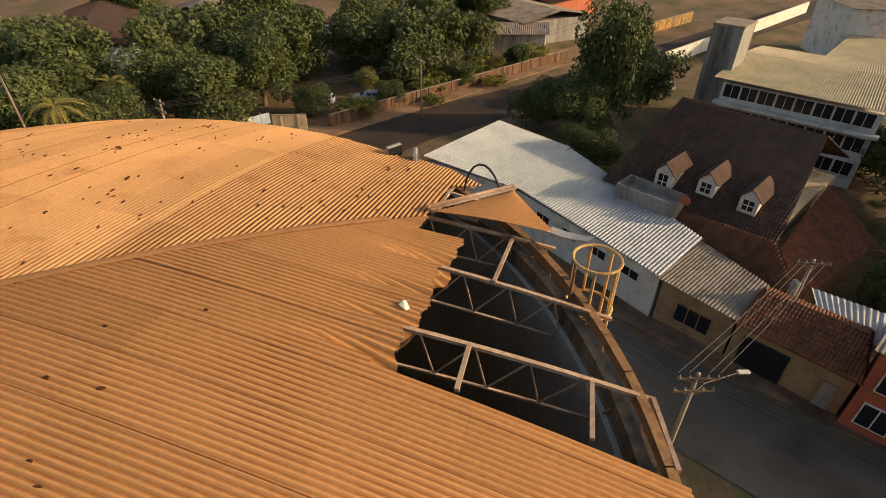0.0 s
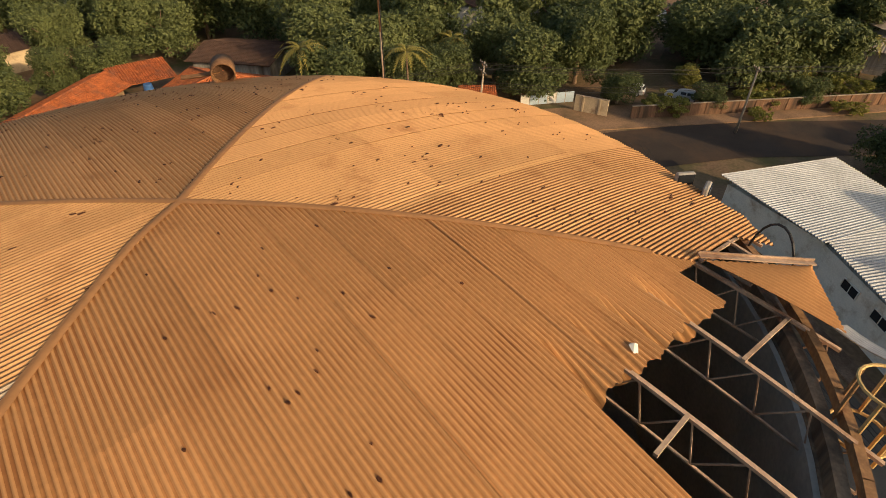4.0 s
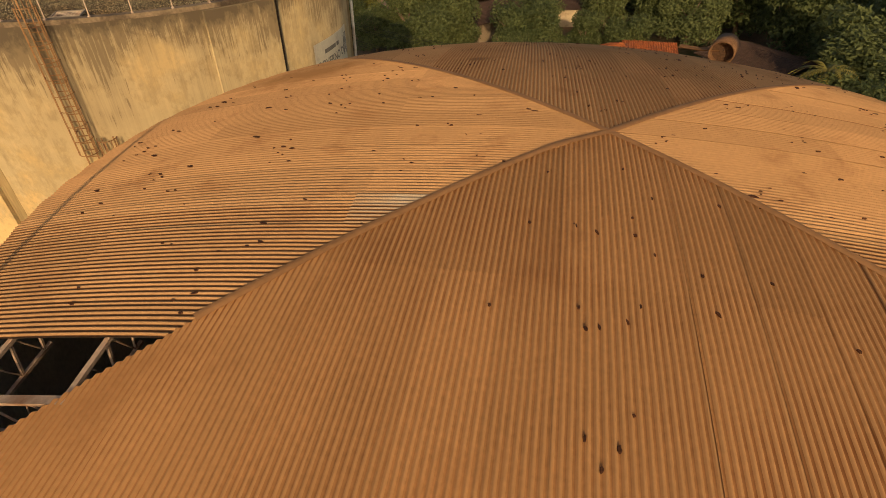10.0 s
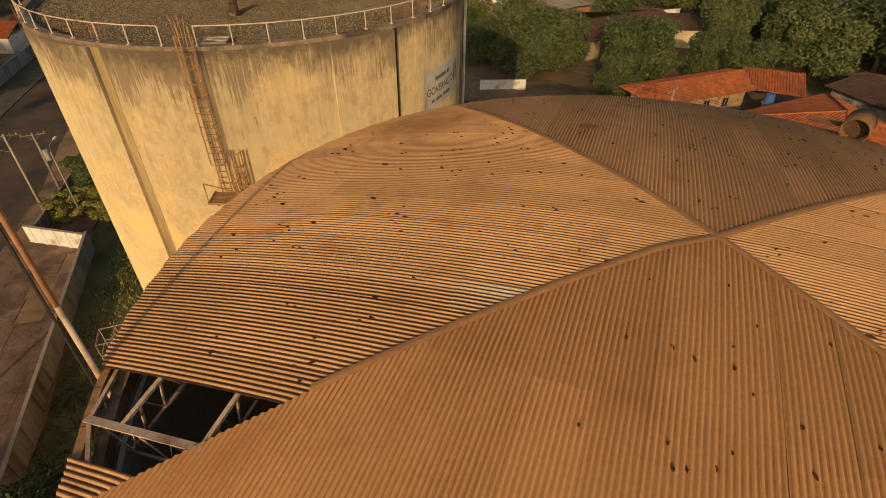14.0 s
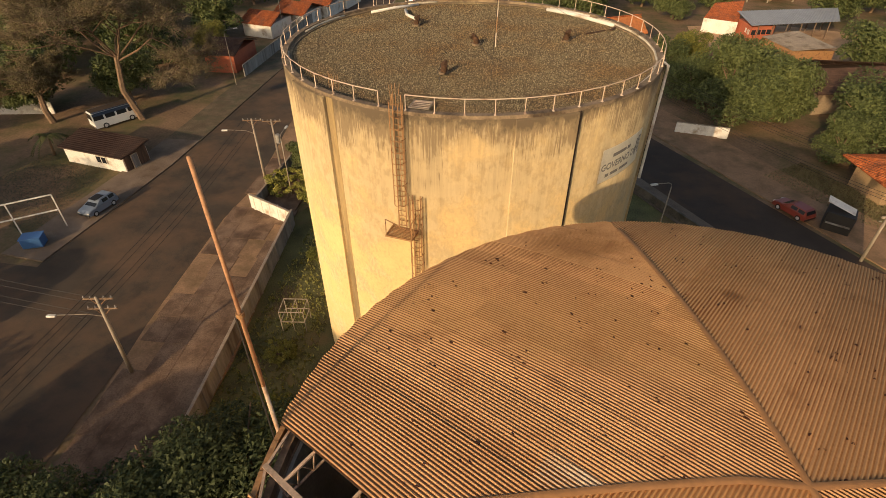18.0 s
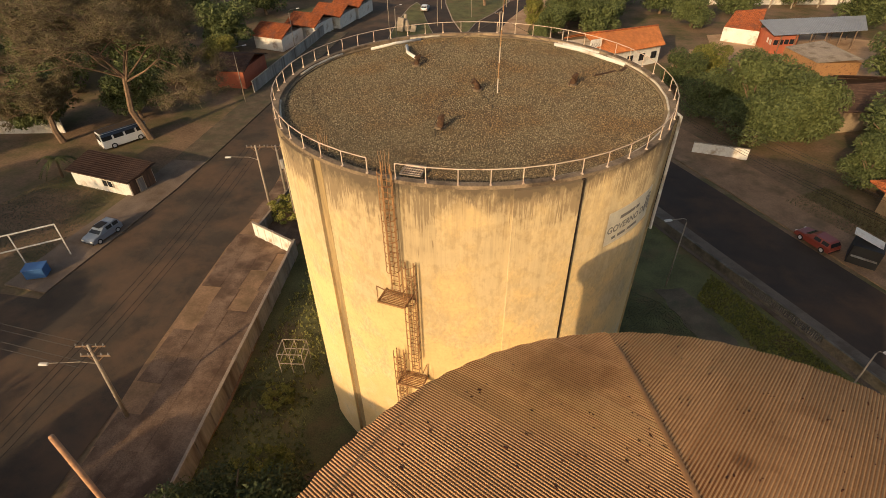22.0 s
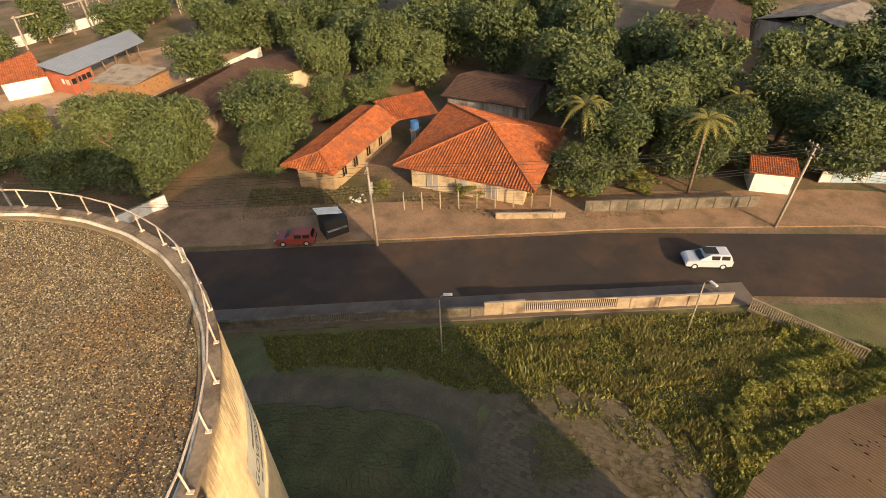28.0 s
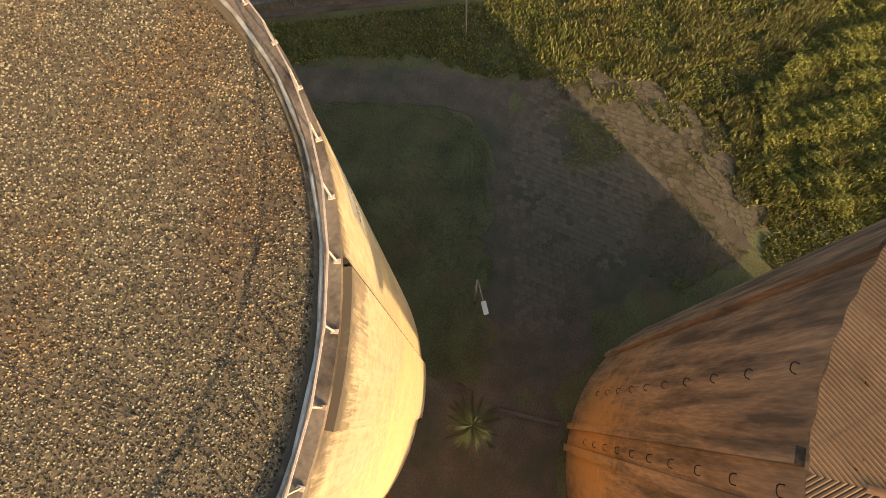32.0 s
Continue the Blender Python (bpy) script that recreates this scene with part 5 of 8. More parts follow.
def pebble_mat():
    m = bpy.data.materials.new("loose_pebbles")
    m.use_nodes = True
    n, l = m.node_tree.nodes, m.node_tree.links
    g = n.new("ShaderNodeNewGeometry")
    r = n.new("ShaderNodeValToRGB")
    r.color_ramp.elements[0].color, r.color_ramp.elements[1].color = (0.03, 0.023, 0.012, 1), (0.46, 0.37, 0.21, 1)
    for at, colr in ((0.35, (0.06, 0.044, 0.022, 1)), (0.6, (0.16, 0.118, 0.06, 1)), (0.78, (0.4, 0.31, 0.165, 1))):
        e = r.color_ramp.elements.new(at)
        e.color = colr
    l.new(g.outputs["Random Per Island"], r.inputs[0])
    co, no = n.new("ShaderNodeTexCoord"), n.new("ShaderNodeTexNoise")
    no.inputs["Scale"].default_value, no.inputs["Detail"].default_value = 0.35, 6
    l.new(co.outputs["Object"], no.inputs[0])
    f = n.new("ShaderNodeMapRange")
    f.inputs[1].default_value, f.inputs[2].default_value, f.inputs[4].default_value = 0.46, 0.64, 0.85
    l.new(no.outputs[0], f.inputs[0])
    mx = n.new("ShaderNodeMix")
    mx.data_type, mx.blend_type = "RGBA", "MULTIPLY"
    l.new(f.outputs[0], mx.inputs["Factor"])
    l.new(r.outputs[0], mx.inputs["A"])
    mx.inputs["B"].default_value = (0.95, 0.7, 0.45, 1)
    l.new(mx.outputs["Result"], n["Principled BSDF"].inputs["Base Color"])
    n["Principled BSDF"].inputs["Roughness"].default_value = 0.9
    return m


M["pebble"] = pebble_mat()
gv = obj("loose_gravel", pebbles(140000, 10.85, BZ - 0.07, 3), M["pebble"], tank_b)
tagged(gv, kind="stuff")
M["old_pipe"] = mat("dusty_white_pipe", (0.58, 0.5, 0.38), 0.8, vary=0.2, scale=1.5, fine=9, dirt=(0.26, 0.18, 0.1), dirt_amount=0.6, dirt_scale=0.9)
for a0, k in ((-96, 46), (46, 6), (108, 5), (150, 9), (196, 6)):
    obj("rim_pipe", raw(*tube([polar(O, a0 + 3 * i, 11.09 + .02 * math.sin(i * 1.7 + a0), BZ + 0.06) for i in range(k)], 0.07, 7)), M["old_pipe"], tank_b, "whitish pipe lying inside the rim", smooth=True)


def roof_vent(x, y, lean, label):
    t = thing("roof_vent", (x, y, BZ - 0.1), label, "vent", group="vents on the gravel roof")
    obj("vent_pipe", raw(*tube([(0, 0, 0), (lean * .2, 0, .3), (lean, .05, .5)], 0.21, 9, 0.17)), M["vent"], t, "crumbling rusty pipe", smooth=True)
    obj("collar", ring(0.15, 0.28, 0.0, 0.14, n=12), M["rim_concrete"], t)
    obj("cap", raw(*tube([(lean - .05, 0, .44), (lean * 1.3, .1, .58), (lean * 1.9 + .05, .2, .66)], 0.24, 6, 0.07)), M["vent"], t, "torn rusty cowl")
    for _ in range(4):
        a = rnd.uniform(0, 6.28)
        obj("flake", raw(*tube([(math.cos(a) * .2, math.sin(a) * .2, .06), (math.cos(a) * rnd.uniform(.3, .55), math.sin(a) * rnd.uniform(.3, .55), rnd.uniform(.05, .3))], .06, 4, .03)), M["vent"], t, "fallen rusty flake")


for x, y, le in ((-2.2, 29.1, .05), (-0.75, 34.5, -.15), (-5.2, 38.5, .1), (4.85, 36.0, .12)):
    roof_vent(x, y, le, "short crumbling vent pipe standing in the gravel")


def lying_pipe(pts, r, label):
    t = obj("loose_pipe", raw(*tube(pts, r, 8)), M["white"], None, smooth=True)
    tagged(t, label, "pipe")


lying_pipe([(-9.0, 41.4, BZ + .02), (-7.6, 42.9, BZ + .02), (-5.9, 44.1, BZ + .02)], 0.1, "broken white pipe length lying along the rim")
lying_pipe([(4.0, 43.8, BZ + .02), (5.8, 42.6, BZ + .02), (8.4, 39.8, BZ + .02)], 0.13, "broken white pipe length lying on the gravel")
lying_pipe([(4.6, 43.9, BZ + .02), (7.0, 42.1, BZ + .02)], 0.09, "thin white pipe length lying on the gravel")
lying_pipe([(-6.6, 42.3, BZ + .05), (-6.2, 40.6, BZ + .12), (-5.2, 38.9, BZ + .25)], 0.11, "bent white pipe piece leaning on a vent")
t = thing("roof_mast", (0.44, 34.2, BZ - 0.1), "thin rusty and white guyed mast on the tank roof", "mast")
for k in range(6):
    obj("shaft", raw(*tube([(.012 * k * k * .3, 0, .9 * k), (.012 * (k + 1) ** 2 * .3, 0, .9 * (k + 1))], 0.034 - .002 * k, 7)), M["rust" if k % 2 else "old_pipe"], t, "rusty red shaft length" if k % 2 else "chalky white shaft length")
obj("tip", raw(*tube([(.13, 0, 5.4), (.13, 0, 5.52)], 0.034, 7)), M["white"], t, "white tip")
for a in (30, 150, 270):
    part("guy_wire", bar((0, 0, 4.2), (7.5 * math.cos(radians(a)), 7.5 * math.sin(radians(a)), 0.1), 0.016), M["cable"], t)
    part("anchor", box((7.5 * math.cos(radians(a)), 7.5 * math.sin(radians(a)), 0.06), (.08, .08, .1), .01), M["rim_concrete"], t)
for k, (x, y, turn, L) in enumerate(((7.0, 38.2, 40, 1.9), (8.3, 39.2, 62, 1.3), (8.9, 40.2, 15, .6))):
    t = thing("plank", (x, y, BZ - .04), "rotten brown plank lying on the gravel", "plank", group="planks on the tank roof", turn=turn)
    part("board", box((0, 0, 0), (L, .16 + .05 * k, .05), .012, Matrix.Rotation(.03, 4, "Y")), M["vent"], t)
# Shadows of the wires, laid on the gravel as thin black strands.
for a, b in (((-.39, 33.58), (.84, 31.23)), ((-2.0, 33.0), (-2.76, 32.27)), ((-2.63, 30.63), (-2.34, 27.84))):
    a, b = Vector((*a, BZ - .02)), Vector((*b, BZ - .02))
    t = thing("loose_cable", a, "thin black cable lying loose on the gravel", "cable", group="cables on the tank roof")
    obj("strand", raw(*tube([(b - a) * f + Vector((.09 * math.sin(9 * f), .07 * math.sin(7 * f + 1), .015)) for f in (0, .2, .4, .6, .8, 1)], .014, 5)), M["cable"], t)
t = thing("hatch_grate", BC + polar(O, -98.8, 10.35, BZ - 0.02), "light steel grating over the roof hatch", "grate", turn=-98.8)
for i in range(9):
    part("slat", bar((-.42, -.44 + .11 * i, .1), (.42, -.44 + .11 * i, .1), .028, .03), M["rail"], t)
for i in range(4):
    part("cross_bar", bar((-.3 + .2 * i, -.46, .125), (-.3 + .2 * i, .46, .125), .028, .02), M["rail"], t)
for s in (-.45, .45):
    part("frame_bar", bar((s, -.5, .12), (s, .5, .12), .06, .05), M["kerb"], t)
    part("frame_bar", bar((-.42, s * 1.04, .12), (.42, s * 1.04, .12), .05, .05), M["kerb"], t)
t = thing("starter_bars", BC + polar(O, -129, 10.6, BZ - 0.05), "bent reinforcement rods sticking out of the rim", "rods")
for i in range(5):
    obj("rod", raw(*tube([(.15 * i, -.1 * i, 0), (.15 * i + .03, -.1 * i, .45), (.15 * i + rnd.uniform(-.15, .15), -.1 * i, .8)], .015, 5)), M["rust"], t)
t = thing("starter_bars", BC + polar(O, -105.5, 11.1, BZ + 0.1), "bent reinforcement rods beside the ladder gap", "rods")
for i in range(4):
    obj("rod", raw(*tube([(.12 * i, 0, 0), (.12 * i, .05, .5), (.12 * i + rnd.uniform(-.1, .1), .1, 1.1)], .015, 5)), M["rust"], t)
obj("downpipe", raw(*tube([polar(O, -12, BR + .3, 15.2), polar(O, -12, BR + .3, BZ - .1), polar(O, -12, BR - .05, BZ + .1)], .09, 8)), M["white"], tank_b, "white downpipe")
M["wet_plaster"] = mat("run_off_plaster", (0.36, 0.25, 0.115), 0.9, vary=0.25, scale=0.8, fine=9, bump=0.15, dirt=(0.2, 0.14, 0.07), dirt_amount=0.6, dirt_scale=1.2, streak=True)
obj("stained_strip", ring(BR - .02, BR + .014, 0, BZ - .03, -124.6, -122.2, 4), M["wet_plaster"], tank_b, "brown run-off strip beside the raised plaster")
M["dark_brown"] = mat("dark_brown_coat", (0.055, 0.036, 0.022), 0.85, vary=0.3, scale=2, fine=12)
obj("drain_stain_strip", raw(*tube([polar(O, -59.2, BR + .06, 0), polar(O, -59.2, BR + .06, BZ)], .07, 6)), M["dark_brown"], tank_b, "dark brown cable duct beside the raised strip")

# the painted notice on the wall
M["notice"] = mat("faded_white_notice", (0.74, 0.65, 0.47), 0.8, vary=0.08, scale=1, fine=8, dirt=(0.5, 0.4, 0.27), dirt_amount=0.3, dirt_scale=0.8)
M["ink"] = mat("faded_dark_lettering", (0.22, 0.19, 0.15), 0.8, vary=0.3, scale=3, fine=20)
notice = thing("wall_notice", BC + polar(O, -40.5, BR, 18.8), "faded white painted notice with dark lettering on the tank wall", "sign")


def on_wall(me, a0, z0, off, R=BR):
    """Wraps a flat mesh (x along the wall, y up) round the tank."""
    inv = notice.matrix_world.translation
    for v in me.vertices:
        a = radians(a0) + v.co.x / R
        v.co = Vector((BC.x + (R + off) * math.cos(a), BC.y + (R + off) * math.sin(a), z0 + v.co.y)) - inv


def flat_grid(w, h, n=12):
    vs = [(w * i / n, y, 0) for i in range(n + 1) for y in (0, h)]
    return raw(vs, [(2 * i, 2 * i + 2, 2 * i + 3, 2 * i + 1) for i in range(n)])


me = flat_grid(4.15, 2.0, 18)
on_wall(me, -48.6, 18.0, 0.006)
obj("panel", me, M["notice"], notice)
cu = bpy.data.curves.new("notice_text", "FONT")
cu.body, cu.size, cu.offset = "GOVERNO DE", 0.55, 0.012
tx = new("notice_text", cu)
dg = bpy.context.evaluated_depsgraph_get()
me = bpy.data.meshes.new_from_object(tx.evaluated_get(dg))
bpy.data.objects.remove(tx)
on_wall(me, -48.1, 18.7, 0.012)
obj("lettering", me, M["ink"], notice)
for x, y, w, h in ((.9, 1.4, 1.3, .2), (2.3, 1.4, .35, .2), (.5, .3, .3, .18), (.95, .3, .7, .18), (1.8, .3, .95, .18), (3.45, .6, .14, 1.0), (3.68, .8, .14, .9), (3.9, .6, .12, 1.1)):
    me = flat_grid(w, h, 3)
    on_wall(me, -48.4 + math.degrees(x / BR), 17.95 + y, 0.011)
    obj("text_bar", me, M["ink"], notice)
# ---- street furniture ----
def street_lamp(x, y, h, turn, label="slender grey street lamp with a curved arm", arm=1.6):
    t = thing("street_lamp", (x, y, 0), label, "street lamp", group="street lamps", turn=turn)
    obj("pole", raw(*tube([(0, 0, 0), (0, 0, h * .5), (0, 0, h - .5)], .075, 8, .05)), M["pole"], t, smooth=True)
    obj("arm", raw(*tube([(0, 0, h - .5), (.1, 0, h - .15), (.4, 0, h), (arm, 0, h + .05)], .035, 6)), M["pole"], t, smooth=True)
    part("head", box((arm + .3, 0, h + .03), (.7, .26, .14), .04), M["white"], t, "pale lamp head")
    return t


def utility_pole(x, y, h, turn, label, arms=1, lamp=False, transformer=False, lean=0.0):
    t = thing("utility_pole", (x, y, 0), label, "utility pole", group="utility poles", turn=turn)
    t.rotation_euler.x += radians(lean)
    obj("shaft", raw(*tube([(0, 0, -.2), (0, 0, h)], .17, 8, .1)), M["pole"], t, smooth=True)
    for k in range(arms):
        z = h - .25 - .9 * k
        arm = part("crossarm", box((0, .12, z), (2.1, .1, .12), .01), M["bark"], t, "weathered wooden crossarm")
        for s in (-.95, -.45, .45, .95):
            part("insulator", bm_bar(bar((s, .12, z + .06), (s, .12, z + .26), .09, .05, 8), (s, .12, z + .1), (s, .12, z + .13), .15, .15, 8), M["grey_wall"], arm)
        part("strut", bar((-.6, .12, z), (0, 0, z - .55), .03), M["rust"], t)
        part("strut", bar((.6, .12, z), (0, 0, z - .55), .03), M["rust"], t)
    if lamp:
        obj("lamp_arm", raw(*tube([(0, 0, h - 1.8), (-.8, -.4, h - 1.2), (-2.6, -.8, h - .9)], .03, 6)), M["pole"], t)
        part("lamp_head", box((-2.9, -.86, h - .92), (.65, .26, .14), .04), M["white"], t, "white lamp head")
    if transformer:
        part("transformer", bm_bar(bar((.38, 0, h - 2.9), (.38, 0, h - 1.9), .55, .55, 12), (.38, 0, h - 1.9), (.38, 0, h - 1.82), .6, .4, 12), M["grey_wall"], t, "grey drum transformer")
    return t


street_lamp(17.2, 44.6, 8.0, 200)
street_lamp(27.6, 32.3, 6.3, -60, arm=.35)
street_lamp(39.1, 15.0, 5.8, 232, arm=.45)
street_lamp(9.46, 23.27, 6.5, 218, "slender lamp post with a long arm between the tanks", arm=1.3)
street_lamp(-22.6, 51.0, 7.5, 90)
utility_pole(-25.9, 24.1, 7.6, 8, "concrete utility pole with wires and a lamp arm on the pavement", 2, lamp=True, lean=-3)
utility_pole(-26.4, 52.8, 8.4, 10, "concrete utility pole beside the pavement", 1, lamp=True)
utility_pole(-25.2, 55.0, 7.4, 10, "concrete utility pole with a transformer", 1, transformer=True)
utility_pole(37.4, 45.4, 9.2, 30, "thick concrete utility pole at the road's edge", 1, transformer=True)
utility_pole(59.0, 9.2, 9.6, 30, "leaning concrete utility pole on the verge", 2, lean=4)
utility_pole(68.4, -22.2, 8.2, 10, "tall concrete utility pole on the far verge", 1)
utility_pole(12.5, -17.5, 8.2, 70, "utility pole with insulators and a lamp over the street", 2, lamp=True)
utility_pole(17.8, -32.0, 7.6, 60, "old pole with a transformer behind the shops", 1, transformer=True)
utility_pole(8.5, 100, 8.6, 40, "concrete utility pole at the junction", 1)
utility_pole(20, 76, 8.6, 30, "concrete utility pole along the road", 1)
utility_pole(-3, 112, 8.6, 40, "concrete utility pole at the junction", 1)
for x, y in ((-29, 128), (-20, 150), (-4, 150), (-44, 108), (-44, 84)):
    street_lamp(x, y, 9.0, 40, "distant street lamp on the avenue")


def cable(a, b, sag, label="black overhead cable strung between poles", r=0.018):
    a, b = Vector(a), Vector(b)
    pts = [a.lerp(b, i / 12) - Vector((0, 0, sag * 4 * (i / 12) * (1 - i / 12))) for i in range(13)]
    tagged(obj("cable", raw(*tube(pts, r, 4)), M["cable"]), label, "cable", group="overhead cables")


for dx in (-.95, -.45, .45, .95):
    cable((-25.9 + dx, 24.2, 7.5), (-26.4 + dx, 52.9, 8.3), .5)
    cable((-25.9 + dx, 24.2, 7.5), (-28 + dx, -10, 8.6), .6)
    cable((-25.9 + .2 * dx, 24.2 + dx, 6.7), (-62, 29 + dx, 8.0), .6)
    cable((37.4 + dx, 45.4 + dx * .5, 9.0), (59.6 + dx, 9.4 + dx * .5, 9.0), .7)
    cable((37.4 + dx, 45.4 + dx * .5, 9.0), (20 + dx, 76 + dx * .5, 8.5), .6)
    cable((59.6 + dx, 9.4, 9.0), (68.4 + dx, -22.2, 8.0), .6)
    cable((68.4 + dx, -22.2, 8.0), (80 + dx, -56, 8.3), .6)
    cable((12.5 + dx * .4, -17.5 + dx, 8.2), (17.8 + dx * .3, -32 + dx, 7.4), .25)
    cable((12.5 + dx * .4, -17.5 + dx, 8.2), (-12 + dx * .4, -34 + dx, 8.4), .5)
    cable((12.5 + dx * .4, -17.5 + dx * .6, 7.3), (46 + dx * .4, -7 + dx, 7.6), .6)
for k in range(3):
    cable((59.6, 9.4, 7.2 - .3 * k), (37.4, 45.4, 7.2 - .3 * k), .9)
    cable((59.6, 9.4, 7.2 - .3 * k), (68.4, -22.2, 6.6 - .3 * k), .8)
    cable((37.4, 45.4, 7.2 - .3 * k), (20, 76, 6.8 - .3 * k), .8)


# ---- walls and fences ----
M["pale_blue"] = mat("pale_blue_sheet", (0.42, 0.5, 0.55), 0.6, vary=0.12, scale=1, fine=8, bump=0.05)
def slat_fence(p, q, h, n, label, gap=0.5, thick=0.07, plinth=0.35, material=None):
    material = material or M["wall_dull"]
    a, b = Vector((*p, 0)), Vector((*q, 0))
    d = b - a
    t = thing("slat_fence", a, label, "fence", turn=math.degrees(math.atan2(d.y, d.x)))
    L = d.length
    part("plinth", box((L / 2, 0, plinth / 2 - .1), (L, .2, plinth + .2), .02), material, t, "low concrete plinth")
    part("rail", box((L / 2, 0, h - .08), (L, .14, .12), .01), material, t)
    step = L / n
    bm = box((0, 0, (h + plinth) / 2 - .05), (step * gap, thick, h - plinth - .05), .01)
    me = bpy.data.meshes.new("slat")
    bm.to_mesh(me)
    bm.free()
    for i in range(n):
        obj("slat", me, material, t).location = (step * (i + .5), 0, 0)


# Darker than the sunlit stretches: the shade is put into this wall colour.
M["lot_wall"] = mat("shade_darkened_lot_wall", (0.17, 0.135, 0.095), 0.92, vary=0.35, scale=0.8, fine=8, bump=0.3, dirt=(0.08, 0.068, 0.045), dirt_amount=0.7, dirt_scale=0.6)
M["brown_wall"] = mat("stained_brown_render", (0.2, 0.108, 0.06), 0.9, vary=0.4, scale=1.2, fine=7, dirt=(0.07, 0.045, 0.03), dirt_amount=0.8, dirt_scale=0.8, streak=True)


def garden_wall(p, q, h, material, label, pillars=0, th=.18):
    a, b = Vector((*p, 0)), Vector((*q, 0))
    d = b - a
    t = thing("boundary_wall", a, label, "wall", turn=math.degrees(math.atan2(d.y, d.x)))
    L = d.length
    part("panel", box((L / 2, 0, h / 2 - .15), (L, th, h + .3), .02), material, t)
    part("coping", box((L / 2, 0, h + .03), (L + .05, th + .08, .08), .02), material if material is M["lot_wall"] else M["kerb"], t)
    for i in range(pillars):
        part("pillar", box((L * (i + .5) / pillars, 0, h / 2 - .1), (.26, th + .14, h + .3), .02), material, t)


garden_wall((33.0, 31.0), (34.9, 28.0), 1.5, M["wall_dull"], "stretch of sunlit rendered lot wall", 1)
slat_fence((34.9, 28.0), (39.0, 21.0), 1.45, 46, "concrete baluster fence in the lot wall")
garden_wall((39.0, 21.0), (44.2, 12.2), 1.3, M["wall_dull"], "patched rendered lot wall beside the road", 4)
slat_fence((44.0, 10.8), (41.6, 2.5), 1.5, 46, "concrete baluster fence running into the lot")
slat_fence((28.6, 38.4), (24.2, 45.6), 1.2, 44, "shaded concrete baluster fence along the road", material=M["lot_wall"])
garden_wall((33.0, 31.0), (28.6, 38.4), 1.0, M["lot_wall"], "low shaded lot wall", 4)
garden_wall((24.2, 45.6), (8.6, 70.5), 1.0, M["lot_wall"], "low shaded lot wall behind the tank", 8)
garden_wall((-20.2, 45.0), (-17.6, 6.0), 1.9, M["grey_wall"], "grey precast slab fence along the pavement", 16)
garden_wall((-26.0, 47.6), (-20.4, 44.8), 1.8, M["white"], "white rendered wall across the pavement", 5)
garden_wall((-25.4, 47.8), (-24.8, 60), 1.4, M["grey_wall"], "low grey wall beside the poles", 5)
garden_wall((62.4, 11.2), (53.0, 28.0), 1.4, M["lot_wall"], "weathered block wall under the trees", 10)
garden_wall((50.8, 29.5), (47.3, 36.3), .8, M["wall_dull"], "low broken wall along the verge", 3)
garden_wall((70.0, -9.5), (87.2, -57.5), 1.7, M["brown_wall"], "long stained brown block wall across the road", 22)
garden_wall((71.3, -2.2), (70, -6.5), 2.2, M["cream"], "peeling rendered wall beside the gate", 2)
garden_wall((47.3, 160.5), (92.8, 164.3), 2.2, M["white"], "long white boundary wall beyond the sheds", 0)
for k in range(9):
    g = thing("gantry", (66 + 9 * k + 3 * (k % 2), 158 + 4 * (k % 3) - 2 * k, 0), "grey steel switchyard gantry behind the sheds", "gantry", group="switchyard gantries", turn=12 * k)
    for s in (-2.6, 2.6):
        part("column", bar((s, 0, -.1), (s * .9, 0, 7), .3), M["pole"], g)
    part("beam", bar((-2.9, 0, 6.6), (2.9, 0, 6.6), .3), M["pole"], g)
    for s in (-1.6, 0, 1.6):
        part("insulator", bar((s, 0, 5.4), (s, 0, 6.5), .16, .1, 8), M["grey_wall"], g)
garden_wall((61.2, 102.5), (81.4, 104.3), 1.8, M["white"], "long white garden wall among the trees", 6)
garden_wall((26.0, 73.8), (32.8, 72.4), 1.5, M["white"], "white garden wall in the tank's shade", 4)
garden_wall((-90, 66), (-66.5, 69.5), 2.0, M["white"], "white wall behind the sparse tree", 6)
garden_wall((-43.4, 124), (-44.2, 88), 2.1, M["grey_wall"], "graffiti-grey wall along the road", 8)
for i in range(9):
    p = thing("fence_post", (44.4 + i * .98, 46.4 - i * 1.83, 0), "thin concrete fence post on the verge", "post", group="fence posts on the verge")
    part("post", bm_bar(bar((0, 0, -.2), (0, 0, 2.0), .11), (0, 0, 2.0), (.2, .1, 2.3), .09), M["pole"], p)
    for z in (.5, 1.0, 1.5, 1.95):
        if i < 8:
            part("wire", bar((0, 0, z), (.98, -1.83, z), .015), M["rust"], p)
fence = thing("sheet_fence", (71.4, 5.1, 0), "pale blue and white sheet fence beside the tiled hut", "fence", turn=-66.6)
for i in range(6):
    part("panel", box((.65 + 1.3 * i, 0, .75), (1.26, .06, 1.5), .01), M["pale_blue"] if i % 3 else M["white"], fence)
    part("post", bar((1.3 * i, 0, -.1), (1.3 * i, 0, 1.8), .09), M["pole"], fence)

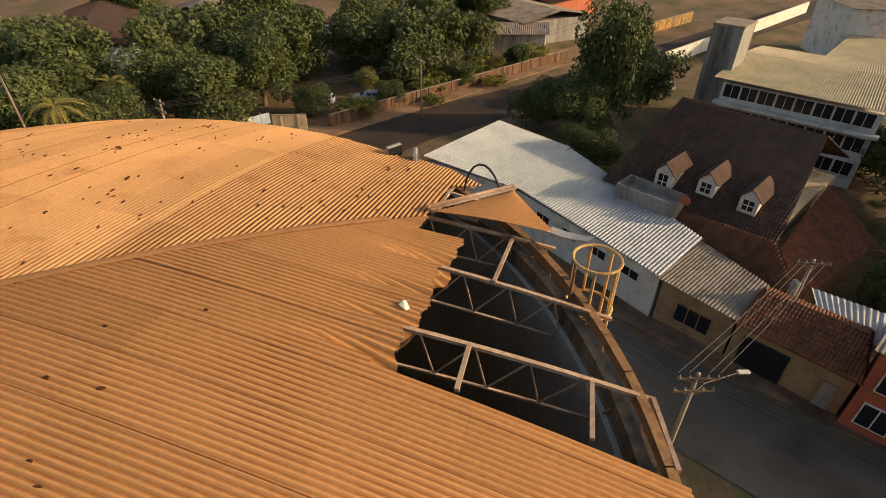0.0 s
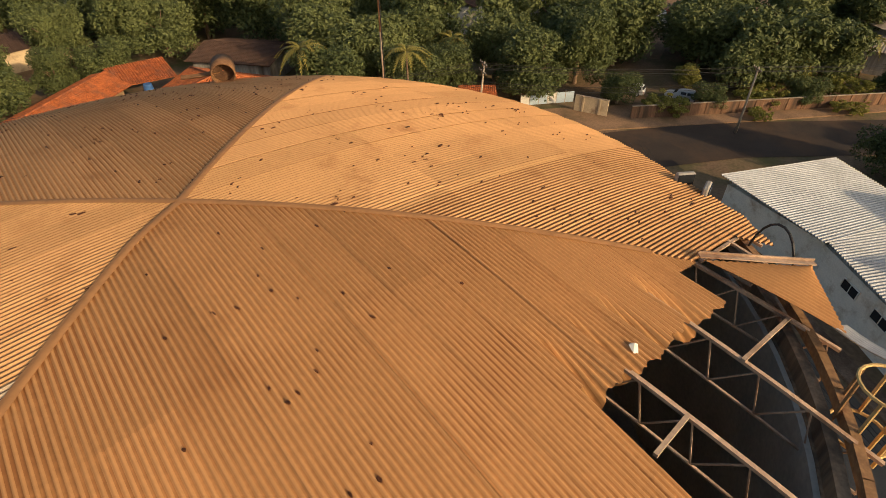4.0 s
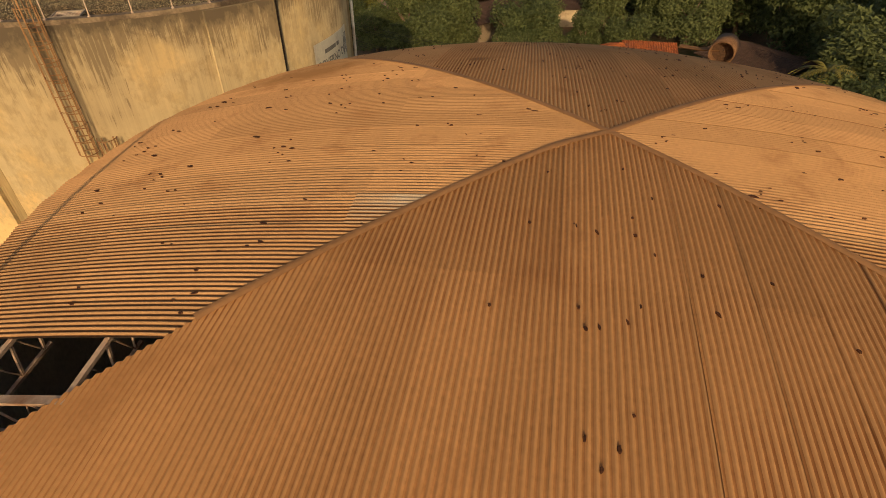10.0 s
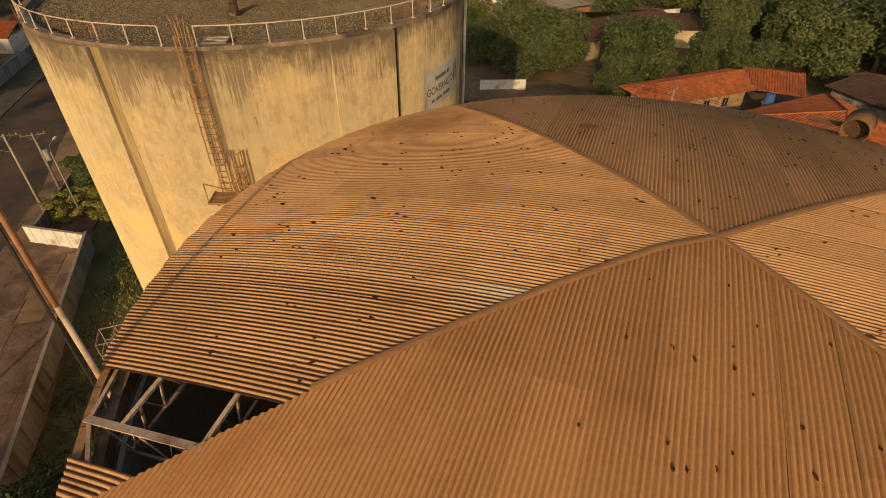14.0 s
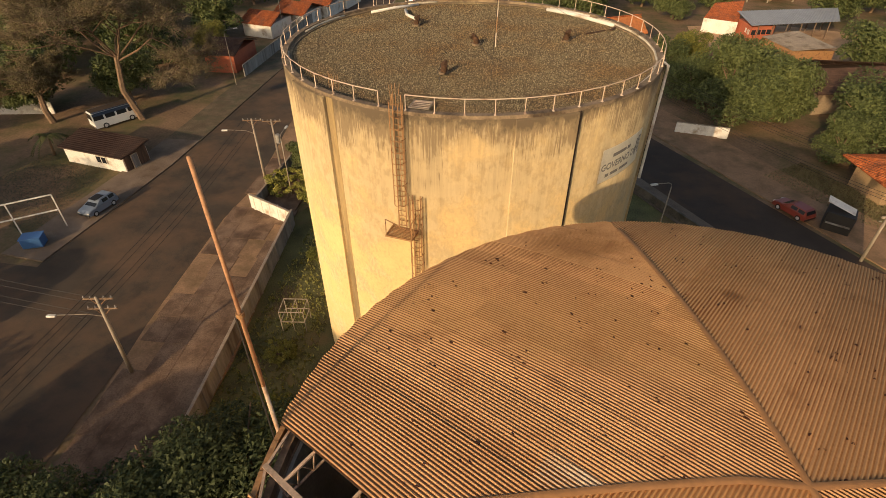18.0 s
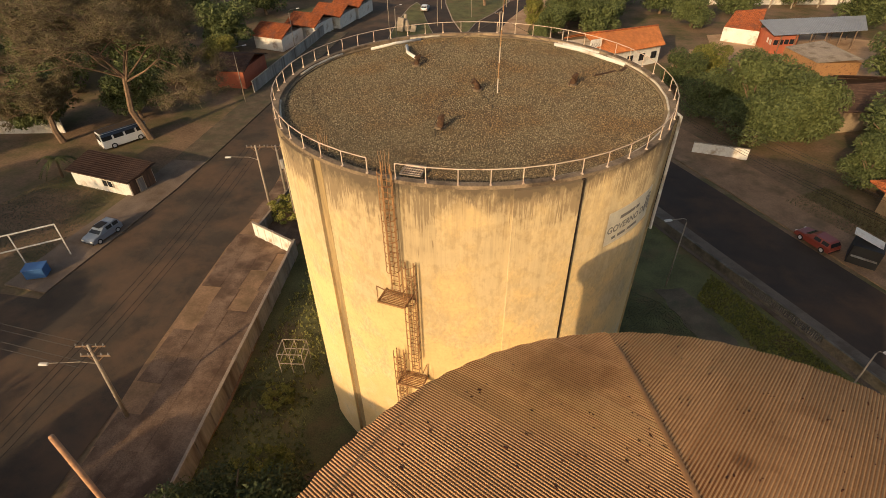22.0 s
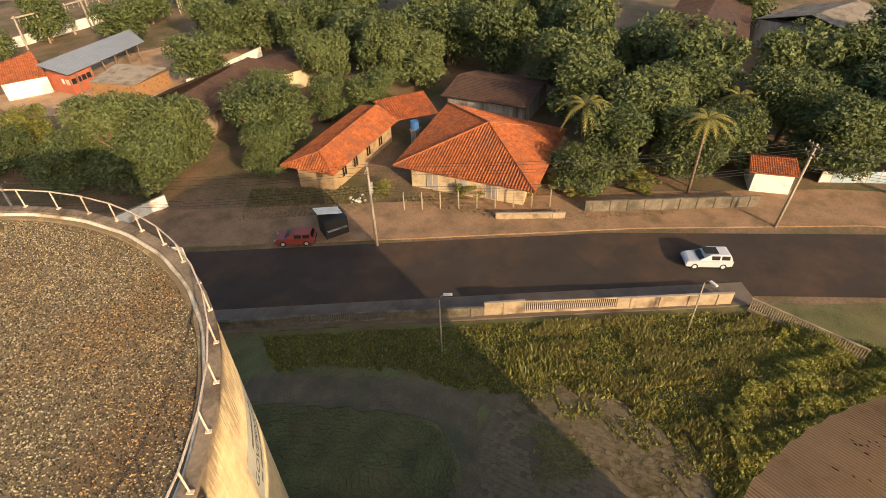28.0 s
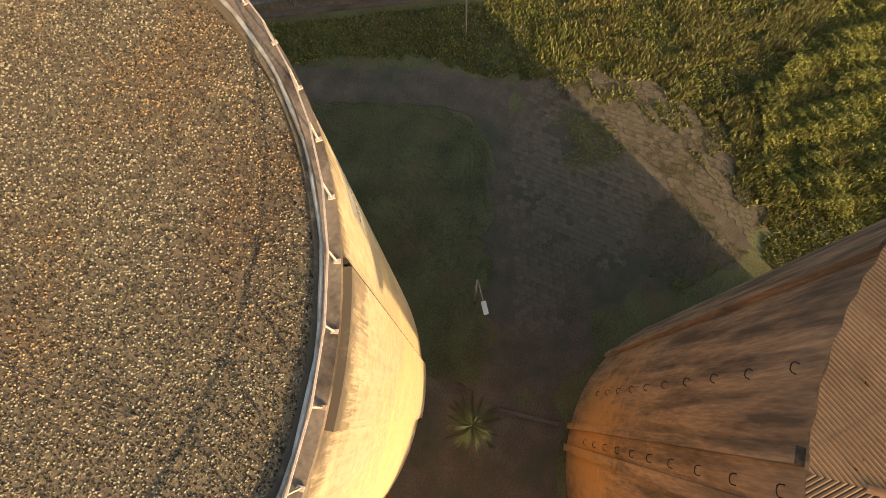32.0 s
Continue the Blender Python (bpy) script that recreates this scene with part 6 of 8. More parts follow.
# ---- vehicles ----
def vehicle(name, at, turn, L, W_, H_, colour, label, cat, profile, glass_z, roofm=None, wheels=(0.2, 0.8), wr=.32, bands=()):
    """A road vehicle from its side profile (shares of length and height), with panes, wheels, lights and bumpers."""
    t = thing(name, at, label, cat, turn=turn)
    bm = bmesh.new()
    for low in (True, False):
        cut = []
        for (x1, z1), (x2, z2) in zip(profile, profile[1:] + profile[:1]):
            if (z1 <= glass_z) == low:
                cut.append((x1, z1))
            if (z1 <= glass_z) != (z2 <= glass_z):
                cut.append((x1 + (x2 - x1) * (glass_z - z1) / (z2 - z1), glass_z))
        n, vs = len(cut), []
        for s in (-1, 1):
            for px, pz in cut:
                k = 0.1 * W_ * max(0.0, (pz - glass_z) / (1 - glass_z))
                vs.append(bm.verts.new((L * (px - .5), s * (W_ / 2 - k - (0 if low else .012)), .22 + (H_ - .22) * pz)))
        made = [bm.faces.new(vs[:n]), bm.faces.new(vs[:n - 1:-1])] + [bm.faces.new((vs[i], vs[i + n], vs[(i + 1) % n + n], vs[(i + 1) % n])) for i in range(n)]
        bmesh.ops.recalc_face_normals(bm, faces=made)
        if low:
            bmesh.ops.bevel(bm, geom=list({e for f in made for e in f.edges}), offset=.06, segments=2, affect="EDGES")
    part("body", bm, colour, t)
    top = [p for p in profile if p[1] > glass_z + .25]
    x0, x1 = min(p[0] for p in top), max(p[0] for p in top)
    g0, g1 = .22 + (H_ - .22) * (glass_z + .06), .22 + (H_ - .22) * .92
    k = max(2, int(L * (x1 - x0) / 1.4))
    for s in (-1, 1):
        for i in range(k):
            a = L * (x0 + (x1 - x0) * (i + .08) / k - .5)
            b = L * (x0 + (x1 - x0) * (i + .92) / k - .5)
            q = [.1 * W_ * ((g - .22) / (H_ - .22) - glass_z) / (1 - glass_z) for g in (g0, g1)]
            yo, yi = s * (W_ / 2 - q[0]), s * (W_ / 2 - q[1])
            obj("side_window", raw([(a, yo, g0), (b, yo, g0), (b, yi, g1), (a, yi, g1)], [(0, 1, 2, 3)]), M["glass"], t)
    for e, sgn in ((0, -1), (1, 1)):
        xs = [p for p in profile if p[1] >= glass_z - .02]
        lo = (min if e == 0 else max)(p[0] for p in xs)
        hi = (min if e == 0 else max)(p[0] for p in top)
        xa, xb = L * (lo - .5) + sgn * .03, L * (hi - .5) + sgn * .05
        obj("windscreen", raw([(xa, -W_ * .43, g0), (xa, W_ * .43, g0), (xb, W_ * .37, g1), (xb, -W_ * .37, g1)], [(0, 1, 2, 3)]), M["glass"], t)
        part("bumper", box((sgn * (L / 2 - .02), 0, .42), (.16, W_ * .95, .22), .04), M["cable"] if colour is not M["carwhite"] else M["grey_wall"], t)
        for s in (-1, 1):
            part("headlight" if e else "tail_light", box((sgn * (L / 2 - .02), s * W_ * .38, .68), (.09, .3, .15), .03), M["white"] if e else M["red"], t)
    for w in wheels:
        for s in (-1, 1):
            wh = part("wheel", bar((L * (w - .5), s * (W_ / 2 - .2), wr), (L * (w - .5), s * (W_ / 2 + .01), wr), wr * 2, None, 18), M["tyre"], t)
            part("rim", bar((L * (w - .5), s * (W_ / 2), wr), (L * (w - .5), s * (W_ / 2 + .025), wr), wr * 1.2, None, 12), M["silver"], wh)
    for z, h, m in bands:
        for s in (-1, 1):
            part("livery_band", box((0, s * (W_ / 2 + .012), z), (L * .97, .012, h)), m, t)
    if cat == "bus":
        part("roof_panel", box((0, 0, H_ + .02), (L * .97, W_ * .8, .08), .03), M["dark_brown"], t, "dark roof panel")
    if roofm:
        part("roof_rack", box((-.1, 0, H_ + .04), (L * .3, W_ * .6, .05), .02), roofm, t)
    return t


HATCH = [(0.0, .1), (.0, .45), (.03, .6), (.08, .93), (.13, 1), (.5, 1), (.73, .6), (.94, .52), (1.0, .38), (1.0, .08), (.8, 0), (.2, 0)]
BUS = [(0, .03), (0, .93), (.02, 1), (.97, 1), (1, .93), (1, .03), (.97, 0), (.03, 0)]
vehicle("car", (-42.7, 45.2, .12), 258, 4.0, 1.7, 1.48, M["blue_grey"], "blue-grey hatchback parked on the pavement", "car", HATCH, .58, M["cable"])
vehicle("car", (34.0, 53.4, .12), 120, 4.1, 1.7, 1.4, M["red"], "red car parked on the shaded verge", "car", HATCH, .58)
vehicle("car", (79.5, -10, 0), 70, 4.1, 1.7, 1.45, M["carwhite"], "pale car parked behind the long wall", "car", HATCH, .58)
vehicle("car", (78.5, -16.8, 0), 70, 4.1, 1.7, 1.45, M["silver"], "grey car parked behind the long wall", "car", HATCH, .58)
vehicle("car", (66.5, -62, 0), 70, 4.1, 1.7, 1.45, M["carwhite"], "white car parked by the white wall", "car", HATCH, .58)
vehicle("car", (-24, 148, 0), 90, 4.1, 1.7, 1.45, M["carwhite"], "white car on the far avenue", "car", HATCH, .58)
vehicle("car", (49.2, 14.9, 0), 115, 4.4, 1.75, 1.6, M["silver"], "silver estate car on the sunlit asphalt road", "car", HATCH, .58, M["cable"])
bus = vehicle("bus", (-55.2, 67.6, 0), 236, 6.4, 2.1, 2.5, M["carwhite"], "white minibus with a dark blue roof behind the sparse tree", "bus", BUS, .45, None, (.2, .78), .4, ((2.2, .42, M["navy"]),))
part("roof_panel", box((0, 0, 2.5), (6.1, 1.9, .1), .03), M["navy"], bus, "dark blue roof")

# billboards, bins and frames
t = thing("kiosk", (37.4, 51.0, .1), "dark street kiosk with a tilted white sheet roof", "kiosk", turn=-30)
part("cabin", box((0, 0, 1.05), (2.6, 2.2, 2.1), .04), M["cable"], t, "dark painted cabin")
part("roof", box((0, 0, 0), (2.9, 1.5, .06), .01, Matrix.Translation((-.2, .5, 2.45)) @ Matrix.Rotation(radians(16), 4, "Y")), M["white"], t, "tilted white roof sheet")
part("counter", box((0, -1.2, 1.0), (2.2, .35, .08), .01), M["grey_wall"], t)
t = thing("empty_billboard", (-47.5, 39.5, 0), "empty white steel billboard frame", "billboard", turn=35)
for a, b in (((-4, 0, 0), (-4, 0, 4)), ((4, 0, 0), (4, 0, 4)), ((-4, 0, 4), (4, 0, 4)), ((-4, 0, 2.2), (4, 0, 2.2)), ((0, 0, 0), (0, 0, 4))):
    part("tube", bar(a, b, .11), M["white"], t)
t = thing("waste_skip", (-45.0, 38.2, .12), "blue steel waste skip on the pavement", "skip", turn=20)
part("tub", box((0, 0, .6), (1.9, 1.3, 1.1), .06), M["blue"], t)
part("rim", box((0, 0, 1.17), (2.0, 1.4, .08), .02), M["blue"], t)
t = thing("pipe_frame", (-14.9, 30.6, 0), "small dull grey pipe cage beside the yellow tank", "frame", turn=5)
for x in (-1, 0, 1):
    for y in (-.8, .8):
        part("upright", bar((x, y, 0), (x, y, 2.2), .05), M["pole"], t)
for z in (1.1, 2.2):
    for y in (-.8, .8):
        part("rail", bar((-1, y, z), (1, y, z), .05), M["pole"], t)
    for x in (-1, 0, 1):
        part("rail", bar((x, -.8, z), (x, .8, z), .05), M["pole"], t)
t = thing("water_drum", (59.6, 54.0, 2.4), "blue plastic water drum beside the roof valley", "drum")
part("stand", bm_box(box((0, 0, -1.2), (.9, .9, 2.4)), (0, 0, -.05), (1.2, 1.2, .1)), M["grey_wall"], t)
part("drum", bar((0, 0, 0), (0, 0, 1.1), 1.3, 1.1, 16), M["blue"], t)
# ---- house details ----
def opening(t, p, q, z0, z1, kind="window", bars=2, frame=None):
    """A window or door set proud on the wall face that runs from p to q."""
    c = t.matrix_world.translation
    a, b = Vector((*p, 0)) - Vector((c.x, c.y, 0)), Vector((*q, 0)) - Vector((c.x, c.y, 0))
    d = (b - a)
    L = d.length
    m = Matrix.Translation(a) @ Matrix.Rotation(math.atan2(d.y, d.x), 4, "Z")
    w = part(kind, box((L / 2, 0, (z0 + z1) / 2), (L, .1, z1 - z0), .01, m), M["glass"] if kind == "window" else M["grey_wall"], t)
    fm = frame or M["white"]
    for x in [0, L] + [L * (i + 1) / bars for i in range(bars - 1)]:
        part("frame_bar", box((x, 0, (z0 + z1) / 2), (.07, .16, z1 - z0 + .06), .01, m), fm, w)
    for z in (z0, z1):
        part("frame_bar", box((L / 2, 0, z), (L + .1, .16, .07), .01, m), fm, w)
    return w


def along(p, q, f0, f1, out=0.06):
    """A stretch of the wall line p-q, set out from it to the right of the walk from p to q."""
    d = Vector((q[0] - p[0], q[1] - p[1], 0)).normalized()
    o = Vector((d.y, -d.x, 0)) * out
    return ((p[0] + (q[0] - p[0]) * f0 + o.x, p[1] + (q[1] - p[1]) * f0 + o.y), (p[0] + (q[0] - p[0]) * f1 + o.x, p[1] + (q[1] - p[1]) * f1 + o.y))


HOUSES = {o["label"]: o for o in scene.objects if o.parent is None and o.type == "EMPTY" and "label" in o and o["category"] in ("house", "building", "hut", "shed")}


def H(word):
    return next(o for l, o in HOUSES.items() if word in l)


o = H("grey corrugated sheet roof")
opening(o, *along((18.2, -27.6), (23.2, -25.6), .25, .72, -.06), 1.0, 2.5, "window", 3, M["ochre"])
o = H("corner shop")
opening(o, *along((11.6, -30.4), (18.0, -27.6), .5, .9, -.06), .2, 2.6, "window", 2, M["cable"])
opening(o, *along((11.6, -30.4), (18.0, -27.6), .08, .2, -.06), .1, 2.2, "door", 1, M["ochre"])
for z in (.8, 3.6):
    for f in (.1, .4, .7):
        opening(red_shop, *along((4.6, -33.2), (11.2, -30.0), f, f + .22, -.06), z, z + 1.7, "window", 2)
o = H("long white shop row")
for f in (.1, .3, .5, .7):
    opening(o, *along((23.4, -25.4), (39, -21.5), f, f + .1, -.06), 2.4, 3.2, "window", 2)
opening(o, *along((23.4, -25.4), (25.6, -30.6), .3, .6, .06), 0, 2.3, "door", 2)
o = H("long pale office block")
for z in (1.4, 4.1, 6.8):
    for k in range(8):
        opening(o, *along((32.5, -59.2), (46.5, -52.2), .03 + .12 * k, .03 + .12 * k + .11, -.06), z, z + 1.5, "window", 2)
part("sunshade", box((0, 0, 0), (16.5, 1.0, .3), .03, Matrix.Translation(Vector((39.2, -55.2, 6.2)) - o.matrix_world.translation) @ Matrix.Rotation(math.atan2(7, 14), 4, "Z")), M["white"], o)
tw = thing("concrete_tower", (49.8, -55.0, 0), "square weathered concrete stair tower", "tower", turn=26)
part("shaft", box((0, 0, 6.9), (3.4, 4.2, 14.0), .05), M["grey_wall"], tw)
part("parapet", box((0, 0, 14.0), (3.6, 4.4, .3), .03), M["kerb"], tw)
o = H("dormers")
EV0, EV1, RG0, RG1 = Vector((36.4, -29.2, 4.9)), Vector((22.4, -35.2, 4.9)), Vector((39.4, -39.4, 10.5)), Vector((27.6, -44.0, 10.5))


def dormer(f, up, door=False):
    e = EV0.lerp(EV1, f)
    r = RG0.lerp(RG1, f)
    p = e.lerp(r, up)
    ax = (EV0 - EV1).normalized()
    yaw = math.atan2(ax.y, ax.x)
    m = Matrix.Translation(p - o.matrix_world.translation) @ Matrix.Rotation(yaw, 4, "Z")
    h = 1.75 if door else 1.15
    w = 1.45
    vs = [(-w / 2, 0, -.2), (w / 2, 0, -.2), (w / 2, 0, h), (0, 0, h + .75), (-w / 2, 0, h)]
    vs += [(x, -3.0, z) for x, _, z in vs]
    d = obj("dormer", raw([m @ Vector((x, y + .3, z)) for x, y, z in vs], [(0, 1, 2, 3, 4), (9, 8, 7, 6, 5), (0, 5, 6, 1), (1, 6, 7, 2), (4, 9, 5, 0), (2, 7, 8, 3), (3, 8, 9, 4)]), M["white"], o, "dull white gabled dormer")
    for s in (-1, 1):
        q = [(0, .5, h + .85), (s * (w / 2 + .25), .5, h - .12), (s * (w / 2 + .25), -3, h - .12), (0, -3, h + .85)]
        q += [(x, y, z + .1) for x, y, z in q]
        obj("dormer_roof", raw([m @ Vector(v) for v in q], [(3, 2, 1, 0), (4, 5, 6, 7), (0, 1, 5, 4), (1, 2, 6, 5), (2, 3, 7, 6), (3, 0, 4, 7)]), M["tile_old"], d)
    part("pane", box((0, .32, h * .5), (.9, .05, h * .85), .01, m), M["glass"], d)
    for x in (-.45, 0, .45):
        part("mullion", box((x, .35, h * .5), (.07, .06, h * .9), .01, m), M["white"], d)
    for z in (.1, h * .5, h * .92):
        part("mullion", box((0, .35, z), (.95, .06, .07), .01, m), M["white"], d)


for f, up, dr in ((.34, .1, True), (.56, .2, False), (.8, .18, False)):
    dormer(f, up, dr)
bal = EV0.lerp(EV1, .33) + Vector((-.3, .75, .4)) - o.matrix_world.translation
_yaw = math.atan2(EV0.y - EV1.y, EV0.x - EV1.x)
_m = Matrix.Translation(bal) @ Matrix.Rotation(_yaw, 4, "Z")
b_ = part("balcony", box((0, -.3, -.5), (5.4, 2.4, .9), .03, _m), M["grey_wall"], o, "grey concrete balcony")
for a, s in (((0, .85, .3), (5.4, .14, .75)), ((-2.65, -.3, .3), (.14, 2.3, .75)), ((2.65, -.3, .3), (.14, 2.3, .75)), ((0, -1.45, .3), (5.4, .14, .75))):
    part("parapet", box(a, s, .02, _m), M["grey_wall"], b_)
part("dish", bm_bar(bmesh.new(), _m @ Vector((-3.1, .2, 1.0)), _m @ Vector((-3.1, .35, 1.0)), .9, .3, 16), M["red_wall"], o, "round satellite dish")
o = H("signboard")
for f in (.16, .4, .62, .84):
    opening(o, *along((17, 104.5), (28, 112), f, f + .09, .06), 1.1, 2.3, "window", 2, M["cable"])
opening(o, *along((10.5, 112), (17, 104.5), .55, .75, .06), .9, 2.4, "window", 2, M["cable"])
sb = thing("signboard", (15.0, 105.4, 0), "white signboard on posts before the house", "sign", turn=34)
part("board", box((0, 0, 4.9), (2.6, .1, 1.9), .02), M["white"], sb)
for s in (-.9, .9):
    part("post", bar((s, .1, -.1), (s, .1, 4.4), .12), M["cream"], sb)
cu = bpy.data.curves.new("sign_text", "FONT")
cu.body, cu.size, cu.align_x = "AQUI", .95, "CENTER"
tx = new("sign_text", cu)
me = bpy.data.meshes.new_from_object(tx.evaluated_get(bpy.context.evaluated_depsgraph_get()))
bpy.data.objects.remove(tx)
obj("lettering", me, M["ink"], sb).matrix_local = Matrix.Translation((0, -.06, 4.6)) @ Matrix.Rotation(radians(90), 4, "X")
o = H("long low house")
for f in (.12, .3, .52, .74):
    opening(o, *along((44.5, 56.4), (59, 57.6), f, f + .07, .06), .9, 2.2, "window", 2, M["ochre"])
o = H("hip-roofed")
for f in (.15, .42, .68):
    opening(o, *along((49.6, 48.5), (51.2, 34.6), f, f + .1, .06), .2, 2.2, "door", 2, M["cream"])
o = H("small white hut")
opening(o, *along((-54.0, 55.5), (-44.7, 53.5), .55, .72, .06), .8, 1.7, "window", 2)
part("wall_panel", box((0, 0, 1.15), (3.4, .08, 2.3), .01, Matrix.Translation(Vector((-44.15, 55.25, 0)) - o.matrix_world.translation) @ Matrix.Rotation(math.atan2(3.5, 1.0), 4, "Z")), M["brown_wall"], o, "brown painted side wall")
opening(o, *along((-44.7, 53.5), (-43.7, 57.0), .3, .55, .14), .1, 1.9, "door", 1, M["cream"])
house("red_house", [(-52, 90), (-46.6, 90), (-46.4, 99), (-52, 99)], 3.2, M["red_wall"], [((-52.6, 89.4, 3.2), (-46.0, 89.4, 3.2), (-46.0, 94.6, 4.8), (-52.6, 94.6, 4.8)), ((-46.0, 99.6, 3.2), (-52.6, 99.6, 3.2), (-52.6, 94.6, 4.8), (-46.0, 94.6, 4.8))], M["tile_old"], "small red house with a clay tile roof", "house", .3, .05)
for k, (x, y) in enumerate(((-55, 113), (-51, 122), (-48, 131), (-46, 140))):
    house("row_house", [(x, y), (x + 7, y - 2), (x + 8.4, y + 6.5), (x + 1.4, y + 8.5)], 2.7, M["white"], [((x - .6, y - .4, 2.7), (x + 7.4, y - 2.6, 2.7), (x + 8, y + 2.4, 4.3), (x, y + 4.6, 4.3)), ((x + 9.1, y + 7.0, 2.7), (x + 1.1, y + 9.2, 2.7), (x, y + 4.6, 4.3), (x + 8, y + 2.4, 4.3))], M["tile"], "white row house with an orange tile roof", "house", .3, .05)
house("plank_shed", [(51.8, 115.8), (54.0, 106.6), (61.9, 107.8), (59.6, 118.9)], 2.4, M["rust"], [((51.8, 115.8, 2.5), (54.0, 106.6, 2.5), (61.9, 107.8, 3.0), (59.6, 118.9, 3.0))], M["grey_sheet"], "plank shed under grey corrugated sheets", "shed", .3, .03)
house("brown_house", [(66, 86), (76, 82), (80, 92), (70, 95)], 3.2, M["cream"], [((65.4, 85.4, 3.3), (76.6, 81.2, 3.3), (78.6, 87.6, 4.6), (67.6, 91, 4.6)), ((80.8, 92.6, 3.3), (69.4, 96, 3.3), (67.6, 91, 4.6), (78.6, 87.6, 4.6))], M["tile_old"], "cream house with a brown tile roof among trees", "house", .3, .05)
house("barn", [(71, 55), (71.6, 42.6), (82, 43), (82, 55)], 3.0, M["grey_wall"], [((70.2, 55.8, 3.1), (70.8, 42, 3.1), (76.6, 42, 4.4), (76.4, 55.8, 4.4)), ((82.8, 42.4, 3.1), (82.6, 55.8, 3.1), (76.4, 55.8, 4.4), (76.6, 42, 4.4))], M["tile_old"], "long low barn with a dark tile roof under the trees", "barn", .3, .05)
M["mural"] = mat("mural_paint", (0.48, 0.25, 0.05), 0.8, vary=0.3, scale=0.6, fine=3, bump=0.1, dirt=(0.16, 0.13, 0.09), dirt_amount=0.8, dirt_scale=0.8)
house("warehouse", [(104, 31), (103.5, 17), (138, 19), (139, 31)], 5.0, M["white"], [((140, 32, 5.2), (103, 32, 5.2), (104, 24.6, 7.2), (139, 24.6, 7.2)), ((103, 16.4, 5.2), (139, 18, 5.2), (139, 24.6, 7.2), (104, 24.6, 7.2))], M["tile_old"], "large shed with a dark brown roof among the mango trees", "building", .4, .05)
house("warehouse", [(118, 0), (132, -8), (140, 8), (126, 16)], 5, M["grey_wall"], [((117, -1, 5), (133, -9.4, 5), (137, 0, 7.4), (121.6, 8, 7.4)), ((141, 9, 5), (125.4, 17, 5), (121.6, 8, 7.4), (137, 0, 7.4))], M["grey_sheet"], "far warehouse with a dark corrugated gable roof", "building", .4, .04)
house("warehouse", [(100, -70), (116, -66), (112, -50), (98, -54)], 4.5, M["grey_wall"], [((99, -71, 4.6), (117, -66.6, 4.6), (115, -58, 6.2), (98, -62, 6.2)), ((112.6, -49, 4.6), (97, -53, 4.6), (98, -62, 6.2), (115, -58, 6.2))], M["grey_sheet"], "low warehouse beyond the long wall", "building", .4, .04)
house("white_hall", [(78, -106), (66.7, -100.6), (58, -112), (72, -122)], 9.5, M["white"], [((78.4, -105.4, 9.6), (66, -100, 9.6), (57.4, -112.4, 9.9), (72.2, -122.6, 9.9))], M["grey_sheet"], "tall plain white hall behind the offices", "building", .4, .03)
house("store", [(57, -84), (49.6, -86.6), (58, -104), (66, -102)], 4.6, M["red_wall"], [((57.6, -83.4, 4.8), (49, -86.4, 4.8), (57.6, -104.6, 5.4), (66.6, -102.4, 5.4))], M["pale_sheet"], "low store with a pale corrugated roof", "building", .35, .04)
garden_wall((76.6, -70.7), (102.2, -136.6), 2.6, M["white"], "long white rendered wall along the road", 0)
garden_wall((97.8, -83.7), (104.2, -101.9), 2.2, M["mural"], "wall painted with yellow and orange patches", 6)
house("long_shed", [(99, -40), (92.6, -55.5), (101, -61), (107.5, -43.5)], 3.4, M["grey_wall"], [((98.4, -39, 3.5), (91.8, -56, 3.5), (96.6, -58.8, 4.6), (103, -41.2, 4.6)), ((101.4, -61.8, 3.5), (108.4, -43.2, 3.5), (103, -41.2, 4.6), (96.6, -58.8, 4.6))], M["grey_sheet"], "long grey shed behind the brown block wall", "shed", .4, .04)
tagged(obj("ground", prism([(97, -12), (122, -14), (150, -14), (150, -26), (122, -22), (97, -16)], -.2, -.03), M["verge"]), "reddish bare earth track among the mango trees", "ground", kind="structure")
t = thing("scrap_heap", (124, -18, 0), "heap of white and red scrap on the earth track", "scrap")
for i in range(26):
    part("scrap_piece", box((rnd.uniform(-9, 9), rnd.uniform(-2.6, 2.6), rnd.uniform(.3, .9)), (rnd.uniform(.8, 2.2), rnd.uniform(.7, 1.5), rnd.uniform(.6, 1.2)), .08, Matrix.Rotation(rnd.uniform(-.2, .2), 4, "Y")), M["white" if i % 4 else "red_wall"], t)
house("red_store", [(113, -68), (121, -86), (134, -80), (126, -62)], 4.5, M["red_wall"], [((112, -67.6, 4.6), (120.6, -87, 4.6), (128, -83.6, 6.4), (119.6, -64, 6.4)), ((135, -79.6, 4.6), (126.4, -61, 4.6), (119.6, -64, 6.4), (128, -83.6, 6.4))], M["tile_old"], "red painted store across the wide road", "building", .4, .05)
house("annex", [(29.4, -31.6), (18.8, -33.6), (21.6, -44.6), (27.6, -46.2), (23.4, -36.0), (30.2, -32.2)], 3.4, M["ochre"], [((30.0, -30.9, 3.6), (18.0, -32.9, 3.6), (22.2, -35.4, 4.8), (30.5, -31.8, 4.75)), ((18.0, -32.9, 3.6), (21.0, -45.2, 3.6), (27.3, -46.6, 5.5), (22.2, -35.4, 4.8))], M["tile_worn"], "low annex with a worn terracotta tile roof round the steep house", "house", .25, .05)

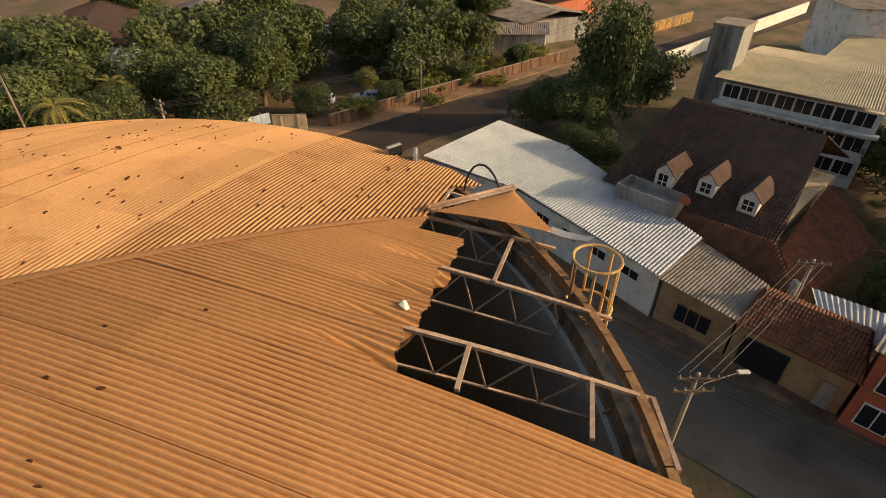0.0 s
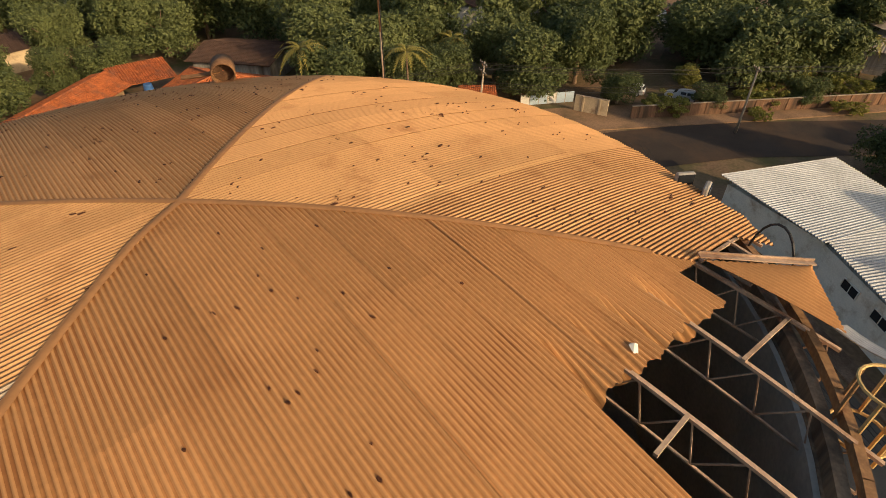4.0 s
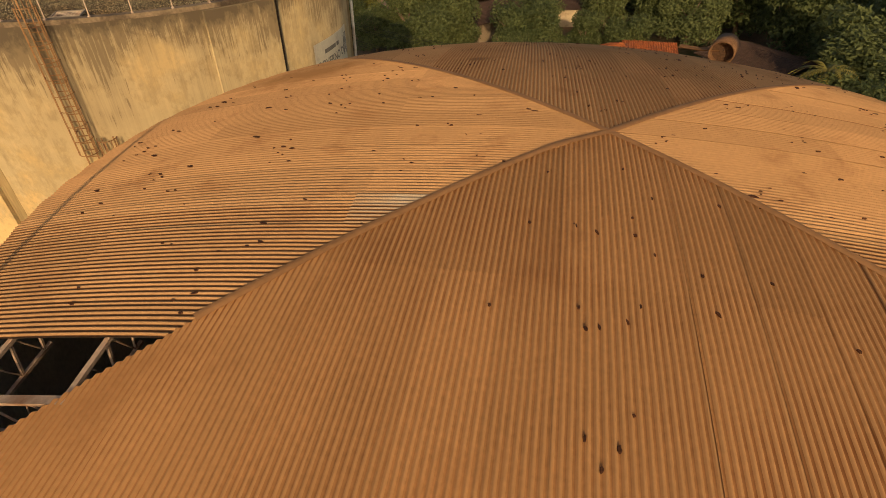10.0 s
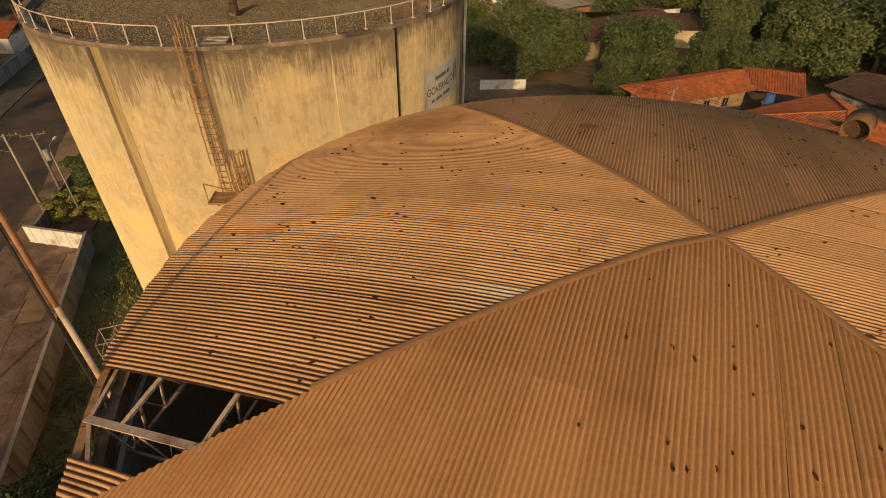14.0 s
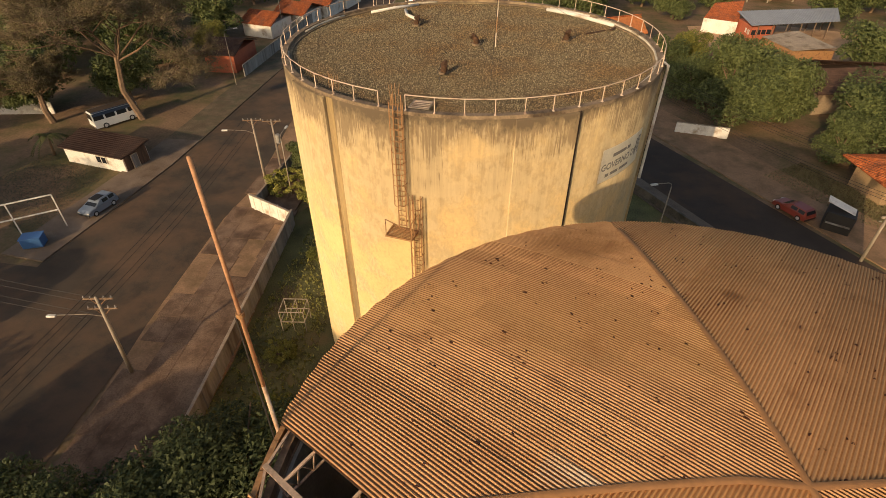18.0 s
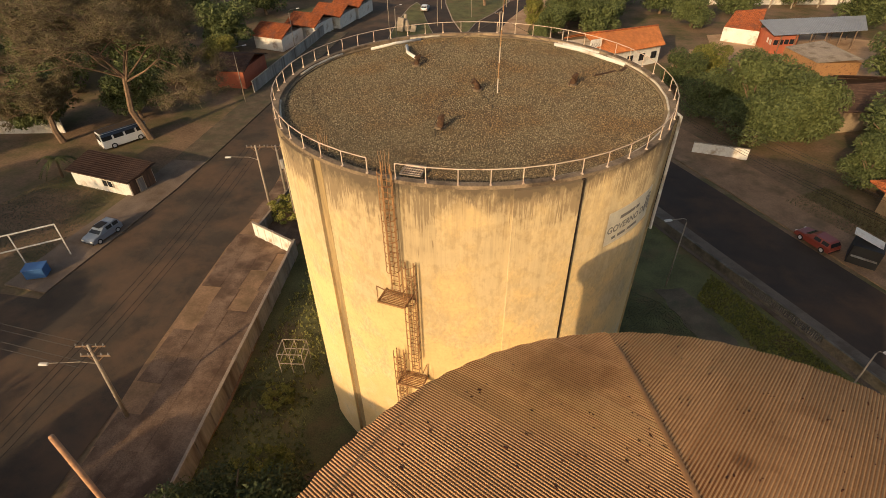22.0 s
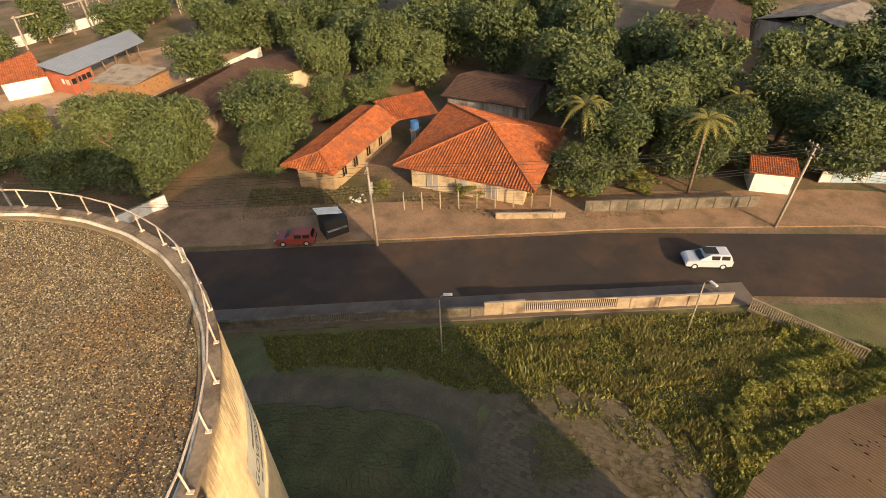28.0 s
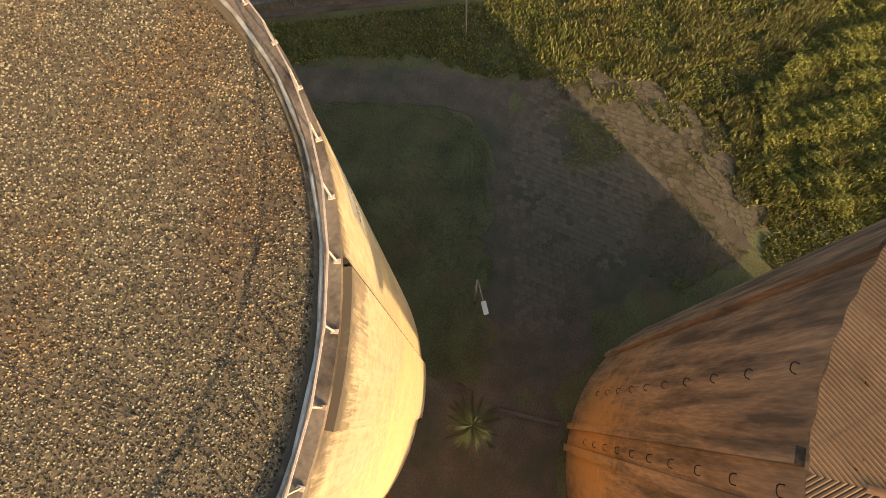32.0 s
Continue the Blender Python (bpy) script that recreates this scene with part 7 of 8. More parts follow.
house("tiled_hut", [(65.6, 12.2), (66.6, 8.2), (70.6, 9.2), (69.6, 13)], 2.5, M["white"], [((65.2, 12.8, 2.6), (66.4, 7.6, 2.6), (69, 8.4, 3.5), (67.8, 13.2, 3.5)), ((71.2, 8.8, 2.6), (70.0, 13.6, 2.6), (67.8, 13.2, 3.5), (69, 8.4, 3.5))], M["tile"], "small white hut with an orange tile roof", "hut", .25, .045)

# ---- more vegetation ----
M["twig"] = mat("pale_twigs", (0.17, 0.125, 0.075), 0.95, vary=0.3, bump=0)
def branch_tree(x, y, h, spread, leaf, nl, label, seed, size=.2):
    g = random.Random(seed)
    t = thing("bare_tree", (x, y, 0), label, "tree")
    lots, tips = [], []

    def grow(p, d, L, r, k):
        q = p + d * L
        mid = (p + q) / 2 + Vector((g.gauss(0, .06), g.gauss(0, .06), 0)) * L
        lots.append(tube([p, mid, q], r, 6 if r > .08 else 4, r * .62))
        if k == 0:
            tips.append((p, q))
            return
        for i in range(3 if k > 1 else 4):
            a = Vector((g.gauss(0, 1), g.gauss(0, 1), g.gauss(.12, .4)))
            e = (d * .55 + a.normalized() * .75).normalized()
            grow(q if i else mid.lerp(q, .6), e, L * g.uniform(.6, .8), r * .58, k - 1)
    grow(Vector((0, 0, -.3)), Vector((-.1, .05, 1)).normalized(), h * .46, .5, 0)
    for i in range(9):
        a = 6.283 * i / 9 + g.uniform(-.3, .3)
        grow(Vector((-h * .043, h * .02, h * (.4 + .012 * (i % 4)))), Vector((math.cos(a), math.sin(a), .55 + .35 * (i % 3))).normalized(), spread * .3, .15, 4)
    obj("limb_work", merge(lots), M["bark"], t, "grey-brown forking limbs")
    vs, fs, ends = [], [], []
    for i in range(nl * 3 // 5):
        p, q = g.choice(tips)
        c, e = p.lerp(q, g.random()), (q - p).normalized() * .5 + Vector((g.gauss(0, 1), g.gauss(0, 1), g.gauss(.2, .6))).normalized()
        e *= g.uniform(.06, .17) * spread ** .7
        w = e.orthogonal().normalized() * .022
        vs += [c - w, c + w, c + e]
        fs.append((3 * i, 3 * i + 1, 3 * i + 2))
        ends.append((c + e * .4, c + e))
    tagged(obj("twig_work", raw(vs, fs), M["twig"], t), "fine bare twigs", kind="stuff")
    vs, fs = [], []
    for i in range(nl):
        p, q = g.choice(ends)
        c = p.lerp(q, g.random()) + Vector((g.gauss(0, .12), g.gauss(0, .12), g.gauss(0, .12)))
        a, b = Vector((g.gauss(0, 1), g.gauss(0, 1), g.gauss(0, 1))).normalized() * size, Vector((g.gauss(0, 1), g.gauss(0, 1), g.gauss(0, 1))).normalized() * size * .6
        k = len(vs)
        vs += [c - a, c + b, c + a, c - b]
        fs.append((k, k + 1, k + 2, k + 3))
    obj("crown", raw(vs, fs), M[leaf], t)


branch_tree(-52, 69.1, 21, 21, "leaf_dry", 85000, "large half-bare tree with a thick pale trunk", 5, .1)
branch_tree(-64.5, 66.5, 10, 8, "leaf_dry", 26000, "smaller half-bare tree by the white wall", 6, .11)


def palm(x, y, h, label, n=13, L=2.6, z=0.0):
    g = random.Random(int(x * 7 + y))
    t = thing("palm", (x, y, z), label, "palm tree")
    if h > .3:
        obj("trunk", raw(*tube([(0, 0, -.2), (.1, 0, h * .5), (.2, .1, h)], .17, 8, .12)), M["bark"], t, smooth=True)
    top = Vector((.2, .1, h))
    for i in range(n):
        a, el = 6.283 * i / n + g.uniform(-.2, .2), g.uniform(.1, 1.0)
        d, s = Vector((math.cos(a), math.sin(a), 0)), Vector((-math.sin(a), math.cos(a), 0))
        vs, fs = [], []
        m, rib = 14, []
        for k in range(m + 1):
            f = k / m
            p = top + d * (L * f * math.cos(el * .6)) + Vector((0, 0, L * (math.sin(el) * f - .9 * f * f)))
            if k:
                w = .5 * L * .3 * math.sin(math.pi * min(1, f * .9 + .1))
                for sg in (-1, 1):
                    o_ = len(vs)
                    vs += [p + s * sg * w + d * .25 - Vector((0, 0, .3 * w))]
                    fs.append((rib[-1], o_, o_ + 1 + (sg < 0)))
                rib.append(len(vs))
                vs.append(p)
            else:
                rib.append(len(vs))
                vs.append(p)
        obj("frond", raw(vs, fs), M["frond_yellow" if "yellow" in label else "frond"], t)
    return t


palm(2.6, 20.3, 3.2, "young palm between the two tanks", 18, 1.75)
palm(60.6, 31.2, 9.2, "yellowing coconut palm among the mango trees", 15, 3.6)
palm(62.0, 18.4, 9.2, "yellowing coconut palm among the mango trees", 15, 3.4)
palm(93, -44.6, 6, "fan of yellow palm leaves by the far wall", 15, 3.6)
palm(77, 16, 7, "yellowing coconut palm behind the gate", 14, 3.4)
palm(-57.2, 57.0, 2.6, "small dark palm beside the hut", 16, 2.6)
palm(-17.5, 27.5, .4, "low banana clump by the fence", 10, 1.8)
for x, y, k, s in ((74, 4, "mango", 1.2), (72, 16, "mango", 1.0), (66, 20, "mango", 1.0), (78, 24, "mango", 1.3), (88, 0, "mango", 1.3), (100, 2, "mango", 1.5), (100, 42, "mango", 1.5), (120, 60, "mango", 1.6), (112, 78, "mango", 1.5), (126, 90, "mango", 1.6), (92, 66, "mango", 1.4), (80, 66, "broad", 1.2), (104, 62, "mango", 1.5), (136, 66, "mango", 1.6), (140, 20, "mango", 1.6), (112, -6, "mango", 1.5), (128, -30, "mango", 1.6), (98, -34, "mango", 1.4), (112, -52, "mango", 1.3), (90, -38, "mango", 1.2), (84, -26, "mango", 1.1), (104, -10, "broad", 1.3), (92, -21, "mango", 1.2), (122, 108, "mango", 1.6), (104, 128, "mango", 1.5), (118, 140, "mango", 1.6), (55, 74, "broad", .9), (35, 77, "broad", 1.0), (64, 101, "mango", 1.1), (42, 90, "mango", 1.0), (57.5, 29.5, "broad", .75), (86, 106, "mango", 1.2), (88, 84, "mango", 1.3), (92, 90, "mango", 1.3),
                   (-72, 100, "broad", 1.4), (-60, 112, "mango", 1.2), (-84, 124, "mango", 1.5), (-110, 110, "mango", 1.6), (-94, 150, "mango", 1.5), (-72, 150, "mango", 1.4), (-60, 160, "mango", 1.3), (-110, 145, "mango", 1.6), (-84, 100, "broad", 1.4), (-92, 74, "mango", 1.3), (-78, 58, "broad", 1.0), (-120, 80, "mango", 1.6),
                   # The three trees from x -50 to -58 are added unseen, to shade the road.
                   (-24, 1, "mango", 1.1), (-53, 12, "mango", 1.2), (-58, 20, "mango", 1.2), (-50, 3, "broad", 1.2), (-64, 30, "mango", 1.2), (-70, 40, "broad", 1.2), (-14, 10, "broad", .8), (-33, 12, "broad", .8), (-13.5, 21, "shrub", 1.2), (-23, 52, "shrub", 1.5), (-22.5, 57, "broad", .5), (-18, 50, "shrub", 1.8),
                   (-16, 40, "shrub", .6), (-15, 27, "shrub", .7), (19, -56, "mango", 1.3), (25, -60, "mango", 1.3), (13, -53, "mango", 1.2), (30, -64, "broad", 1.2), (51, 41, "shrub", 1.3), (54, 36, "shrub", 1.2), (57, 31, "shrub", 1.6), (61, 24, "shrub", 1.5), (47, 51, "shrub", .8), (66, 66, "broad", .9), (72, 80, "mango", 1.1), (58, 80, "broad", 1.0), (44, 66, "mango", .75),
                   (14, 150, "mango", 1.2), (26, 158, "mango", 1.3), (40, 138, "mango", 1.0), (76, 140, "mango", 1.2), (110, 160, "mango", 1.5), (8, 127, "broad", .8), (9, 136, "broad", .9), (13, 144, "mango", .9), (5, 120, "broad", .5), (18, 128, "mango", 1.0),
                   (73, -14, "shrub", 1.6), (76, -20, "broad", .5), (79, -27, "shrub", 2.0), (80, -33, "broad", .55), (84, -40, "shrub", 1.8), (86, -46, "broad", .6), (88, -50, "shrub", 2.0), (75, -8, "broad", .6), (82, -18, "light", .6), (78, -38, "shrub", 1.2), (73.5, -26, "shrub", 1.0), (86, -33, "light", .7),
                   (56, -40, "broad", .9), (60, -36, "broad", .8), (62, -56, "mango", 1.0), (14, -46, "mango", .9), (6, -42, "mango", 1.0), (34, -62, "broad", .8)):
    plant(k, x, y, s)


def tufts(n, poly, seed, lo, hi, keep):
    g = np.random.default_rng(seed)
    xs, ys = [p[0] for p in poly], [p[1] for p in poly]
    px, py = g.uniform(min(xs), max(xs), n * 2), g.uniform(min(ys), max(ys), n * 2)
    ins = within(list(poly), px, py)
    ins &= keep(px, py)
    px, py = px[ins][:n], py[ins][:n]
    k = len(px)
    h, a, w = g.uniform(lo, hi, k), g.uniform(0, 6.28, k), g.uniform(.05, .14, k) * min(1, hi * 4)
    le, la = g.uniform(.1, .6, k), g.uniform(0, 6.28, k)
    b = np.stack([px, py, np.full(k, -.03)], 1)
    s = np.stack([np.cos(a) * w, np.sin(a) * w, 0 * a], 1)
    tip = b + np.stack([np.cos(la) * le * h, np.sin(la) * le * h, h], 1)
    v = np.stack([b - s, b + s, tip + s * .3], 1).reshape(-1, 3)
    f = np.arange(3 * k).reshape(-1, 3)
    return raw(v.tolist(), f.tolist())


YARD = [(17.8, 25.4), (14.1, 23.8), (10.5, 22.5), (7.2, 21.2), (5.0, 20.4), (5.0, 15.6), (9.8, 16.3), (13.8, 14.9), (16.5, 12.6), (20.2, 8.6), (24, 9.4), (27.7, 13.6), (29.9, 19.4), (27.3, 24.4), (25.1, 27.5)]
YARD_GRASS = [(23.7, 23.6), (25.6, 19.7), (22.7, 18.3), (20.6, 21.7)]
FOOT_GRASS = [(20.7, 16.1), (22.6, 14.0), (19.9, 8.7), (15.4, 12.0), (15.8, 14.7)]
PAVED = [(20.1, 25.4), (25.1, 26.2), (26.8, 23.7), (29.7, 19.6), (27.7, 14), (24, 9.8), (20.7, 8.6), (22.2, 10.8), (22.6, 14), (20.9, 15.7), (18.3, 15.6), (15.5, 16.1), (14, 18.6), (10, 17.8), (8.9, 20.1), (14.4, 22.9)]


def within(poly, x, y):
    ins = np.zeros(np.shape(x), bool)
    for (x1, y1), (x2, y2) in zip(poly, poly[1:] + poly[:1]):
        if y1 != y2:
            ins ^= ((y1 > y) != (y2 > y)) & (x < (x2 - x1) * (y - y1) / (y2 - y1) + x1)
    return ins


def off_tanks(x, y):
    wx, wy = x + .6 * np.sin(y * 1.3) + .4 * np.sin(x * 3.3 - y * 2.9) + .25 * np.sin(x * 7.3 + y * 6.1), y + .6 * np.sin(x * 1.2) + .4 * np.sin(x * 2.7 + y * 3.1)
    on_path = within(YARD, wx, wy) & ~within(YARD_GRASS, wx, wy) & ~within(FOOT_GRASS, wx, wy)
    for (x1, y1), (x2, y2) in zip(PATH_LINE[:-1], PATH_LINE[1:]):
        f = np.clip(((x - x1) * (x2 - x1) + (y - y1) * (y2 - y1)) / ((x2 - x1) ** 2 + (y2 - y1) ** 2), 0, 1)
        on_path |= np.hypot(x - x1 - f * (x2 - x1), y - y1 - f * (y2 - y1)) < 1.6 + .14 * np.sin(x * 2.1 + 1.3 * np.sin(y * 1.7)) + .14 * np.sin(x * 5.3 - y * 4.1)
    return (np.hypot(x - AC.x, y - AC.y) > 9.9) & (np.hypot(x - BC.x, y - BC.y) > 11.8) & ~on_path


PATH_LINE = [(16.0, 46), (19.2, 41.2), (21.6, 37.3), (23.0, 33.6), (23.1, 29.8), (21.4, 26.4), (18.3, 24.0), (14.8, 21.4), (10.6, 19.5), (6, 18.2), (0, 17.8), (-5, 18.8), (-10, 20)]
def clumped(px, py):
    f = np.sin(px * .9 + 1.3 * np.sin(py * .5)) + np.sin(py * .8 + 1.1 * np.sin(px * .6)) + .7 * np.sin(px * 2.3 + py * 1.7)
    return off_tanks(px, py) & (f > -.25) & ~((np.hypot(px - 24.5, py - 15.5) < 4.2) & (f < 1.2))


def leaf_mass(n, poly, seed, top, size):
    """A tangle of low bushes: small leaves scattered through an uneven height over a stretch of ground."""
    g = np.random.default_rng(seed)
    base = tufts(n, poly, seed, .1, .2, off_tanks)
    co = np.empty(len(base.vertices) * 3)
    base.vertices.foreach_get("co", co)
    bpy.data.meshes.remove(base)
    p = co.reshape(-1, 3)[::3]
    x, y = p[:, 0], p[:, 1]
    hgt = np.sin(x * 1.1 + 1.7 * np.sin(y * .7)) + np.sin(y * 1.25 + 1.4 * np.sin(x * .8)) + .6 * np.sin(x * 2.9 + y * 2.1) + .4 * np.sin(x * 5.3 - y * 4.7)
    hgt = top * np.clip(.45 + .28 * hgt, .08, 1.25)
    k = len(x)
    c = np.stack([x, y, hgt * g.random(k) ** .35], 1)
    a, b = g.normal(size=(k, 3)), g.normal(size=(k, 3)) * (1, 1, .5)
    a /= np.linalg.norm(a, axis=1)[:, None]
    b /= np.linalg.norm(b, axis=1)[:, None]
    s = g.uniform(size * .6, size * 1.3, (k, 1))
    v = np.stack([c - a * s, c + b * s * .55, c + a * s, c - b * s * .55], 1).reshape(-1, 3)
    return raw(v.tolist(), np.arange(4 * k).reshape(-1, 4).tolist())


tagged(obj("bushes", leaf_mass(80000, [(25.5, 9.5), (31, 11.5), (36, 10), (43, 8), (43.5, 0), (40, -6), (28, -5), (23, 2)], 41, 1.15, .1), M["bush"]), "tangled yellow-green bushes in the lot", "bush", kind="stuff")
tagged(obj("bushes", leaf_mass(9000, [(25.0, 25.4), (27.4, 19.6), (22.4, 16.6), (18.8, 22.0)], 43, .16, .06), M["weed"]), "low dark shrub clump beside the yard path", "bush", kind="stuff")
M["straw"] = leafmat("dry_straw_grass", (0.16, 0.12, 0.045), (0.36, 0.29, 0.12))
tagged(obj("grass", tufts(26000, [(32, 30.6), (34.6, 26.0), (30.4, 13), (26, 8.6), (21.2, 8.4), (25.2, 17.8)], 45, .06, .28, clumped), M["straw"]), "dry straw-yellow grass along the edge of the weeds", "grass", kind="stuff")
tagged(obj("grass", tufts(26000, [(25.1, 26.2), (28.2, 25), (31.6, 20), (29.6, 12.6), (24.6, 7.6), (20.7, 7.6), (22.2, 10.8), (22.6, 14)], 46, .03, .11, lambda x, y: np.sin(x * 1.3 + 1.4 * np.sin(y * .9)) + np.sin(y * 1.5 + np.sin(x * 1.1)) + .6 * np.sin(x * 4.3 + y * 3.1) > -1.2), M["straw"]), "short straw-coloured grass growing through the yard paving", "grass", kind="stuff")
tagged(obj("grass", tufts(7000, PAVED[1:9], 47, .03, .14, lambda x, y: np.sin(x * 1.7 + 1.1 * np.sin(y * 1.2)) + np.sin(y * 1.9 + x) > .1), M["leaf_light"]), "yellow-green tufts growing through the yard paving", "grass", kind="stuff")
tagged(obj("grass", tufts(30000, [(26, 6), (40, 0), (43.5, 10), (33, 29), (30, 19), (28, 13)], 48, .2, .5, clumped), M["straw"]), "dry straw-yellow stalks among the weeds", "grass", kind="stuff")
LOT_E = [(15, 0), (44, -2), (43.5, 11), (32, 30.5), (22, 47), (19.6, 43), (23.2, 36), (24.8, 30), (25.3, 27.5), (30, 19.4), (27.8, 13.4), (24, 9.2), (20, 8)]
tagged(obj("grass", tufts(60000, LOT_E, 7, .08, .3, off_tanks), M["leaf_light"]), "short yellow-green grass in the lot", "grass", kind="stuff")
tagged(obj("grass", tufts(36000, [(26, -2), (44, -3), (43.5, 11), (33, 29), (28, 27), (23, 11)], 17, .15, .6, clumped), M["weed"]), "tall tangled yellow-green weeds in the lot", "grass", kind="stuff")
tagged(obj("grass", tufts(3500, FOOT_GRASS, 29, .04, .14, off_tanks), M["weed"]), "thin grass at the domed tank's foot", "grass", kind="stuff")
tagged(obj("grass", tufts(6000, [(27.3, 24.8), (30.2, 19.4), (27.9, 13.2), (24, 9), (22.3, 9.8), (25.2, 14.6), (27, 19), (24.8, 24.4)], 53, .08, .3, lambda x, y: np.sin(x * 1.9 + np.sin(y * 2.1)) + np.sin(y * 1.6 + x * .7) + .6 * np.sin(x * 4.9 - y * 3.7) > .2), M["weed"]), "ragged weeds creeping over the yard's edge", "grass", kind="stuff")
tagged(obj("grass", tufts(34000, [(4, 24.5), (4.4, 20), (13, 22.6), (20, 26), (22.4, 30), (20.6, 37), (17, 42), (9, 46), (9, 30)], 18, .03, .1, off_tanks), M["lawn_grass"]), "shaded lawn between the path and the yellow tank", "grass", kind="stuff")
tagged(obj("grass", tufts(16000, [(-19, 6), (-4, 16), (-12, 24), (-13, 40), (-8, 47), (8, 48), (14, 44), (10, 62), (-18, 60)], 8, .1, .35, off_tanks), M["weed"]), "shaded grass behind the tanks", "grass", kind="stuff")
tagged(obj("grass", tufts(9000, [(-62, 44), (-47, 40), (-47, 54), (-58, 57)], 9, .04, .12, off_tanks), M["lawn_grass"]), "short mown lawn by the hut", "grass", kind="stuff")

tagged(obj("grass", tufts(9000, [(34, 62), (41, 52), (46.5, 49.5), (46, 56), (40, 66)], 51, .05, .3, off_tanks), M["leaf_dry"]), "rough weeds between the verge and the clay-roofed houses", "grass", kind="stuff")
tagged(obj("grass", tufts(7000, [(45.8, 48.5), (48.2, 47), (49, 36), (54, 28), (60, 17), (57, 19), (51, 28), (47.3, 36)], 52, .05, .35, off_tanks), M["leaf_dry"]), "rough weeds along the house fronts", "grass", kind="stuff")
t = thing("rubble_heap", (43.8, 52.6, -.02), "small heap of pale broken rubble beside the house plot", "rubble")
for i in range(12):
    a, q, z = rnd.uniform(0, 6.28), rnd.uniform(.2, 1.3), rnd.uniform(.2, .5)
    part("chunk", box((q * math.cos(a), q * math.sin(a), z * .3), (z, z * rnd.uniform(.6, 1), z * .7), .06, Matrix.Rotation(rnd.uniform(-.3, .3), 4, "X")), M["white" if i % 3 else "pole"], t)

# ---- grass islands and kerbs at the far junction ----
def island(poly, label):
    tagged(obj("pavement", prism(poly, -.1, .1), M["kerb"]), "concrete kerb round a grass island", "kerb", kind="structure")
    cx, cy = sum(p[0] for p in poly) / len(poly), sum(p[1] for p in poly) / len(poly)
    inner = [(cx + (x - cx) * .96, cy + (y - cy) * .97) for x, y in poly]
    tagged(obj("lawn", prism(inner, 0, .13), M["lawn"]), label, "grass", kind="structure")


island([(-12, 127.6), (-15.9, 139.5), (-19.8, 155.7), (-22.5, 172.4), (-22.3, 177), (-14.5, 170.6), (-3.9, 169.8), (-2.5, 159.3), (-5.8, 146.8), (-9.7, 136.8), (-10.8, 128.5)], "grass island tapering to the far junction")
island([(-24, 209), (-22.3, 192.3), (-20.3, 184.4), (-17.2, 178.7), (-9.5, 175), (-0.2, 175.2), (8.5, 179), (14, 190), (10, 225), (-24, 240)], "wide grass island beyond the narrow lane")
island([(-27.4, 113), (-29, 136), (-28.8, 150.7), (-27.8, 156.4), (-26, 153), (-22.9, 141.3), (-19.8, 130.7), (-16, 119.3), (-13.3, 112.3), (-15, 105), (-24, 104)], "worn grass island with a concrete marker")
t = thing("concrete_marker", (-25, 128, .1), "rough broken concrete marker slabs on the grass island", "monument")
for x, y, h, w, le in ((-1.4, -.4, 3.0, 1.5, .15), (.3, .2, 2.5, 1.3, -.2), (1.5, -.2, 2.0, 1.2, .25), (-.4, .9, 3.6, .7, .05)):
    part("slab", box((x, y, h / 2 - .1), (w, .7, h), .12, Matrix.Rotation(le, 4, "Y")), M["pole"], t)
t = thing("stake_fence", (-1, 118, 0), "row of rough wooden stakes on the sandy bank", "fence")
for i in range(16):
    f = i / 15
    p = Vector((-3.9 + 6.3 * f + rnd.uniform(-.1, .1) + 1, 127.7 - 18.1 * f - 118, 0))
    part("stake", bar(p - Vector((0, 0, .3)), p + Vector((rnd.uniform(-.2, .2), rnd.uniform(-.2, .2), rnd.uniform(1.5, 2.3))), .11), M["bark"], t)
for k in (0, 1):
    part("wire", bar((-2.9, 9.7, .6 + .6 * k), (3.4, -8.4, .6 + .6 * k), .02), M["cable"], t)
garden_wall((10.4, 159.2), (20.9, 164.5), 1.9, M["white"], "broken whitewashed wall behind the hedge trees")
utility_pole(-3.2, 153.2, 10.5, 40, "thick concrete pole at the tip of the far lane", 1)
utility_pole(-0.1, 137.6, 8.5, 40, "slim concrete pole on the sandy bank", 1)
street_lamp(-11.3, 141.8, 9.0, 100, "distant street lamp on the grass island")
street_lamp(-14.0, 178.0, 9.0, 100, "distant street lamp on the grass island")
street_lamp(-18.5, 133.2, 8.0, 60, "distant street lamp beside the avenue kerb")
street_lamp(-25.8, 121, 7.0, 60, "distant street lamp beside the avenue kerb")
branch_tree(-9, 154, 4.5, 2.2, "leaf_dry", 900, "small thin tree on the grass island", 77, size=.16)

# ---- paved path between the tanks ----
def ragged(poly, z0, z1, amount=.45, step=.5):
    """An upright prism whose outline wanders about a polygon."""
    g = random.Random(len(poly) * 7 + int(poly[0][0] * 10))
    out = []
    for (x1, y1), (x2, y2) in zip(poly, poly[1:] + poly[:1]):
        n = max(1, int(math.hypot(x2 - x1, y2 - y1) / step))
        for k in range(n):
            f = k / n
            x, y = x1 + (x2 - x1) * f, y1 + (y2 - y1) * f
            w = amount * (math.sin(x * 1.3 + y * .9) + math.sin(y * 2.3 - x * 1.1) + g.uniform(-.5, .5)) * .6
            d = math.hypot(x2 - x1, y2 - y1)
            out.append((x + (y2 - y1) / d * w, y - (x2 - x1) / d * w))
    return prism(out, z0, z1)


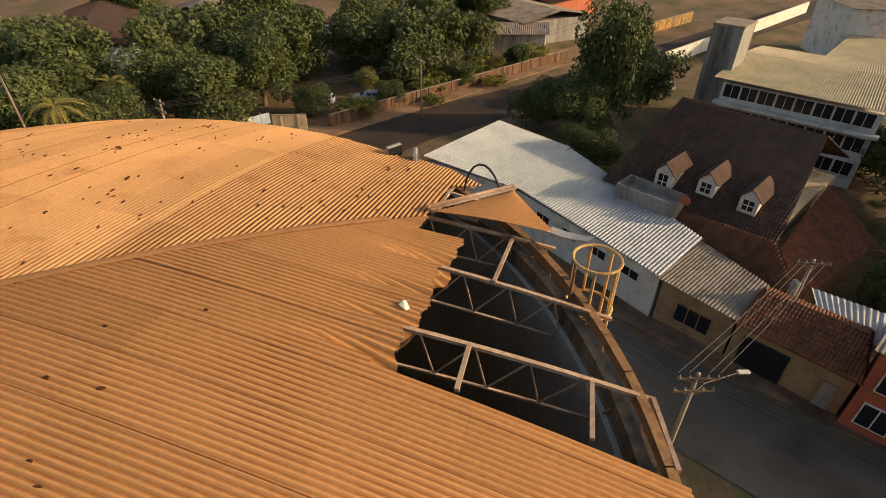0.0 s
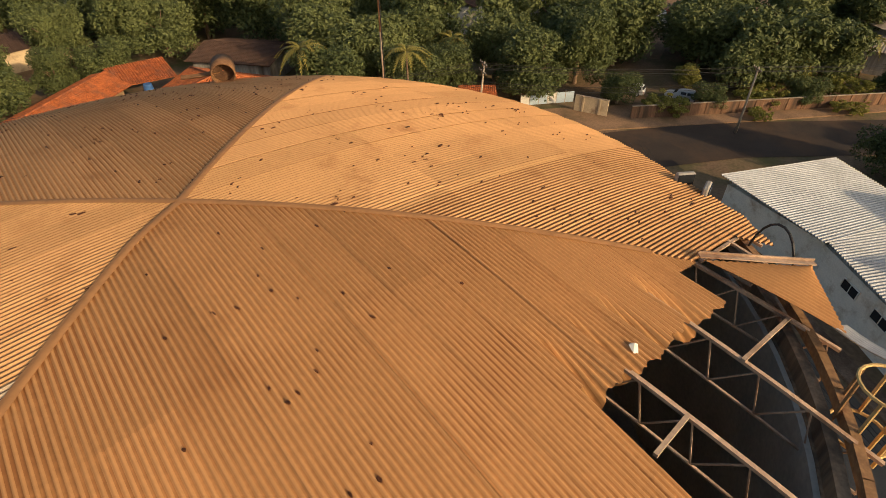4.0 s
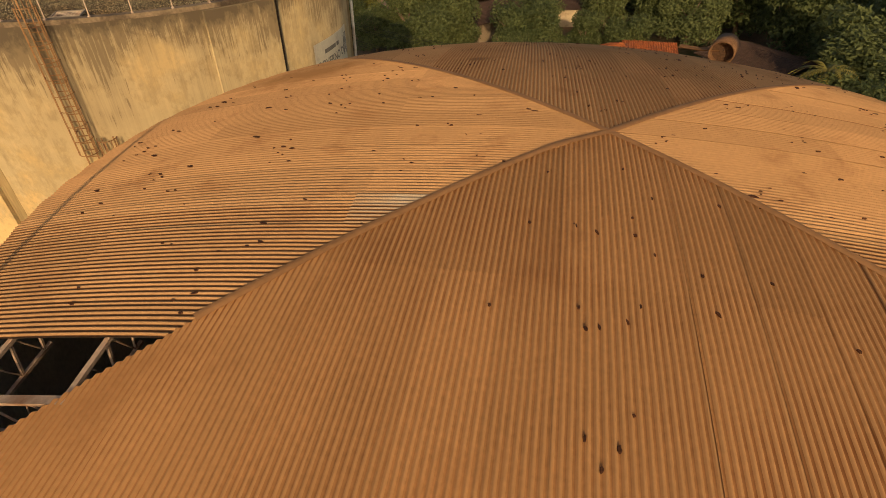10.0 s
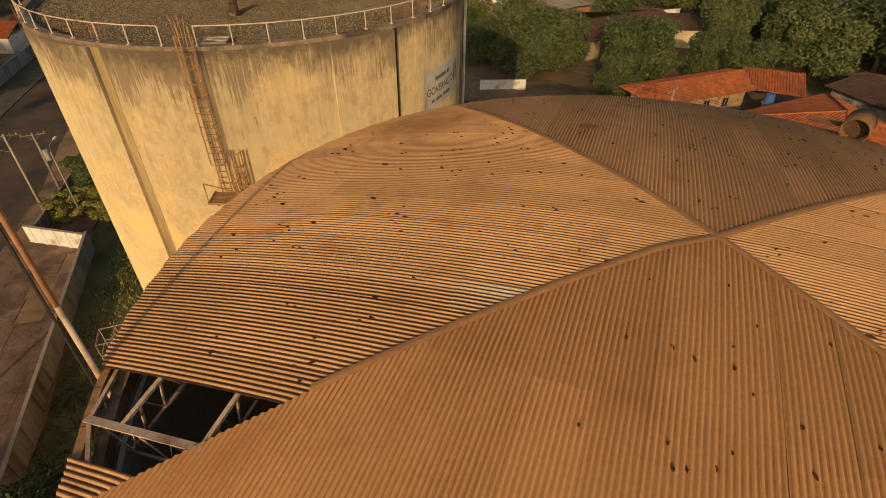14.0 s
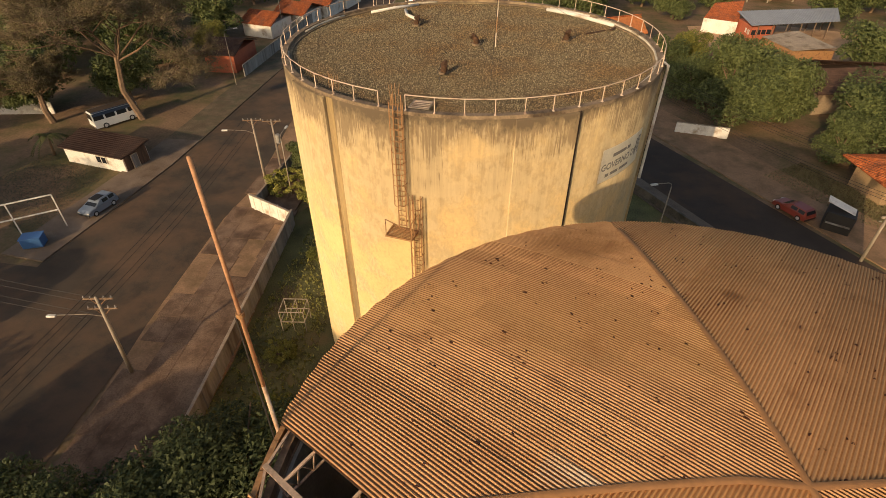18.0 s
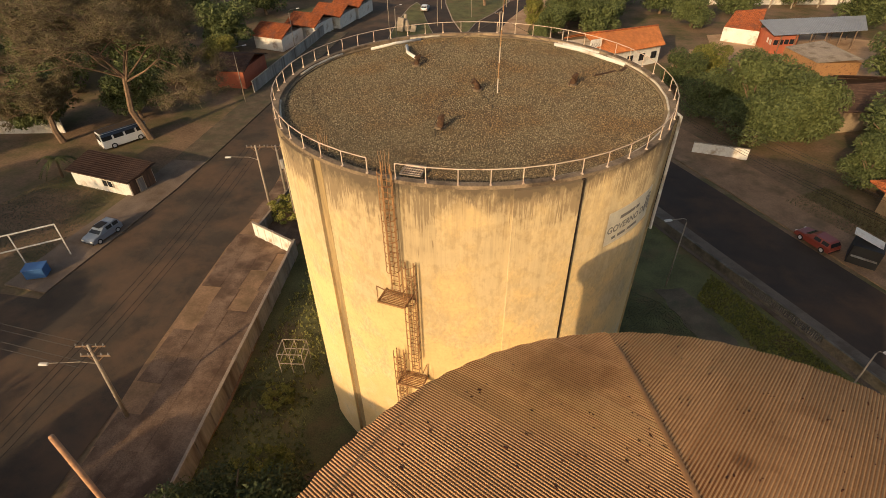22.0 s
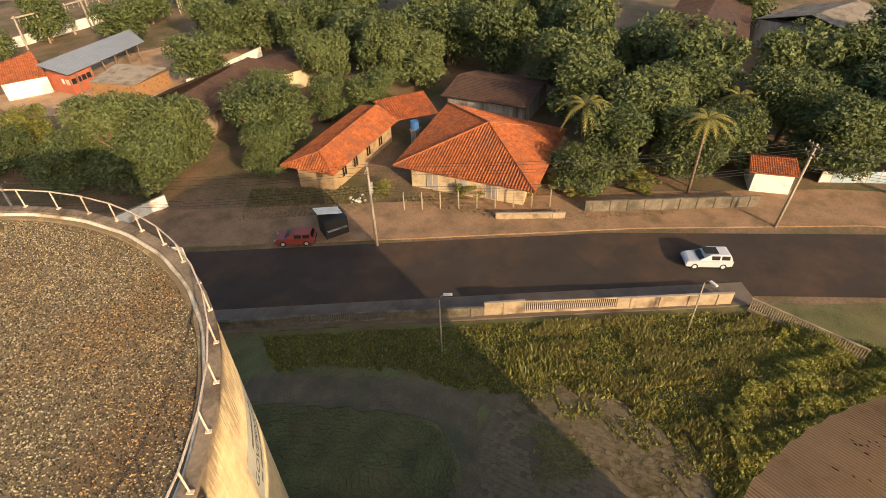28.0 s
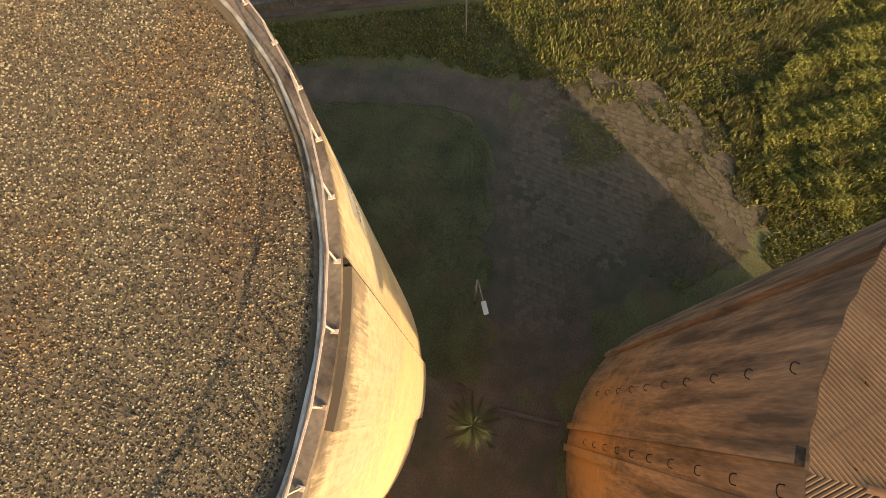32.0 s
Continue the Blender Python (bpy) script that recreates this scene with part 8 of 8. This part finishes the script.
tagged(obj("pavement", ragged([(16, 44), (17.6, 40.6), (19.4, 36.8), (20.8, 32.9), (21.5, 29.7), (20.3, 27.0), (17.8, 25.2), (25.1, 27.2), (24.6, 29.8), (24.4, 32.4), (23.0, 35.8), (21.1, 39.6), (18.8, 44.4)], -.1, .004, .25), M["yard"]), "dusty earth bed of the curving yard path", "path", kind="structure")
tagged(obj("pavement", ragged(YARD, -.1, -.004, .8), M["yard"]), "trodden earth round the yard paving", "path", kind="structure")
tagged(obj("pavement", ragged([(-12, 21.5), (-6, 13), (0, 14), (5.4, 15.6), (5.6, 20.6), (4.6, 21.4), (4, 24.2), (-2, 24.2)], -.1, .0, .3), M["yard"]), "bare brown earth in the gap between the tanks", "path", kind="structure")
strip("kerb", [(4.1, 19.9), (5.0, 15.8)], .22, -.1, .09, M["footway"], "low concrete kerb across the gap between the tanks", "kerb")
yard = thing("paved_path", (14, 22, 0), "worn hexagonal concrete pavers half sunk in the yard's earth", "path", kind="structure")
M["paver"] = mat("worn_paver", (0.145, 0.108, 0.062), 0.92, vary=0.25, scale=2, fine=14, dirt=(0.14, 0.11, 0.06), dirt_amount=.6, dirt_scale=.6, rand=.15)
HEX = [(math.cos(radians(60 * i)) * .235, math.sin(radians(60 * i)) * .235) for i in range(6)]
HEXF = [(6, 7, 8, 9, 10, 11)] + [(i, (i + 1) % 6, (i + 1) % 6 + 6, i + 6) for i in range(6)]
hexm = raw([(x, y, z) for z in (0, .05) for x, y in HEX], HEXF)
hexm.materials.append(M["paver"])
rp = random.Random(21)
count, rest = 0, []
for j in range(-40, 30):
    for i in range(-40, 42):
        x, y = 14 + i * .375, 22 + (j + .5 * (i % 2)) * .43
        worn = math.sin(x * .55 + 1.3 * math.sin(y * .4)) + math.sin(y * .6 + 1.2 * math.sin(x * .5))
        if not within(PAVED, x + rp.gauss(0, .2), y + rp.gauss(0, .2)) or within(YARD_GRASS, x, y) or rp.random() < (.08 if y < 13.5 or x < 14.6 else .2 + .3 * (worn > .2)) or math.hypot(x - AC.x, y - AC.y) < 10.2:
            continue
        z, tx_, ty_ = rp.uniform(-.037, -.02), rp.gauss(0, .018), rp.gauss(0, .018)
        if math.hypot(x - 11, y - 20) < 5.0 and count < 298:
            count += 1
            p = obj("paver", hexm, None, yard)
            p.location = (x - 14, y - 22, z)
            p.rotation_euler = (tx_, ty_, rp.gauss(0, .05))
        else:
            rest.append(([(hx + x - 14, hy + y - 22, z + h + hx * tx_ + hy * ty_) for h in (0, .05) for hx, hy in HEX], HEXF))
tagged(obj("pavers", merge(rest), M["paver"], yard), kind="stuff")
